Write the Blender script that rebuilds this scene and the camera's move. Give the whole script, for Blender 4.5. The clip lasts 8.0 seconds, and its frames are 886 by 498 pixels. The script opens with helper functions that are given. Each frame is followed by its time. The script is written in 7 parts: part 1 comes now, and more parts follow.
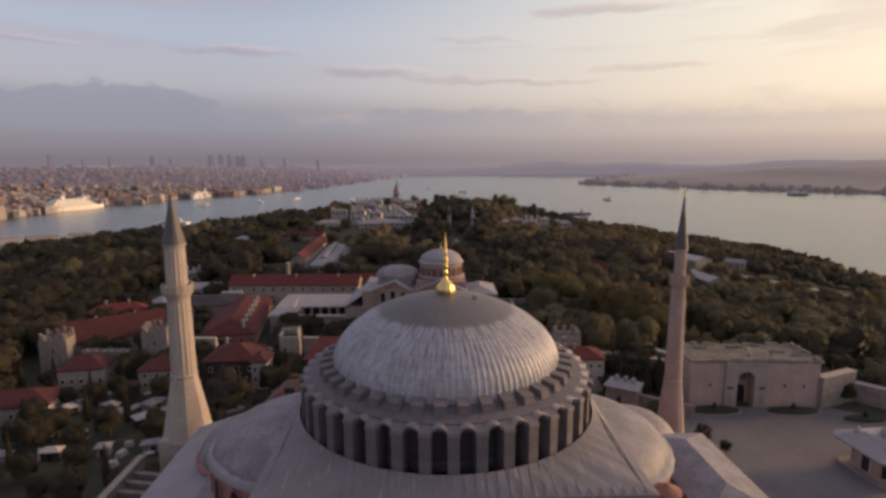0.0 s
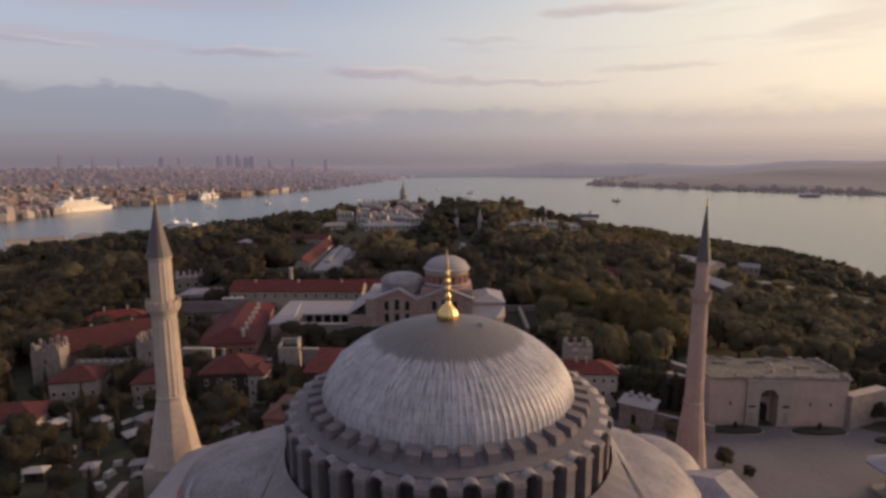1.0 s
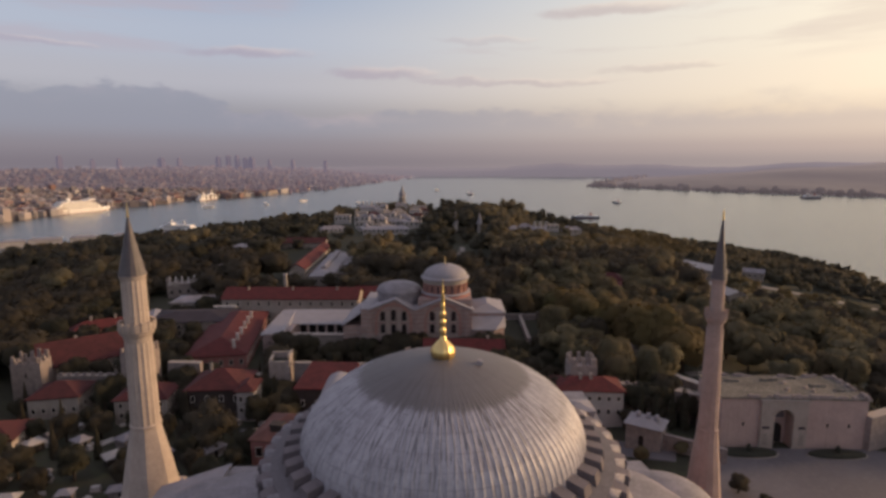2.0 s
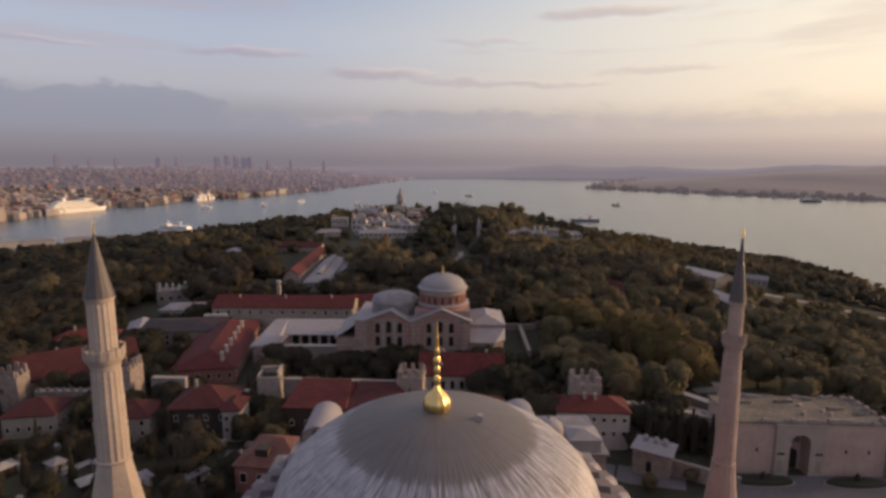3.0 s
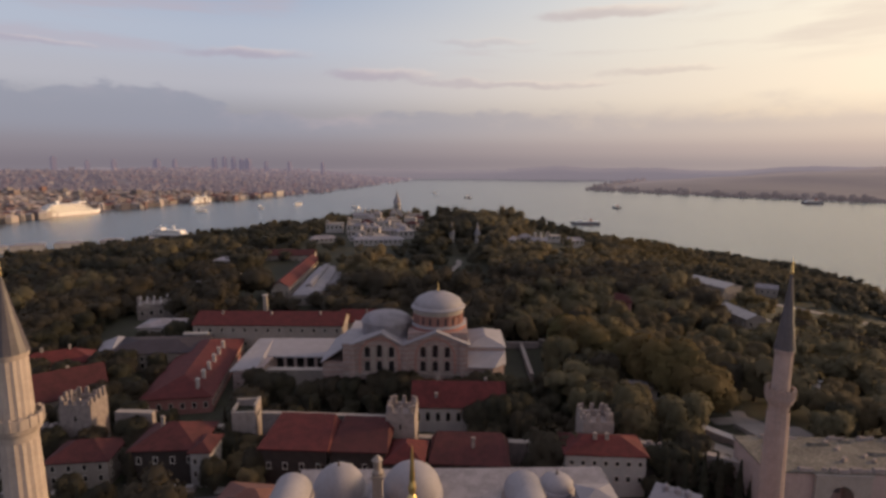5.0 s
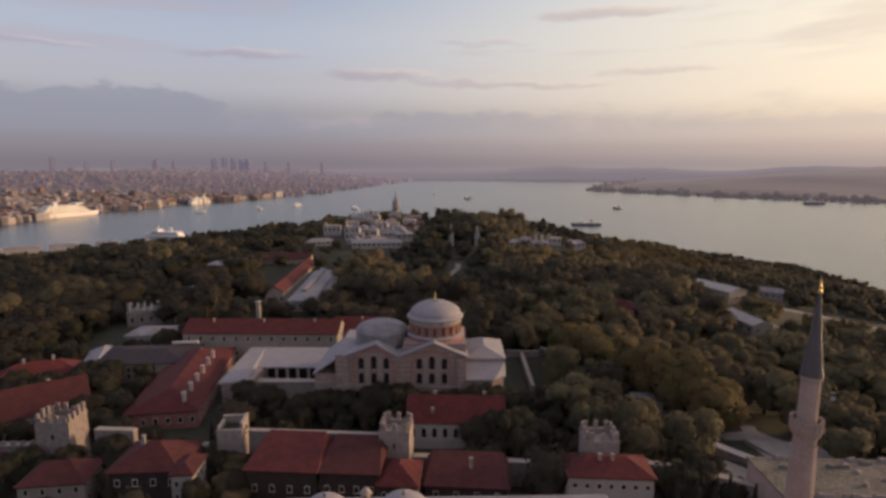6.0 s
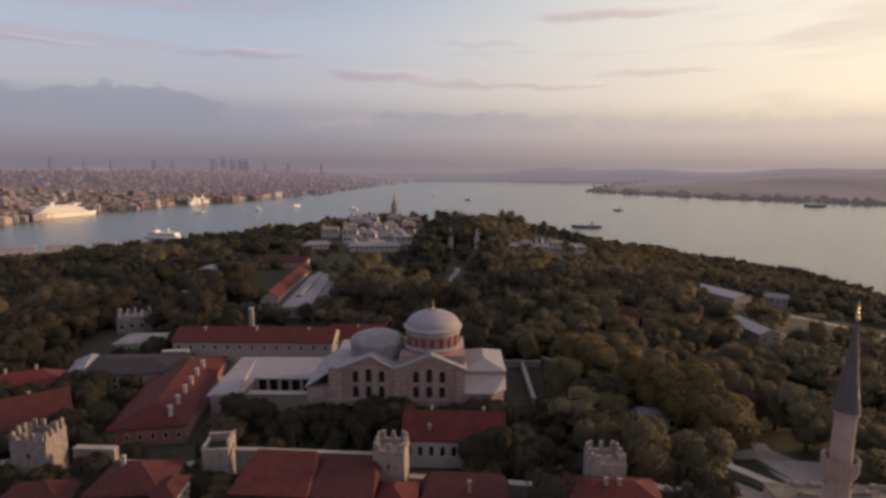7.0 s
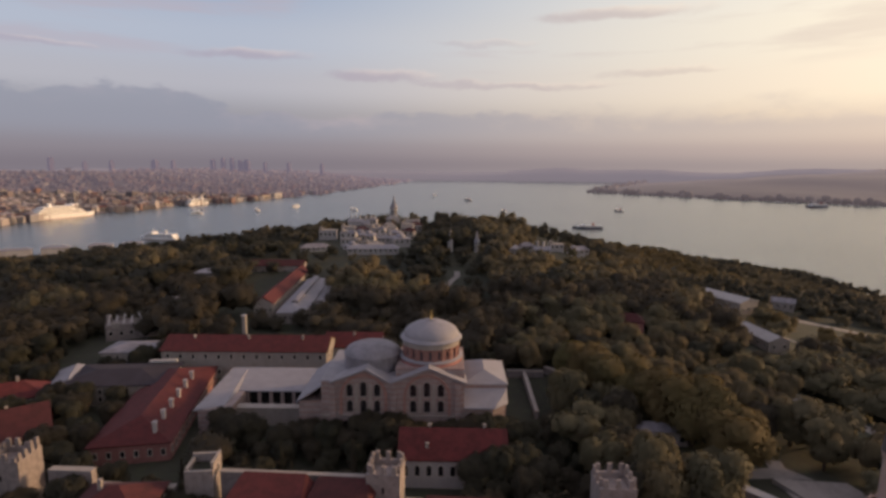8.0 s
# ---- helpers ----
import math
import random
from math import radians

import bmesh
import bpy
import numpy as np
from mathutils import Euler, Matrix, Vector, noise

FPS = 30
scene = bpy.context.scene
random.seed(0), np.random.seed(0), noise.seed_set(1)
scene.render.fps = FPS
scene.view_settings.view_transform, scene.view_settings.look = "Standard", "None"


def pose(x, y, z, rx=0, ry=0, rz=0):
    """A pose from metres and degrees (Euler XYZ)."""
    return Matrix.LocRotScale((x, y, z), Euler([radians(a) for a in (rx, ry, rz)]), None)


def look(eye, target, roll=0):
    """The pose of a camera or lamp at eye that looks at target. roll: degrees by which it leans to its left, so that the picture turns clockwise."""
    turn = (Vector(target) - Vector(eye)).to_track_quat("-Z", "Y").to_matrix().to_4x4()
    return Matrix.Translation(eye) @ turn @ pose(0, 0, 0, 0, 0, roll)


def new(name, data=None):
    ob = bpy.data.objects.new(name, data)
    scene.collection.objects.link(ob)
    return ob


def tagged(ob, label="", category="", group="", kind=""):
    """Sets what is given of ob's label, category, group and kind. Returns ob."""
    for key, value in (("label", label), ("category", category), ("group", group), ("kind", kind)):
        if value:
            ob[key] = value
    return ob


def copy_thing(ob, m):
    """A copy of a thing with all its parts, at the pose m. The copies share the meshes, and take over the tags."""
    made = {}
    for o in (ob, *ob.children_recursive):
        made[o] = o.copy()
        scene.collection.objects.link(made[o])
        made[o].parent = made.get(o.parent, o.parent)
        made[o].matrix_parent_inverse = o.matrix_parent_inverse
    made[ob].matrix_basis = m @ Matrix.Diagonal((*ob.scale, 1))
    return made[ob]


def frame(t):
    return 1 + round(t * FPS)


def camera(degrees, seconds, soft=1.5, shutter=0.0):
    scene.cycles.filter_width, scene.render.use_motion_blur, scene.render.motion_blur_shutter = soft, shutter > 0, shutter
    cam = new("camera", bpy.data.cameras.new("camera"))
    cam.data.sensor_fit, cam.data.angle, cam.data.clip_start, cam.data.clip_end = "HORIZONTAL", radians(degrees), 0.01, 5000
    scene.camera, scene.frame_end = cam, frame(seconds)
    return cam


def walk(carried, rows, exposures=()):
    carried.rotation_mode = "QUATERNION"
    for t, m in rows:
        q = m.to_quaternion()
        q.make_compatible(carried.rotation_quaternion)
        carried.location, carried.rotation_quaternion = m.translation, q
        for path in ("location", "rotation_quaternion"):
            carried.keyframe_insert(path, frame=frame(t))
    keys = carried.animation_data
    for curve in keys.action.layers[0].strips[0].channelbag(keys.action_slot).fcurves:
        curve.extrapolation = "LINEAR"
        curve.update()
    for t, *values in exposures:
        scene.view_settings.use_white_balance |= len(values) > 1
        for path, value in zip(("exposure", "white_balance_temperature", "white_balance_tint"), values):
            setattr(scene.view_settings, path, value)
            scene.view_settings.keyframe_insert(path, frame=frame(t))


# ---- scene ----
cam = camera(77.1, 8.0, soft=3.1)
PATH = [
    (0, (-0.218, -75.399, 74.556), (-0.221, -73.424, 74.244), -0.2),
    (0.5, (0.29, -71.185, 75.114), (0.264, -69.21, 74.804), -0.1),
    (1, (0.459, -67.094, 75.79), (0.429, -65.119, 75.48), -0.2),
    (1.5, (0.699, -63.01, 76.596), (0.669, -61.035, 76.287), -0.2),
    (3, (1.138, -50.072, 79.543), (1.114, -48.096, 79.238), 0.2),
    (3.5, (1.332, -45.719, 80.37), (1.309, -43.742, 80.066), 0.2),
    (4, (1.516, -41.743, 81.151), (1.494, -39.766, 80.849), 0.2),
    (4.5, (1.808, -37.295, 81.913), (1.787, -35.318, 81.611), 0.2),
    (6, (3.303, -24.767, 83.703), (3.281, -22.79, 83.402), 0.1),
    (6.5, (3.608, -21.02, 84.311), (3.585, -19.043, 84.011), 0.2),
    (7, (3.701, -16.928, 84.996), (3.68, -14.951, 84.697), 0.3),
    (7.5, (3.804, -12.569, 85.576), (3.782, -10.591, 85.278), 0.4),
    (8, (4.13, -8.239, 85.89), (4.108, -6.262, 85.592), 0.3),
]
walk(cam, [(t, look(eye, target, roll)) for t, eye, target, roll in PATH])

# ---- light: low sun behind thin cloud to the right, hazy dawn sky ----
SUN_AZ, SUN_EL = radians(74), radians(12.5)
scene.view_settings.exposure = 0.0
sun = new("sun", bpy.data.lights.new("sun", "SUN"))
sun.data.energy, sun.data.angle, sun.data.color = 3.4, radians(10.0), (1.0, 0.62, 0.33)
sun.matrix_world = look((0, 0, 0), (-math.sin(SUN_AZ) * math.cos(SUN_EL), -math.cos(SUN_AZ) * math.cos(SUN_EL), -math.sin(SUN_EL)))


def lin(r, g, b):
    """sRGB 0 to 255 to linear."""
    out = []
    for c in (r, g, b):
        c /= 255
        out.append(c / 12.92 if c < 0.04045 else ((c + 0.055) / 1.055) ** 2.4)
    return (*out, 1.0)


class Nodes:
    """Small wrapper to build node trees."""

    def __init__(self, tree):
        self.tree = tree
        tree.nodes.clear()

    def add(self, kind):
        return self.tree.nodes.new(kind)

    def link(self, a, b):
        self.tree.links.new(a, b)

    def put(self, socket, v):
        if isinstance(v, bpy.types.NodeSocket):
            self.link(v, socket)
        else:
            socket.default_value = v

    def math(self, op, a, b=0.0, c=0.0, clamp=False):
        n = self.add("ShaderNodeMath")
        n.operation, n.use_clamp = op, clamp
        for i, v in enumerate((a, b, c)):
            self.put(n.inputs[i], v)
        return n.outputs[0]

    def mix(self, fac, a, b, blend="MIX"):
        n = self.add("ShaderNodeMix")
        n.data_type, n.blend_type = "RGBA", blend
        self.put(n.inputs[0], fac)
        self.put(n.inputs[6], a)
        self.put(n.inputs[7], b)
        return n.outputs[2]

    def ramp(self, fac, stops, smooth=True):
        n = self.add("ShaderNodeValToRGB")
        n.color_ramp.interpolation = "EASE" if smooth else "LINEAR"
        e = n.color_ramp.elements
        e[0].position, e[0].color = stops[0]
        e[1].position, e[1].color = stops[-1]
        for p, c in stops[1:-1]:
            k = e.new(p)
            k.color = c
        self.put(n.inputs[0], fac)
        return n.outputs[0]

    def noise(self, vec, scale, detail=4.0, rough=0.55):
        n = self.add("ShaderNodeTexNoise")
        if vec is not None:
            self.link(vec, n.inputs["Vector"])
        n.inputs["Scale"].default_value, n.inputs["Detail"].default_value, n.inputs["Roughness"].default_value = scale, detail, rough
        return n.outputs[0]

    def rescale(self, v, a, b, c=0.0, d=1.0):
        n = self.add("ShaderNodeMapRange")
        n.interpolation_type = "SMOOTHSTEP"
        for i, q in enumerate((v, a, b, c, d)):
            self.put(n.inputs[i], q)
        return n.outputs[0]


def build_world():
    world = bpy.data.worlds.new("dawn_sky")
    scene.world = world
    world.use_nodes = True
    n = Nodes(world.node_tree)
    out = n.add("ShaderNodeOutputWorld")
    vec = n.add("ShaderNodeTexCoord").outputs["Generated"]
    sep = n.add("ShaderNodeSeparateXYZ")
    n.link(vec, sep.inputs[0])
    x, y, z = sep.outputs
    az = n.math("ARCTAN2", x, y)
    el = n.math("ABSOLUTE", z)
    toward = n.math("COSINE", n.math("SUBTRACT", az, SUN_AZ + 0.1))
    near_sun = n.rescale(toward, -0.25, 1.05)
    # elevation as a 0 to 1 fraction of 0.5
    e = n.math("MULTIPLY", el, 2.0, clamp=True)
    away = n.ramp(e, [(0.0, lin(127, 119, 128)), (0.06, lin(138, 131, 140)), (0.15, lin(150, 147, 157)), (0.26, lin(176, 174, 184)),
                      (0.4, lin(174, 180, 196)), (0.56, lin(156, 168, 191)), (0.75, lin(156, 158, 178)), (1.0, lin(156, 152, 170))])
    sunny = n.ramp(e, [(0.0, lin(172, 157, 154)), (0.05, lin(192, 173, 166)), (0.12, lin(226, 204, 186)), (0.22, lin(253, 231, 202)),
                       (0.4, lin(254, 237, 208)), (0.58, lin(252, 242, 222)), (0.75, lin(222, 208, 198)), (1.0, lin(180, 170, 176))])
    col = n.mix(near_sun, away, sunny)
    # a low bank with billowing tops on the far side, thin streaks higher up
    comb = n.add("ShaderNodeCombineXYZ")
    n.put(comb.inputs[0], n.math("MULTIPLY", az, 3.0))
    n.put(comb.inputs[1], n.math("MULTIPLY", el, 7.0))
    n.put(comb.inputs[2], 5.2)
    puff = n.noise(comb.outputs[0], 1.5, 8.0, 0.6)
    top = n.math("ADD", n.math("MULTIPLY", n.math("SUBTRACT", puff, 0.5), 0.08), n.math("MULTIPLY", n.math("SUBTRACT", n.noise(comb.outputs[0], 4.5, 5.0, 0.6), 0.5), 0.06))
    hump = n.math("SUBTRACT", 1.0, n.math("MULTIPLY", n.math("ABSOLUTE", n.math("ADD", az, 0.49)), 8.0), clamp=True)
    crest = n.math("ADD", n.math("MULTIPLY", n.math("POWER", hump, 0.5), 0.018), n.rescale(az, -0.34, -0.43, 0.084, 0.1))
    gap = n.math("SUBTRACT", n.math("ADD", top, crest), el)
    soft = n.rescale(near_sun, 0.3, 0.75, 0.007, 0.03)
    bank = n.math("MULTIPLY", n.rescale(gap, n.math("MULTIPLY", soft, -1.0), soft), n.rescale(el, 0.02, 0.07))
    tone = n.noise(comb.outputs[0], 3.2, 6.0, 0.6)
    dark = n.mix(near_sun, lin(143, 144, 160), lin(206, 187, 176))
    lit = n.mix(near_sun, lin(172, 160, 172), lin(250, 224, 186))
    col = n.mix(n.math("MULTIPLY", bank, 0.85), col, n.mix(n.math("MULTIPLY", n.rescale(tone, 0.4, 0.75), n.rescale(gap, 0.035, -0.01)), dark, lit))
    comb2 = n.add("ShaderNodeCombineXYZ")
    n.put(comb2.inputs[0], n.math("MULTIPLY", az, 2.0))
    n.put(comb2.inputs[1], n.math("MULTIPLY", el, 17.0))
    n.put(comb2.inputs[2], 9.1)
    streak = n.noise(comb2.outputs[0], 1.1, 6.0, 0.55)
    high = n.rescale(el, 0.13, 0.19)
    col = n.mix(n.math("MULTIPLY", n.math("MULTIPLY", n.rescale(streak, 0.52, 0.66), high), 0.65), col, n.mix(near_sun, lin(178, 168, 180), lin(222, 202, 182)))
    # two long single clouds, dark below and warm on the side of the sun
    for az0, el0, half, thick, strength in ((-0.33, 0.178, 0.13, 0.012, 0.75), (0.28, 0.24, 0.16, 0.015, 0.7), (-0.12, 0.15, 0.1, 0.011, 0.75), (0.1, 0.14, 0.22, 0.007, 0.6), (0.34, 0.152, 0.1, 0.007, 0.5), (-0.62, 0.168, 0.07, 0.006, 0.5), (0.05, 0.2, 0.1, 0.006, 0.35)):
        wob = n.math("MULTIPLY", n.math("SUBTRACT", puff, 0.5), 0.06)
        du = n.math("DIVIDE", n.math("SUBTRACT", az, az0), half)
        dv = n.math("DIVIDE", n.math("SUBTRACT", n.math("ADD", el, wob), el0), thick)
        r = n.math("ADD", n.math("MULTIPLY", du, du), n.math("MULTIPLY", dv, dv))
        body = n.math("MULTIPLY", n.rescale(n.math("ADD", r, n.math("MULTIPLY", n.math("SUBTRACT", tone, 0.5), 2.2)), 1.2, 0.1), strength)
        rim = n.rescale(n.math("ADD", dv, n.math("MULTIPLY", du, 0.6)), -0.2, 1.1)
        col = n.mix(body, col, n.mix(rim, n.mix(near_sun, lin(166, 156, 172), lin(214, 192, 172)), n.mix(near_sun, lin(214, 196, 194), lin(250, 230, 204))))
    sky = n.add("ShaderNodeTexSky")
    sky.sky_type, sky.sun_disc, sky.sun_elevation, sky.sun_rotation, sky.dust_density = "NISHITA", False, SUN_EL, SUN_AZ, 4.0
    b1 = n.add("ShaderNodeBackground")
    n.link(sky.outputs[0], b1.inputs[0])
    b1.inputs[1].default_value = 0.02
    b2 = n.add("ShaderNodeBackground")
    n.link(col, b2.inputs[0])
    b2.inputs[1].default_value = 1.0
    add = n.add("ShaderNodeAddShader")
    n.link(b1.outputs[0], add.inputs[0])
    n.link(b2.outputs[0], add.inputs[1])
    n.link(add.outputs[0], out.inputs[0])


build_world()


# ---- materials ----
def material(name, base, rough=0.8, vary=0.25, scale=0.4, fine=4.0, bump=0.15, bump_dist=0.05, metal=0.0, tint=None, streak=0.0, random=0.0, spec=0.4, seams=0.0, extra=None):
    """Two scales of colour variation and bump, in metres of the object's own space; streak: vertical run-off stains; seams: sheet joints every so many metres."""
    m = bpy.data.materials.new(name)
    m.use_nodes = True
    n = Nodes(m.node_tree)
    out = n.add("ShaderNodeOutputMaterial")
    p = n.add("ShaderNodeBsdfPrincipled")
    n.link(p.outputs[0], out.inputs[0])
    geo = n.add("ShaderNodeTexCoord").outputs["Object"]
    big = n.noise(geo, scale, 4.0, 0.6)
    small = n.noise(geo, fine, 3.0, 0.6)
    base = (*base, 1.0)
    dark = tuple(c * (1 - vary) for c in base[:3]) + (1.0,)
    tone = tuple(min(1, c * (1 + 0.5 * vary)) for c in base[:3]) + (1.0,) if tint is None else (*tint, 1.0)
    col = n.mix(n.rescale(big, 0.3, 0.7), dark, base)
    col = n.mix(n.math("MULTIPLY", n.rescale(small, 0.45, 0.7), 0.6), col, tone)
    if streak:
        mp = n.add("ShaderNodeMapping")
        n.link(geo, mp.inputs[0])
        mp.inputs["Scale"].default_value = (1.0, 1.0, 0.08)
        st = n.noise(mp.outputs[0], 1.6, 5.0, 0.65)
        col = n.mix(n.math("MULTIPLY", n.rescale(st, 0.5, 0.68), streak), col, tuple(c * 0.45 for c in base[:3]) + (1.0,))
    if random:
        oi = n.add("ShaderNodeObjectInfo").outputs["Random"]
        col = n.mix(n.math("MULTIPLY", oi, random), col, dark)
    if extra:
        col = extra(n, geo, col)
    n.link(col, p.inputs["Base Color"])
    p.inputs["Roughness"].default_value = rough
    p.inputs["Metallic"].default_value = metal
    p.inputs["Specular IOR Level"].default_value = spec
    if bump:
        b = n.add("ShaderNodeBump")
        b.inputs["Strength"].default_value, b.inputs["Distance"].default_value = bump, bump_dist
        n.link(small, b.inputs["Height"])
        n.link(b.outputs[0], p.inputs["Normal"])
    return m


def tile_rows(n, geo, col):
    """Faint rows of curved tiles."""
    w = n.add("ShaderNodeTexWave")
    w.wave_type, w.bands_direction = "BANDS", "X"
    n.link(geo, w.inputs[0])
    w.inputs["Scale"].default_value, w.inputs["Distortion"].default_value = 1.1, 1.2
    return n.mix(n.math("MULTIPLY", w.outputs[1], 0.22), col, (0.05, 0.018, 0.014, 1))


def old_cap(n, geo, col):
    """The darker weathered cap of the great dome, with a ragged lower edge, and soot streaks below it."""
    sep = n.add("ShaderNodeSeparateXYZ")
    n.link(geo, sep.inputs[0])
    ang = n.math("ARCTAN2", sep.outputs[1], sep.outputs[0])
    comb = n.add("ShaderNodeCombineXYZ")
    n.put(comb.inputs[0], n.math("MULTIPLY", ang, 6.0))
    n.put(comb.inputs[2], n.math("MULTIPLY", sep.outputs[2], 0.12))
    run = n.noise(comb.outputs[0], 3.5, 4.0, 0.6)
    edge = n.math("ADD", sep.outputs[2], n.math("MULTIPLY", n.math("SUBTRACT", run, 0.5), 1.6))
    col = n.mix(n.math("MULTIPLY", n.rescale(run, 0.5, 0.66), 0.55), col, (0.16, 0.15, 0.165, 1))
    comb2 = n.add("ShaderNodeCombineXYZ")
    n.put(comb2.inputs[0], n.math("MULTIPLY", ang, 26.0))
    n.put(comb2.inputs[2], n.math("MULTIPLY", sep.outputs[2], 0.22))
    thin = n.noise(comb2.outputs[0], 3.0, 3.0, 0.6)
    reach = n.rescale(sep.outputs[2], 47.5, 54.0, 0.25, 1.0)
    col = n.mix(n.math("MULTIPLY", n.math("MULTIPLY", n.rescale(thin, 0.51, 0.61), reach), 0.9), col, (0.06, 0.056, 0.062, 1))
    rows = n.math("SINE", n.math("MULTIPLY", sep.outputs[2], 2 * math.pi / 1.15))
    col = n.mix(n.math("MULTIPLY", n.rescale(rows, 0.9, 1.0), 0.3), col, (0.14, 0.135, 0.145, 1))
    col = n.mix(n.math("MULTIPLY", n.rescale(thin, 0.42, 0.3), 0.4), col, (0.5, 0.49, 0.52, 1))
    return n.mix(n.math("MULTIPLY", n.rescale(edge, 54.0, 54.5), 0.85), col, (0.085, 0.074, 0.07, 1))


def run_off(n, geo, col):
    """Dense light and dark runs down a sloping roof."""
    mp = n.add("ShaderNodeMapping")
    n.link(geo, mp.inputs[0])
    mp.inputs["Scale"].default_value = (1.0, 0.07, 0.3)
    st = n.noise(mp.outputs[0], 1.9, 6.0, 0.7)
    col = n.mix(n.math("MULTIPLY", n.rescale(st, 0.46, 0.6), 0.55), col, (0.17, 0.16, 0.18, 1))
    return n.mix(n.math("MULTIPLY", n.rescale(st, 0.44, 0.34), 0.4), col, (0.46, 0.44, 0.45, 1))


def banded(n, geo, col):
    """Courses of brick between stone."""
    sep = n.add("ShaderNodeSeparateXYZ")
    n.link(geo, sep.inputs[0])
    wob = n.math("ADD", sep.outputs[2], n.math("MULTIPLY", n.noise(geo, 0.6, 2.0), 0.3))
    s = n.math("SINE", n.math("MULTIPLY", wob, 2 * math.pi / 1.7))
    return n.mix(n.math("MULTIPLY", n.rescale(s, 0.1, 0.6), 0.35), col, (0.26, 0.12, 0.085, 1))


LEAD = material("lead_sheet", (0.25, 0.23, 0.25), 0.62, 0.4, 0.3, 3.0, 0.2, 0.05, 0.0, streak=0.5, spec=0.5)
LEAD_DOME = material("lead_dome", (0.36, 0.35, 0.385), 0.5, 0.2, 0.2, 3.0, 0.2, 0.04, 0.0, spec=0.6, extra=old_cap)
# darker tone of lead, for collar, ledge, drum window frames and gate panel
LEAD_DARK = material("dark_lead", (0.13, 0.118, 0.13), 0.65, 0.3, 0.5, 3.0, 0.25, 0.05, streak=0.3, random=0.25)
LEAD_APRON = material("striped_lead", (0.19, 0.172, 0.18), 0.65, 0.2, 0.25, 3.0, 0.2, 0.05, spec=0.5, extra=run_off)
LEAD_LIGHT = material("lead_pale", (0.29, 0.272, 0.29), 0.7, 0.18, 0.25, 3.0, 0.15, 0.04, streak=0.2, spec=0.45)
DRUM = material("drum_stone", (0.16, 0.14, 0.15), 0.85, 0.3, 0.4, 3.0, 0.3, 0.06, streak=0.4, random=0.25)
STONE = material("minaret_stone", (0.43, 0.36, 0.31), 0.8, 0.18, 0.3, 2.0, 0.25, 0.04, streak=0.25)
STONE_PINK = material("minaret_brick", (0.36, 0.275, 0.245), 0.85, 0.2, 0.3, 2.0, 0.25, 0.04, streak=0.25)
SPIRE = material("spire_lead", (0.085, 0.072, 0.078), 0.5, 0.25, 0.6, 3.0, 0.15, 0.03, spec=0.6, streak=0.3)
GOLD = material("gilded_copper", (0.82, 0.6, 0.25), 0.34, 0.15, 0.8, 5.0, 0.1, 0.02, metal=1.0)
PLASTER_RED = material("red_plaster", (0.36, 0.17, 0.15), 0.9, 0.3, 0.25, 2.0, 0.2, 0.04, streak=0.3)
RUBBLE = material("rubble_wall", (0.28, 0.235, 0.22), 0.9, 0.35, 0.7, 2.5, 0.5, 0.1, streak=0.3)
TOWER_STONE = material("pale_tower_stone", (0.33, 0.28, 0.26), 0.9, 0.3, 0.7, 2.5, 0.5, 0.1, streak=0.35)
TILES_FADED = material("faded_tiles", (0.18, 0.085, 0.07), 0.88, 0.3, 0.3, 2.5, 0.4, 0.08, extra=tile_rows)
ASHLAR = material("pale_ashlar", (0.43, 0.325, 0.295), 0.85, 0.2, 0.2, 1.5, 0.3, 0.05, streak=0.25)
CHURCH = material("brick_and_stone", (0.33, 0.26, 0.245), 0.9, 0.3, 0.4, 2.0, 0.4, 0.08, streak=0.2, extra=banded)
BRICK = material("old_brick", (0.3, 0.15, 0.11), 0.9, 0.3, 0.5, 3.0, 0.3, 0.05)
TILES = material("roof_tiles", (0.13, 0.023, 0.023), 0.85, 0.5, 0.45, 2.5, 0.4, 0.08, random=0.35, extra=tile_rows)
TILES_BROWN = material("brown_tiles", (0.09, 0.021, 0.022), 0.85, 0.5, 0.45, 2.5, 0.4, 0.08, random=0.35, extra=tile_rows)
ROOF_DARK = material("dark_sheet_roof", (0.036, 0.03, 0.042), 0.95, 0.3, 0.2, 2.0, 0.15, 0.04)
PLASTER = material("cream_plaster", (0.35, 0.305, 0.27), 0.9, 0.2, 0.25, 1.5, 0.15, 0.03, streak=0.25, random=0.25)
PLASTER_WHITE = material("white_plaster", (0.43, 0.4, 0.38), 0.9, 0.15, 0.25, 1.5, 0.15, 0.03, streak=0.2, random=0.2)
TIMBER_DARK = material("dark_timber", (0.05, 0.038, 0.034), 0.8, 0.3, 0.6, 4.0, 0.2, 0.04)
FRAME = material("window_frame", (0.5, 0.45, 0.4), 0.7, 0.1, 0.5, 4.0, 0.05, 0.02)
GLASS = material("dark_glass", (0.025, 0.022, 0.024), 0.25, 0.3, 0.3, 1.0, 0.0)
DRUM_GLASS = material("dark_grey_panes", (0.075, 0.066, 0.07), 0.5, 0.3, 0.5, 2.0, 0.1, 0.05)
DRUM_BRICK = material("rosy_brick", (0.36, 0.2, 0.165), 0.9, 0.3, 0.4, 2.0, 0.4, 0.08, extra=banded)
# near-black for flat plates: the shade inside doorways and openings as colour
VOID = material("opening_shade", (0.02, 0.017, 0.016), 0.9, 0.3, 0.5, 2.0, 0.1, 0.05)
OLD_ROOF = material("weedy_stone_roof", (0.15, 0.135, 0.11), 0.95, 0.5, 0.25, 1.5, 0.6, 0.12, tint=(0.27, 0.24, 0.22))
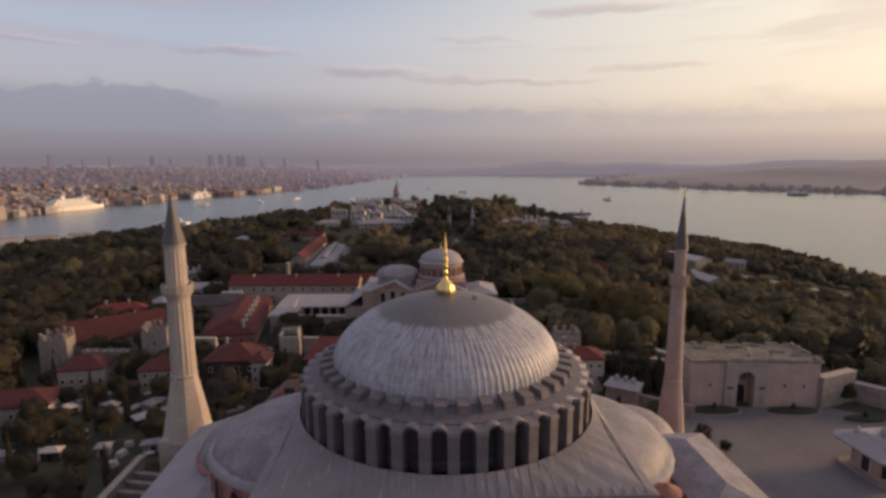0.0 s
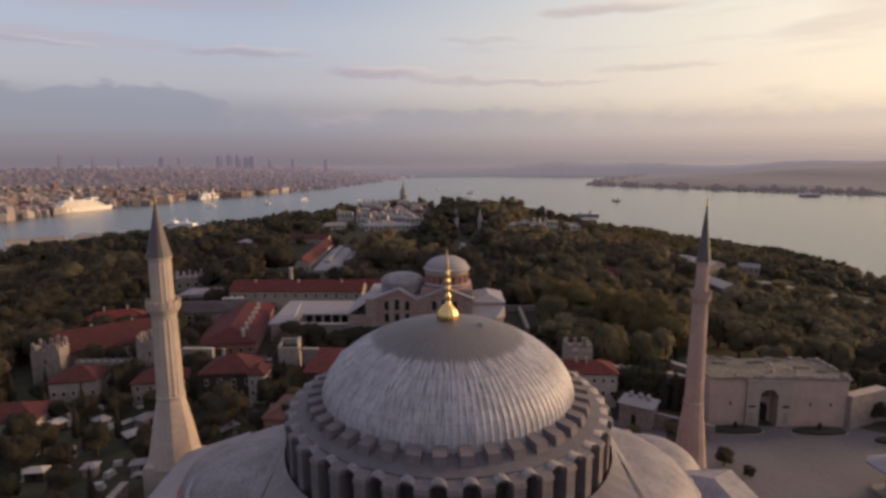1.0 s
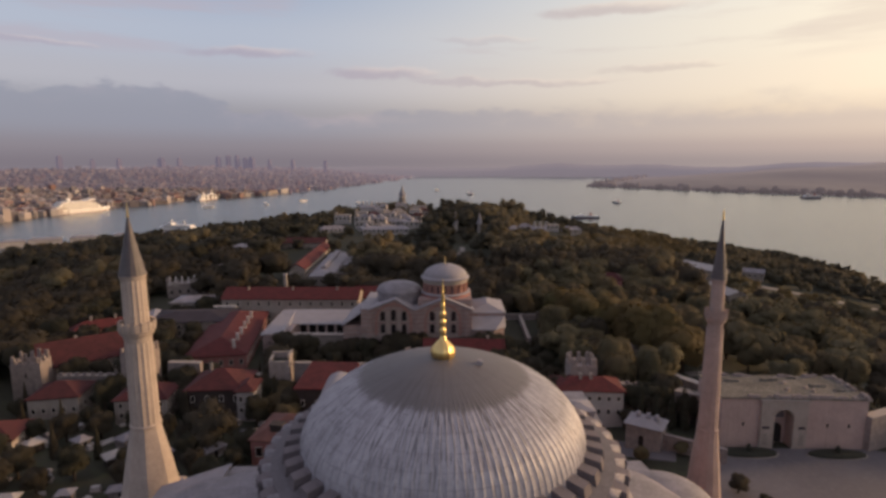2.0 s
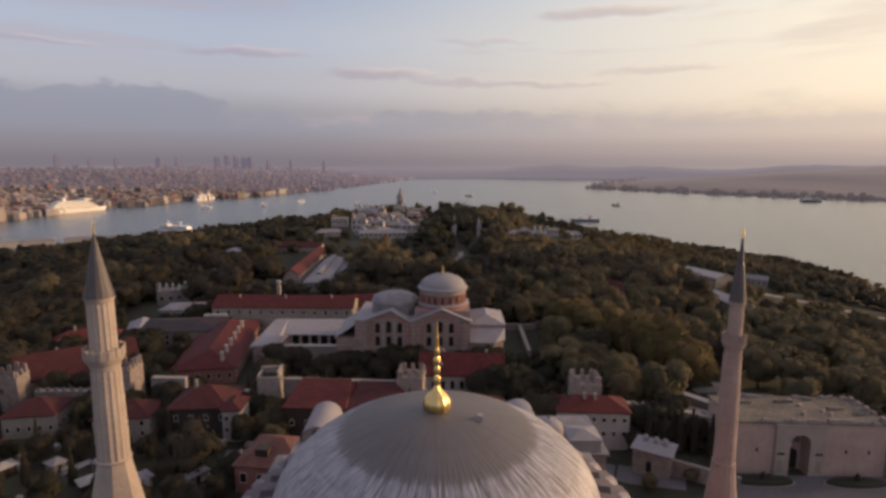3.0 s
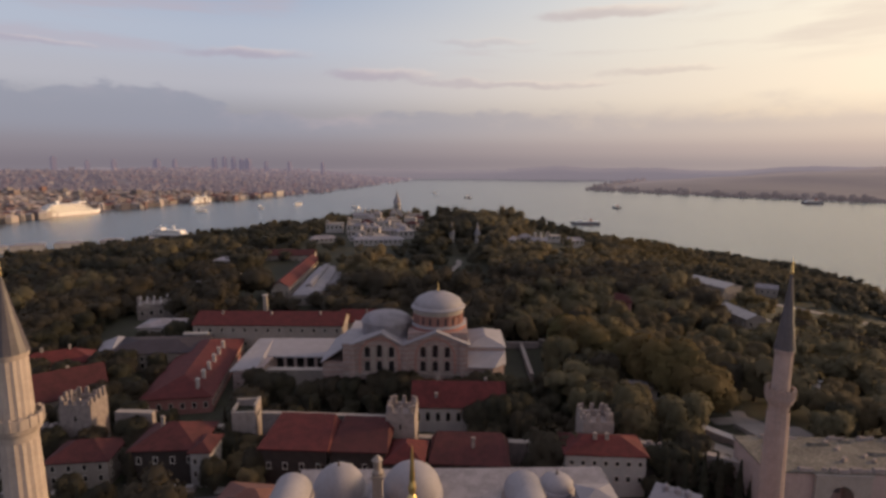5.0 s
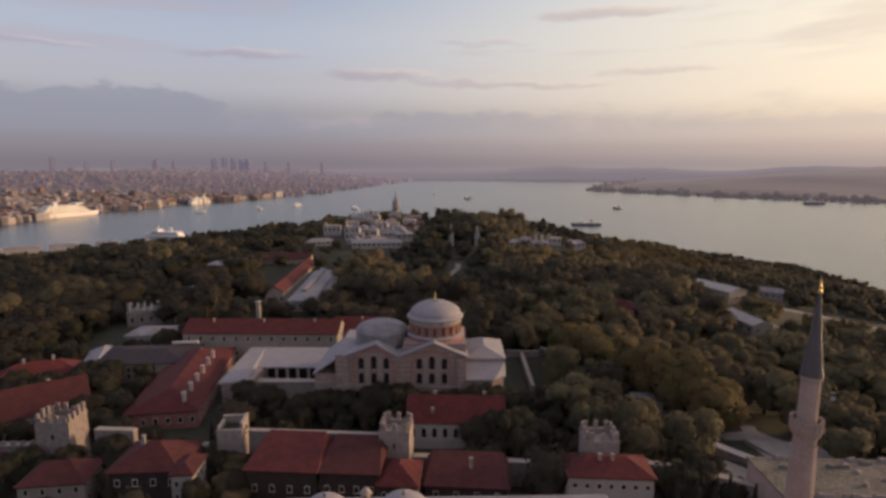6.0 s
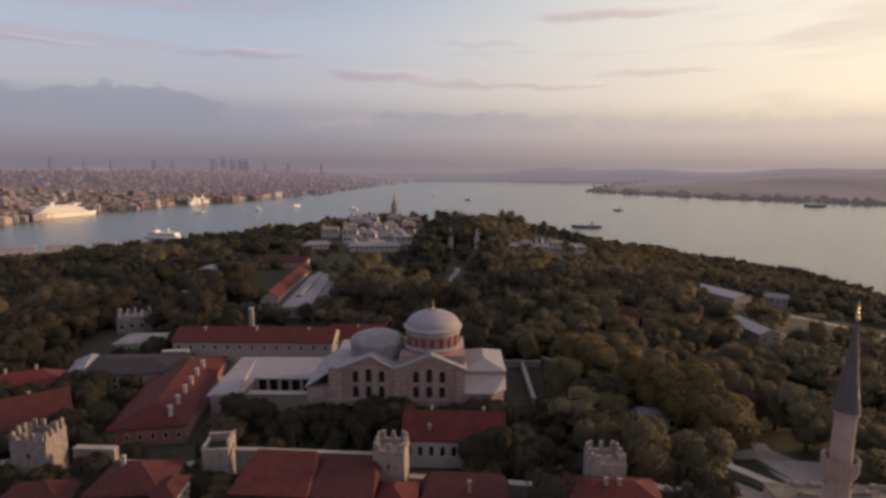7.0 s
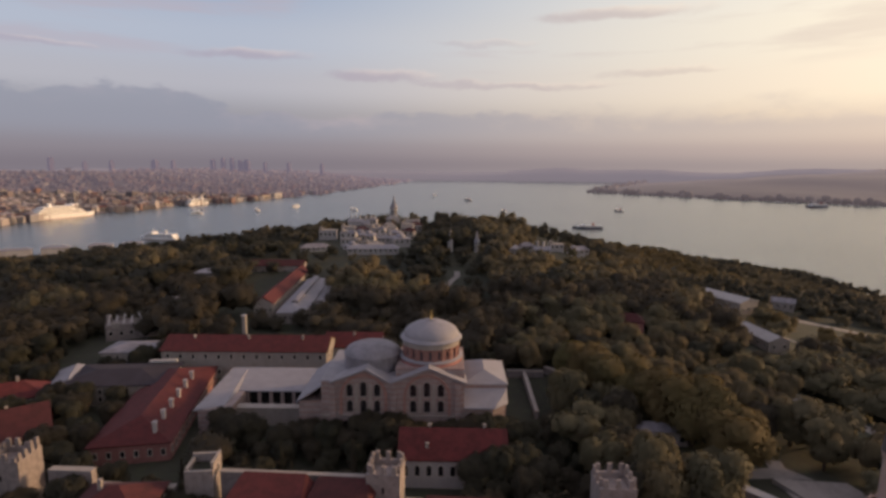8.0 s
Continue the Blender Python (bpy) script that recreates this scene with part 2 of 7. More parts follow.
PAVING = material("plaza_paving", (0.14, 0.13, 0.14), 0.75, 0.2, 0.06, 0.8, 0.15, 0.03)
ROAD = material("pale_road", (0.28, 0.25, 0.225), 0.85, 0.25, 0.1, 1.0, 0.2, 0.03)
EARTH = material("park_ground", (0.052, 0.052, 0.034), 0.95, 0.45, 0.02, 0.25, 0.5, 0.3, tint=(0.055, 0.065, 0.03))
HEDGE = material("hedge_leaves", (0.028, 0.03, 0.02), 0.85, 0.4, 0.6, 3.0, 0.6, 0.2)
BARK = material("bark", (0.1, 0.075, 0.055), 0.95, 0.3, 0.8, 5.0, 0.5, 0.05)
SHIP_WHITE = material("ship_paint", (0.8, 0.78, 0.75), 0.45, 0.08, 0.02, 0.3, 0.02)
SHIP_DARK = material("ship_hull", (0.09, 0.1, 0.13), 0.5, 0.2, 0.02, 0.3, 0.02)
SHIP_RED = material("boot_paint", (0.3, 0.08, 0.06), 0.55, 0.2, 0.05, 0.5, 0.02)


def foliage(name, a, b, c):
    """Leaves: colour differs from clump to clump and from tree to tree."""
    m = bpy.data.materials.new(name)
    m.use_nodes = True
    n = Nodes(m.node_tree)
    out = n.add("ShaderNodeOutputMaterial")
    p = n.add("ShaderNodeBsdfPrincipled")
    isl = n.add("ShaderNodeNewGeometry").outputs["Random Per Island"]
    tree = n.add("ShaderNodeObjectInfo").outputs["Random"]
    pos = n.add("ShaderNodeNewGeometry").outputs["Position"]
    patch = n.noise(pos, 0.018, 3.0, 0.5)
    col = n.mix(isl, (*a, 1), (*b, 1))
    col = n.mix(n.math("MULTIPLY", n.rescale(n.math("ADD", n.math("MULTIPLY", tree, 0.5), n.math("MULTIPLY", patch, 0.6)), 0.35, 0.75), 0.8), col, (*c, 1))
    n.link(col, p.inputs["Base Color"])
    p.inputs["Roughness"].default_value = 0.75
    p.inputs["Specular IOR Level"].default_value = 0.25
    tr = n.add("ShaderNodeBsdfTranslucent")
    n.link(col, tr.inputs[0])
    mx = n.add("ShaderNodeMixShader")
    mx.inputs[0].default_value = 0.35
    n.link(p.outputs[0], mx.inputs[1])
    n.link(tr.outputs[0], mx.inputs[2])
    n.link(mx.outputs[0], out.inputs[0])
    return m


LEAVES = foliage("broad_leaves", (0.115, 0.101, 0.058), (0.138, 0.12, 0.066), (0.15, 0.113, 0.06))
LEAVES_DARK = foliage("dark_leaves", (0.045, 0.043, 0.028), (0.058, 0.055, 0.034), (0.066, 0.053, 0.035))
# also lightens the right slope, where haze is put into the leaf colour
LEAVES_YELLOW = foliage("yellowish_leaves", (0.118, 0.102, 0.042), (0.14, 0.12, 0.046), (0.152, 0.106, 0.044))


def water_material():
    m = bpy.data.materials.new("sea_water")
    m.use_nodes = True
    n = Nodes(m.node_tree)
    out = n.add("ShaderNodeOutputMaterial")
    p = n.add("ShaderNodeBsdfPrincipled")
    n.link(p.outputs[0], out.inputs[0])
    pos = n.add("ShaderNodeNewGeometry").outputs["Position"]
    wide = n.noise(pos, 0.004, 4.0, 0.6)
    n.link(n.mix(n.rescale(wide, 0.35, 0.65), (0.085, 0.105, 0.115, 1), (0.11, 0.13, 0.135, 1)), p.inputs["Base Color"])
    p.inputs["Roughness"].default_value = 0.2
    mp = n.add("ShaderNodeMapping")
    n.link(pos, mp.inputs[0])
    mp.inputs["Scale"].default_value = (1.0, 0.6, 1.0)
    wav = n.noise(mp.outputs[0], 0.09, 5.0, 0.65)
    b = n.add("ShaderNodeBump")
    b.inputs["Strength"].default_value, b.inputs["Distance"].default_value = 0.9, 1.6
    n.link(wav, b.inputs["Height"])
    n.link(b.outputs[0], p.inputs["Normal"])
    return m


WATER = water_material()


def far_material(name, stops, glow=0.0, haze_col=(0.2, 0.18, 0.2), far_haze_col=None):
    """City walls and land far off: tone picked per building; glow: haze put into the emission."""
    m = bpy.data.materials.new(name)
    m.use_nodes = True
    n = Nodes(m.node_tree)
    out = n.add("ShaderNodeOutputMaterial")
    p = n.add("ShaderNodeBsdfPrincipled")
    n.link(p.outputs[0], out.inputs[0])
    isl = n.add("ShaderNodeNewGeometry").outputs["Random Per Island"]
    n.link(n.ramp(isl, stops, False), p.inputs["Base Color"])
    p.inputs["Roughness"].default_value = 0.9
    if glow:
        p.inputs["Emission Color"].default_value = (*haze_col, 1)
        if far_haze_col:
            # haze painted as emission, paler with distance
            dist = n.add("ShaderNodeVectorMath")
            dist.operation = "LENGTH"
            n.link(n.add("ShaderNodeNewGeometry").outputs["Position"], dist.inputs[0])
            n.link(n.mix(n.rescale(dist.outputs["Value"], 1900, 4700), (*haze_col, 1), far_haze_col), p.inputs["Emission Color"])
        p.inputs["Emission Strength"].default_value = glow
    return m


CITY_TONES = [(0.0, (0.14, 0.12, 0.12, 1)), (0.35, (0.21, 0.19, 0.19, 1)), (0.55, (0.2, 0.115, 0.1, 1)), (0.8, (0.4, 0.36, 0.34, 1)), (1.0, (0.12, 0.1, 0.11, 1))]
CITY = far_material("city_walls", CITY_TONES)
# these far surfaces emit the colour of the haze, though none is a lamp
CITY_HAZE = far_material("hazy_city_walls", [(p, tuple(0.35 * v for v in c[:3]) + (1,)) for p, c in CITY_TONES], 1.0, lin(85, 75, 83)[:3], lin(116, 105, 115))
CITY_HILL = far_material("hazy_city_hill", [(0.0, (0.06, 0.052, 0.05, 1)), (1.0, (0.06, 0.052, 0.05, 1))], 1.0, lin(78, 68, 74)[:3], lin(118, 108, 118))
FAR_HILL = far_material("hazy_far_hill", [(0.0, (0.05, 0.045, 0.05, 1)), (1.0, (0.05, 0.045, 0.05, 1))], 1.0, lin(120, 111, 118)[:3], lin(123, 114, 121))
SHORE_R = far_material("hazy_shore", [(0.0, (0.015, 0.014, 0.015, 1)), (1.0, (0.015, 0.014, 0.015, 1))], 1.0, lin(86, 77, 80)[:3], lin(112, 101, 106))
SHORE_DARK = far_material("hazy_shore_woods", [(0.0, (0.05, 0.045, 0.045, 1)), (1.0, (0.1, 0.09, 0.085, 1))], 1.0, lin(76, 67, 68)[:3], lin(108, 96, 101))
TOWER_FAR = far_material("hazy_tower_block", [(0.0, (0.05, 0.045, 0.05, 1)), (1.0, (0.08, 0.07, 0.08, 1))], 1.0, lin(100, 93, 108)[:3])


# ---- shapes ----
class Shape:
    """Collects vertices and faces of one mesh."""

    def __init__(self):
        self.v, self.f = [], []

    def add(self, verts, faces):
        k = len(self.v)
        self.v += [tuple(p) for p in verts]
        self.f += [tuple(i + k for i in q) for q in faces]
        return self

    def box(self, x0, x1, y0, y1, z0, z1, taper=0.0):
        t = taper
        return self.add([(x0, y0, z0), (x1, y0, z0), (x1, y1, z0), (x0, y1, z0),
                         (x0 + t, y0 + t, z1), (x1 - t, y0 + t, z1), (x1 - t, y1 - t, z1), (x0 + t, y1 - t, z1)],
                        [(3, 2, 1, 0), (4, 5, 6, 7), (0, 1, 5, 4), (1, 2, 6, 5), (2, 3, 7, 6), (3, 0, 4, 7)])

    def lathe(self, profile, n=24, a0=0.0, a1=2 * math.pi, cx=0.0, cy=0.0, sx=1.0, sy=1.0, ripple=None):
        full = abs(a1 - a0 - 2 * math.pi) < 1e-6
        cols = n if full else n + 1
        verts = []
        for j, (r, z) in enumerate(profile):
            for i in range(cols):
                a = a0 + (a1 - a0) * i / n
                q = r * (ripple(i, j) if ripple else 1.0)
                verts.append((cx + q * sx * math.cos(a), cy + q * sy * math.sin(a), z))
        faces = []
        for j in range(len(profile) - 1):
            for i in range(n):
                a, b = j * cols + i, j * cols + (i + 1) % cols
                faces.append((a, b, b + cols, a + cols))
        self.add(verts, faces)
        return self

    def prism(self, poly, z0, z1):
        n = len(poly)
        return self.add([(x, y, z0) for x, y in poly] + [(x, y, z1) for x, y in poly],
                        [tuple(range(n))[::-1], tuple(range(n, 2 * n))] + [(i, (i + 1) % n, (i + 1) % n + n, i + n) for i in range(n)])

    def slab(self, corners, thick):
        """A four-cornered sloping sheet with thickness downwards."""
        n = len(corners)
        return self.add(list(corners) + [(x, y, z - thick) for x, y, z in corners],
                        [tuple(range(n)), tuple(range(n, 2 * n))[::-1]] + [(i, i + n, (i + 1) % n + n, (i + 1) % n) for i in range(n)])

    def gable(self, x0, x1, y0, y1, eave, ridge, along="x", over=0.6, thick=0.3):
        x0, x1, y0, y1 = x0 - over, x1 + over, y0 - over, y1 + over
        if along == "x":
            ym = (y0 + y1) / 2
            sec = [(y0, eave), (ym - 0.25, ridge), (ym, ridge + 0.16), (ym + 0.25, ridge), (y1, eave), (y1, eave - thick), (ym, ridge - thick), (y0, eave - thick)]
            k = len(sec)
            self.add([(x0, a, z) for a, z in sec] + [(x1, a, z) for a, z in sec], [tuple(range(k)), tuple(range(k, 2 * k))[::-1]] + [(i, i + k, (i + 1) % k + k, (i + 1) % k) for i in range(k)])
        else:
            xm = (x0 + x1) / 2
            sec = [(x0, eave), (xm - 0.25, ridge), (xm, ridge + 0.16), (xm + 0.25, ridge), (x1, eave), (x1, eave - thick), (xm, ridge - thick), (x0, eave - thick)]
            k = len(sec)
            self.add([(a, y0, z) for a, z in sec] + [(a, y1, z) for a, z in sec], [tuple(range(k)), tuple(range(k, 2 * k))[::-1]] + [(i, i + k, (i + 1) % k + k, (i + 1) % k) for i in range(k)])
        return self

    def hip(self, x0, x1, y0, y1, eave, ridge, over=0.6, thick=0.3, inset=None):
        x0, x1, y0, y1 = x0 - over, x1 + over, y0 - over, y1 + over
        w, d = x1 - x0, y1 - y0
        if w >= d:
            k = d / 2 if inset is None else inset
            a, b = (x0 + k, (y0 + y1) / 2, ridge), (x1 - k, (y0 + y1) / 2, ridge)
        else:
            k = w / 2 if inset is None else inset
            a, b = ((x0 + x1) / 2, y0 + k, ridge), ((x0 + x1) / 2, y1 - k, ridge)
        c = [(x0, y0, eave), (x1, y0, eave), (x1, y1, eave), (x0, y1, eave)]
        low = [(x, y, z - thick) for x, y, z in c]
        v = c + [a, b] + low
        if w >= d:
            f = [(0, 1, 5, 4), (1, 2, 5), (2, 3, 4, 5), (3, 0, 4)]
        else:
            f = [(0, 1, 4), (1, 2, 5, 4), (2, 3, 5), (3, 0, 4, 5)]
        f += [(0, 6, 7, 1), (1, 7, 8, 2), (2, 8, 9, 3), (3, 9, 6, 0), (9, 8, 7, 6)]
        return self.add(v, f)

    def arch(self, w, h, depth, n=10, cx=0.0, y=0.0, z=0.0):
        """A round-headed plate facing -y, w wide and h high, front at y."""
        r = w / 2
        pts = [(cx - r, z), (cx + r, z)] + [(cx + r * math.cos(math.pi * i / n), z + h - r + r * math.sin(math.pi * i / n)) for i in range(n + 1)]
        k = len(pts)
        return self.add([(x, y, q) for x, q in pts] + [(x, y + depth, q) for x, q in pts],
                        [tuple(range(k)), tuple(range(k, 2 * k))[::-1]] + [(i, i + k, (i + 1) % k + k, (i + 1) % k) for i in range(k)])

    def arch_frame(self, w, h, t, depth, n=10, cx=0.0, y=0.0, z=0.0):
        """The surround of a round-headed opening."""
        def line(r, top):
            return [(cx - r, z)] + [(cx - r * math.cos(math.pi * i / n), z + top + r * math.sin(math.pi * i / n)) for i in range(n + 1)] + [(cx + r, z)]
        a, b = line(w / 2, h - w / 2), line(w / 2 + t, h - w / 2)
        k = len(a)
        v = [(x, y, q) for x, q in a] + [(x, y, q) for x, q in b] + [(x, y + depth, q) for x, q in a] + [(x, y + depth, q) for x, q in b]
        f = []
        for i in range(k - 1):
            f += [(i, i + 1, k + i + 1, k + i), (2 * k + i, 2 * k + i + 1, i + 1, i), (k + i, k + i + 1, 3 * k + i + 1, 3 * k + i)]
        return self.add(v, f)

    def mesh(self, name, smooth=False, angle=None):
        me = bpy.data.meshes.new(name)
        me.from_pydata(self.v, [], self.f)
        bm = bmesh.new()
        bm.from_mesh(me)
        bmesh.ops.recalc_face_normals(bm, faces=bm.faces)
        bm.to_mesh(me)
        bm.free()
        if smooth:
            me.polygons.foreach_set("use_smooth", [True] * len(me.polygons))
            if angle:
                me.set_sharp_from_angle(angle=radians(angle))
        return me


def thing(name, label, category, x=0.0, y=0.0, z=0.0, rz=0.0, group="", kind=""):
    ob = new(name)
    ob.matrix_world = pose(x, y, z, 0, 0, rz)
    ob.empty_display_size = 0.5
    return tagged(ob, label, category, group, kind)


def part(name, shape, mat, parent, label="", m=None, smooth=False, angle=40):
    me = shape.mesh(name, smooth, angle) if isinstance(shape, Shape) else shape
    if mat is not None and not me.materials:
        me.materials.append(mat)
    ob = new(name, me)
    ob.parent = parent
    if m is not None:
        ob.matrix_basis = m
    return tagged(ob, label)


def solid(name, shape, mat, label, category, kind="", group="", smooth=False, angle=40):
    """A thing that is one mesh."""
    me = shape.mesh(name, smooth, angle)
    me.materials.append(mat)
    return tagged(new(name, me), label, category, group, kind)


SHARED = {}


def shared(key, make, mat, smooth=False):
    if key not in SHARED:
        me = make().mesh(key[0] if isinstance(key, tuple) else key, smooth, 40)
        me.materials.append(mat)
        SHARED[key] = me
    return SHARED[key]


def window(parent, x, y, z, w, h, rz=0.0, arched=False, frame_mat=None):
    """A framed window on a wall whose outside faces local -y; x, y, z: middle of the sill. The pane sits back between the jambs."""
    fm = frame_mat or FRAME
    w, h = round(w, 2), round(h, 2)

    def frame_shape():
        if arched:
            return Shape().arch_frame(w, h, 0.16, 0.22, 8, 0, -0.2, 0).box(-w / 2 - 0.2, w / 2 + 0.2, -0.28, 0.02, -0.16, 0)
        s = Shape().box(-w / 2 - 0.14, -w / 2, -0.18, 0.02, 0, h).box(w / 2, w / 2 + 0.14, -0.18, 0.02, 0, h)
        s.box(-w / 2 - 0.14, w / 2 + 0.14, -0.18, 0.02, h, h + 0.16)
        return s.box(-w / 2 - 0.2, w / 2 + 0.2, -0.26, 0.02, -0.14, 0)

    def pane_shape():
        return Shape().arch(w, h, 0.06, 8, 0, -0.05, 0) if arched else Shape().box(-w / 2, w / 2, -0.05, 0.01, 0, h)
    f = part("window", shared(("window", w, h, arched, fm.name), frame_shape, fm), None, parent, m=pose(x, y, z, 0, 0, rz))
    part("pane", shared(("pane", w, h, arched), pane_shape, GLASS), None, f)
    return f


def window_row(parent, x0, x1, y, z, count, w, h, rz=0.0, arched=False, frame_mat=None):
    """Windows evenly along a wall. rz 0: the wall faces -y; 90: it faces +x and x0, x1 run along y; -90: it faces -x."""
    for i in range(count):
        s = x0 + (x1 - x0) * (i + 0.5) / count
        if rz == 0:
            window(parent, s, y, z, w, h, 0, arched, frame_mat)
        else:
            window(parent, y, s, z, w, h, rz, arched, frame_mat)


def chimney(parent, x, y, z, h=1.6, mat=None):
    part("chimney", shared(("chimney", round(h, 1), (mat or PLASTER).name), lambda: Shape().box(-0.4, 0.4, -0.4, 0.4, -1.2, h).box(-0.5, 0.5, -0.5, 0.5, h - 0.3, h - 0.1), mat or PLASTER), None, parent, m=pose(x, y, z))


KEEP_OUT = []


def house(label, x, y, w, d, eave, ridge, z=0.0, rz=0.0, roof="gable_x", walls=None, tiles=None, rows=((1.2, 4, 1.0, 1.5),), side_rows=True,
          chimneys=(), name="house", category="house", group="", arched=False, base=None):
    """A house centred at x, y: wall, roof, windows row by row (height, count, width, height) on the front, and on the sides."""
    t = thing(name, label, category, x, y, z, rz, group)
    KEEP_OUT.append((x, y, max(w, d) * 0.62 if abs(w - d) < 6 else 0, w, d, rz))
    walls, tiles = walls or PLASTER, tiles or TILES
    x0, x1, y0, y1 = -w / 2, w / 2, -d / 2, d / 2
    s = Shape().box(x0, x1, y0, y1, -3.0, eave)
    if roof == "gable_x":
        s.add([(x0, y0, eave), (x0, y1, eave), (x0, 0, ridge - 0.3), (x1, y0, eave), (x1, y1, eave), (x1, 0, ridge - 0.3)], [(0, 1, 2), (3, 5, 4)])
    elif roof == "gable_y":
        s.add([(x0, y0, eave), (x1, y0, eave), (0, y0, ridge - 0.3), (x0, y1, eave), (x1, y1, eave), (0, y1, ridge - 0.3)], [(0, 1, 2), (3, 5, 4)])
    part("wall", s, walls, t)
    if base:
        part("plinth", Shape().box(x0 - 0.15, x1 + 0.15, y0 - 0.15, y1 + 0.15, -3.0, 0.7), base, t)
    r = Shape()
    if roof == "gable_x":
        r.gable(x0, x1, y0, y1, eave + 0.1, ridge, "x")
    elif roof == "gable_y":
        r.gable(x0, x1, y0, y1, eave + 0.1, ridge, "y")
    elif roof == "lean":
        c = [(x0 - 0.6, y0 - 0.6, eave), (x1 + 0.6, y0 - 0.6, eave), (x1 - 1.2, y1, ridge), (x0 + 1.2, y1, ridge), (x1 + 0.6, y1 + 0.2, eave + 1.0), (x0 - 0.6, y1 + 0.2, eave + 1.0)]
        r.add(c + [(x, y, z - 0.3) for x, y, z in c], [(0, 1, 2, 3), (1, 4, 2), (0, 3, 5), (2, 4, 5, 3), (0, 6, 7, 1), (1, 7, 10, 4), (4, 10, 11, 5), (5, 11, 6, 0), (6, 11, 10, 7)])
    elif roof == "hip":
        r.hip(x0, x1, y0, y1, eave + 0.1, ridge)
    else:
        r.box(x0 - 0.3, x1 + 0.3, y0 - 0.3, y1 + 0.3, eave, eave + 0.35).box(x0 - 0.1, x1 + 0.1, y0 - 0.1, y0 + 0.2, eave + 0.35, ridge)
    part("roof", r, tiles, t)
    for zz, count, ww, hh in rows:
        window_row(t, x0, x1, y0, zz, count, ww, hh, 0, arched)
        if side_rows:
            n = max(1, int(count * d / w + 0.5))
            window_row(t, y0, y1, x1, zz, n, ww, hh, 90, arched)
            window_row(t, y0, y1, x0, zz, n, ww, hh, -90, arched)
    for cx, cy in chimneys:
        drop = (ridge - eave) * (abs(cy) / (d / 2) if roof in ("gable_x", "hip") else abs(cx) / (w / 2))
        chimney(t, cx, cy, ridge - drop)
    return t


# ---- the ground: a ridge that falls to the sea on three sides ----
SEA = -40.0


def smooth01(t):
    t = np.clip(t, 0.0, 1.0)
    return t * t * (3 - 2 * t)


def ground_z(x, y):
    """Height of the ground; works on numbers and arrays."""
    x, y = np.asarray(x, float), np.asarray(y, float)
    top = 12.0 * smooth01((y - 190) / 300)
    left = -175 + 65 * smooth01((y - 250) / 350)
    right = 132 - 40 * smooth01((y - 200) / 300)
    dl, dr, df = np.maximum(0, left - x), np.maximum(0, x - right), np.maximum(0, y - 640)
    fall = 0.114 * np.maximum(0, dl - 6) + 0.23 * np.clip(dr - 6, 0, 75) + 0.14 * np.maximum(0, dr - 81) + 0.22 * df
    roll = 1.2 * np.sin(x * 0.017 + 1.3) * np.cos(y * 0.013) * np.clip(fall / 6, 0, 1)
    rise = 2.0 * smooth01((x - 40) / 25) * smooth01((135 - y) / 20)
    return np.maximum(top - fall + roll + rise, -62.0)


def gz(x, y):
    return float(ground_z(x, y))


def build_ground():
    xs = np.concatenate([np.arange(-1500, -420, 30), np.arange(-420, 420, 10), np.arange(420, 1100, 30)])
    ys = np.concatenate([np.arange(-500, -60, 40), np.arange(-60, 720, 10), np.arange(720, 1000, 30)])
    gx, gy = np.meshgrid(xs, ys)
    g = ground_z(gx, gy)
    nx, ny = len(xs), len(ys)
    s = Shape()
    s.v = list(zip(gx.ravel().tolist(), gy.ravel().tolist(), g.ravel().tolist()))
    s.f = [(j * nx + i, j * nx + i + 1, (j + 1) * nx + i + 1, (j + 1) * nx + i) for j in range(ny - 1) for i in range(nx - 1)]
    solid("ground", s, EARTH, "dark grassy park ground falling towards the sea", "ground", "structure", smooth=True, angle=None)
    w = Shape()
    n = 24
    w.add([(0, 0, SEA)] + [(4950 * math.cos(2 * math.pi * i / n), 4950 * math.sin(2 * math.pi * i / n), SEA) for i in range(n)],
          [(0, i + 1, (i + 1) % n + 1) for i in range(n)])
    solid("water", w, WATER, "calm grey-blue strait with fine ripples", "sea", "structure")


build_ground()


def ribbon(name, pts, width, mat, label, category, lift=0.12, thick=0.5):
    """A strip that follows the ground along a line of points."""
    s = Shape()
    P = [Vector((x, y, 0)) for x, y in pts]
    fine = []
    for a, b in zip(P, P[1:]):
        k = max(1, int((b - a).length / 4))
        fine += [a.lerp(b, i / k) for i in range(k)]
    fine.append(P[-1])
    row = []
    for i, p in enumerate(fine):
        d = (fine[min(i + 1, len(fine) - 1)] - fine[max(i - 1, 0)]).normalized()
        q = Vector((-d.y, d.x, 0)) * width / 2
        a, b = p - q, p + q
        za, zb = gz(a.x, a.y) + lift, gz(b.x, b.y) + lift
        row += [(a.x, a.y, za), (b.x, b.y, zb), (b.x, b.y, zb - thick), (a.x, a.y, za - thick)]
    f = []
    for i in range(len(fine) - 1):
        k = 4 * i
        for j in range(4):
            f.append((k + j, k + (j + 1) % 4, k + 4 + (j + 1) % 4, k + 4 + j))
    s.add(row, f)
    for p in fine:
        KEEP_OUT.append((p.x, p.y, width / 2 + 3.0, 0, 0, 0))
    return solid(name, s, mat, label, category, "structure")


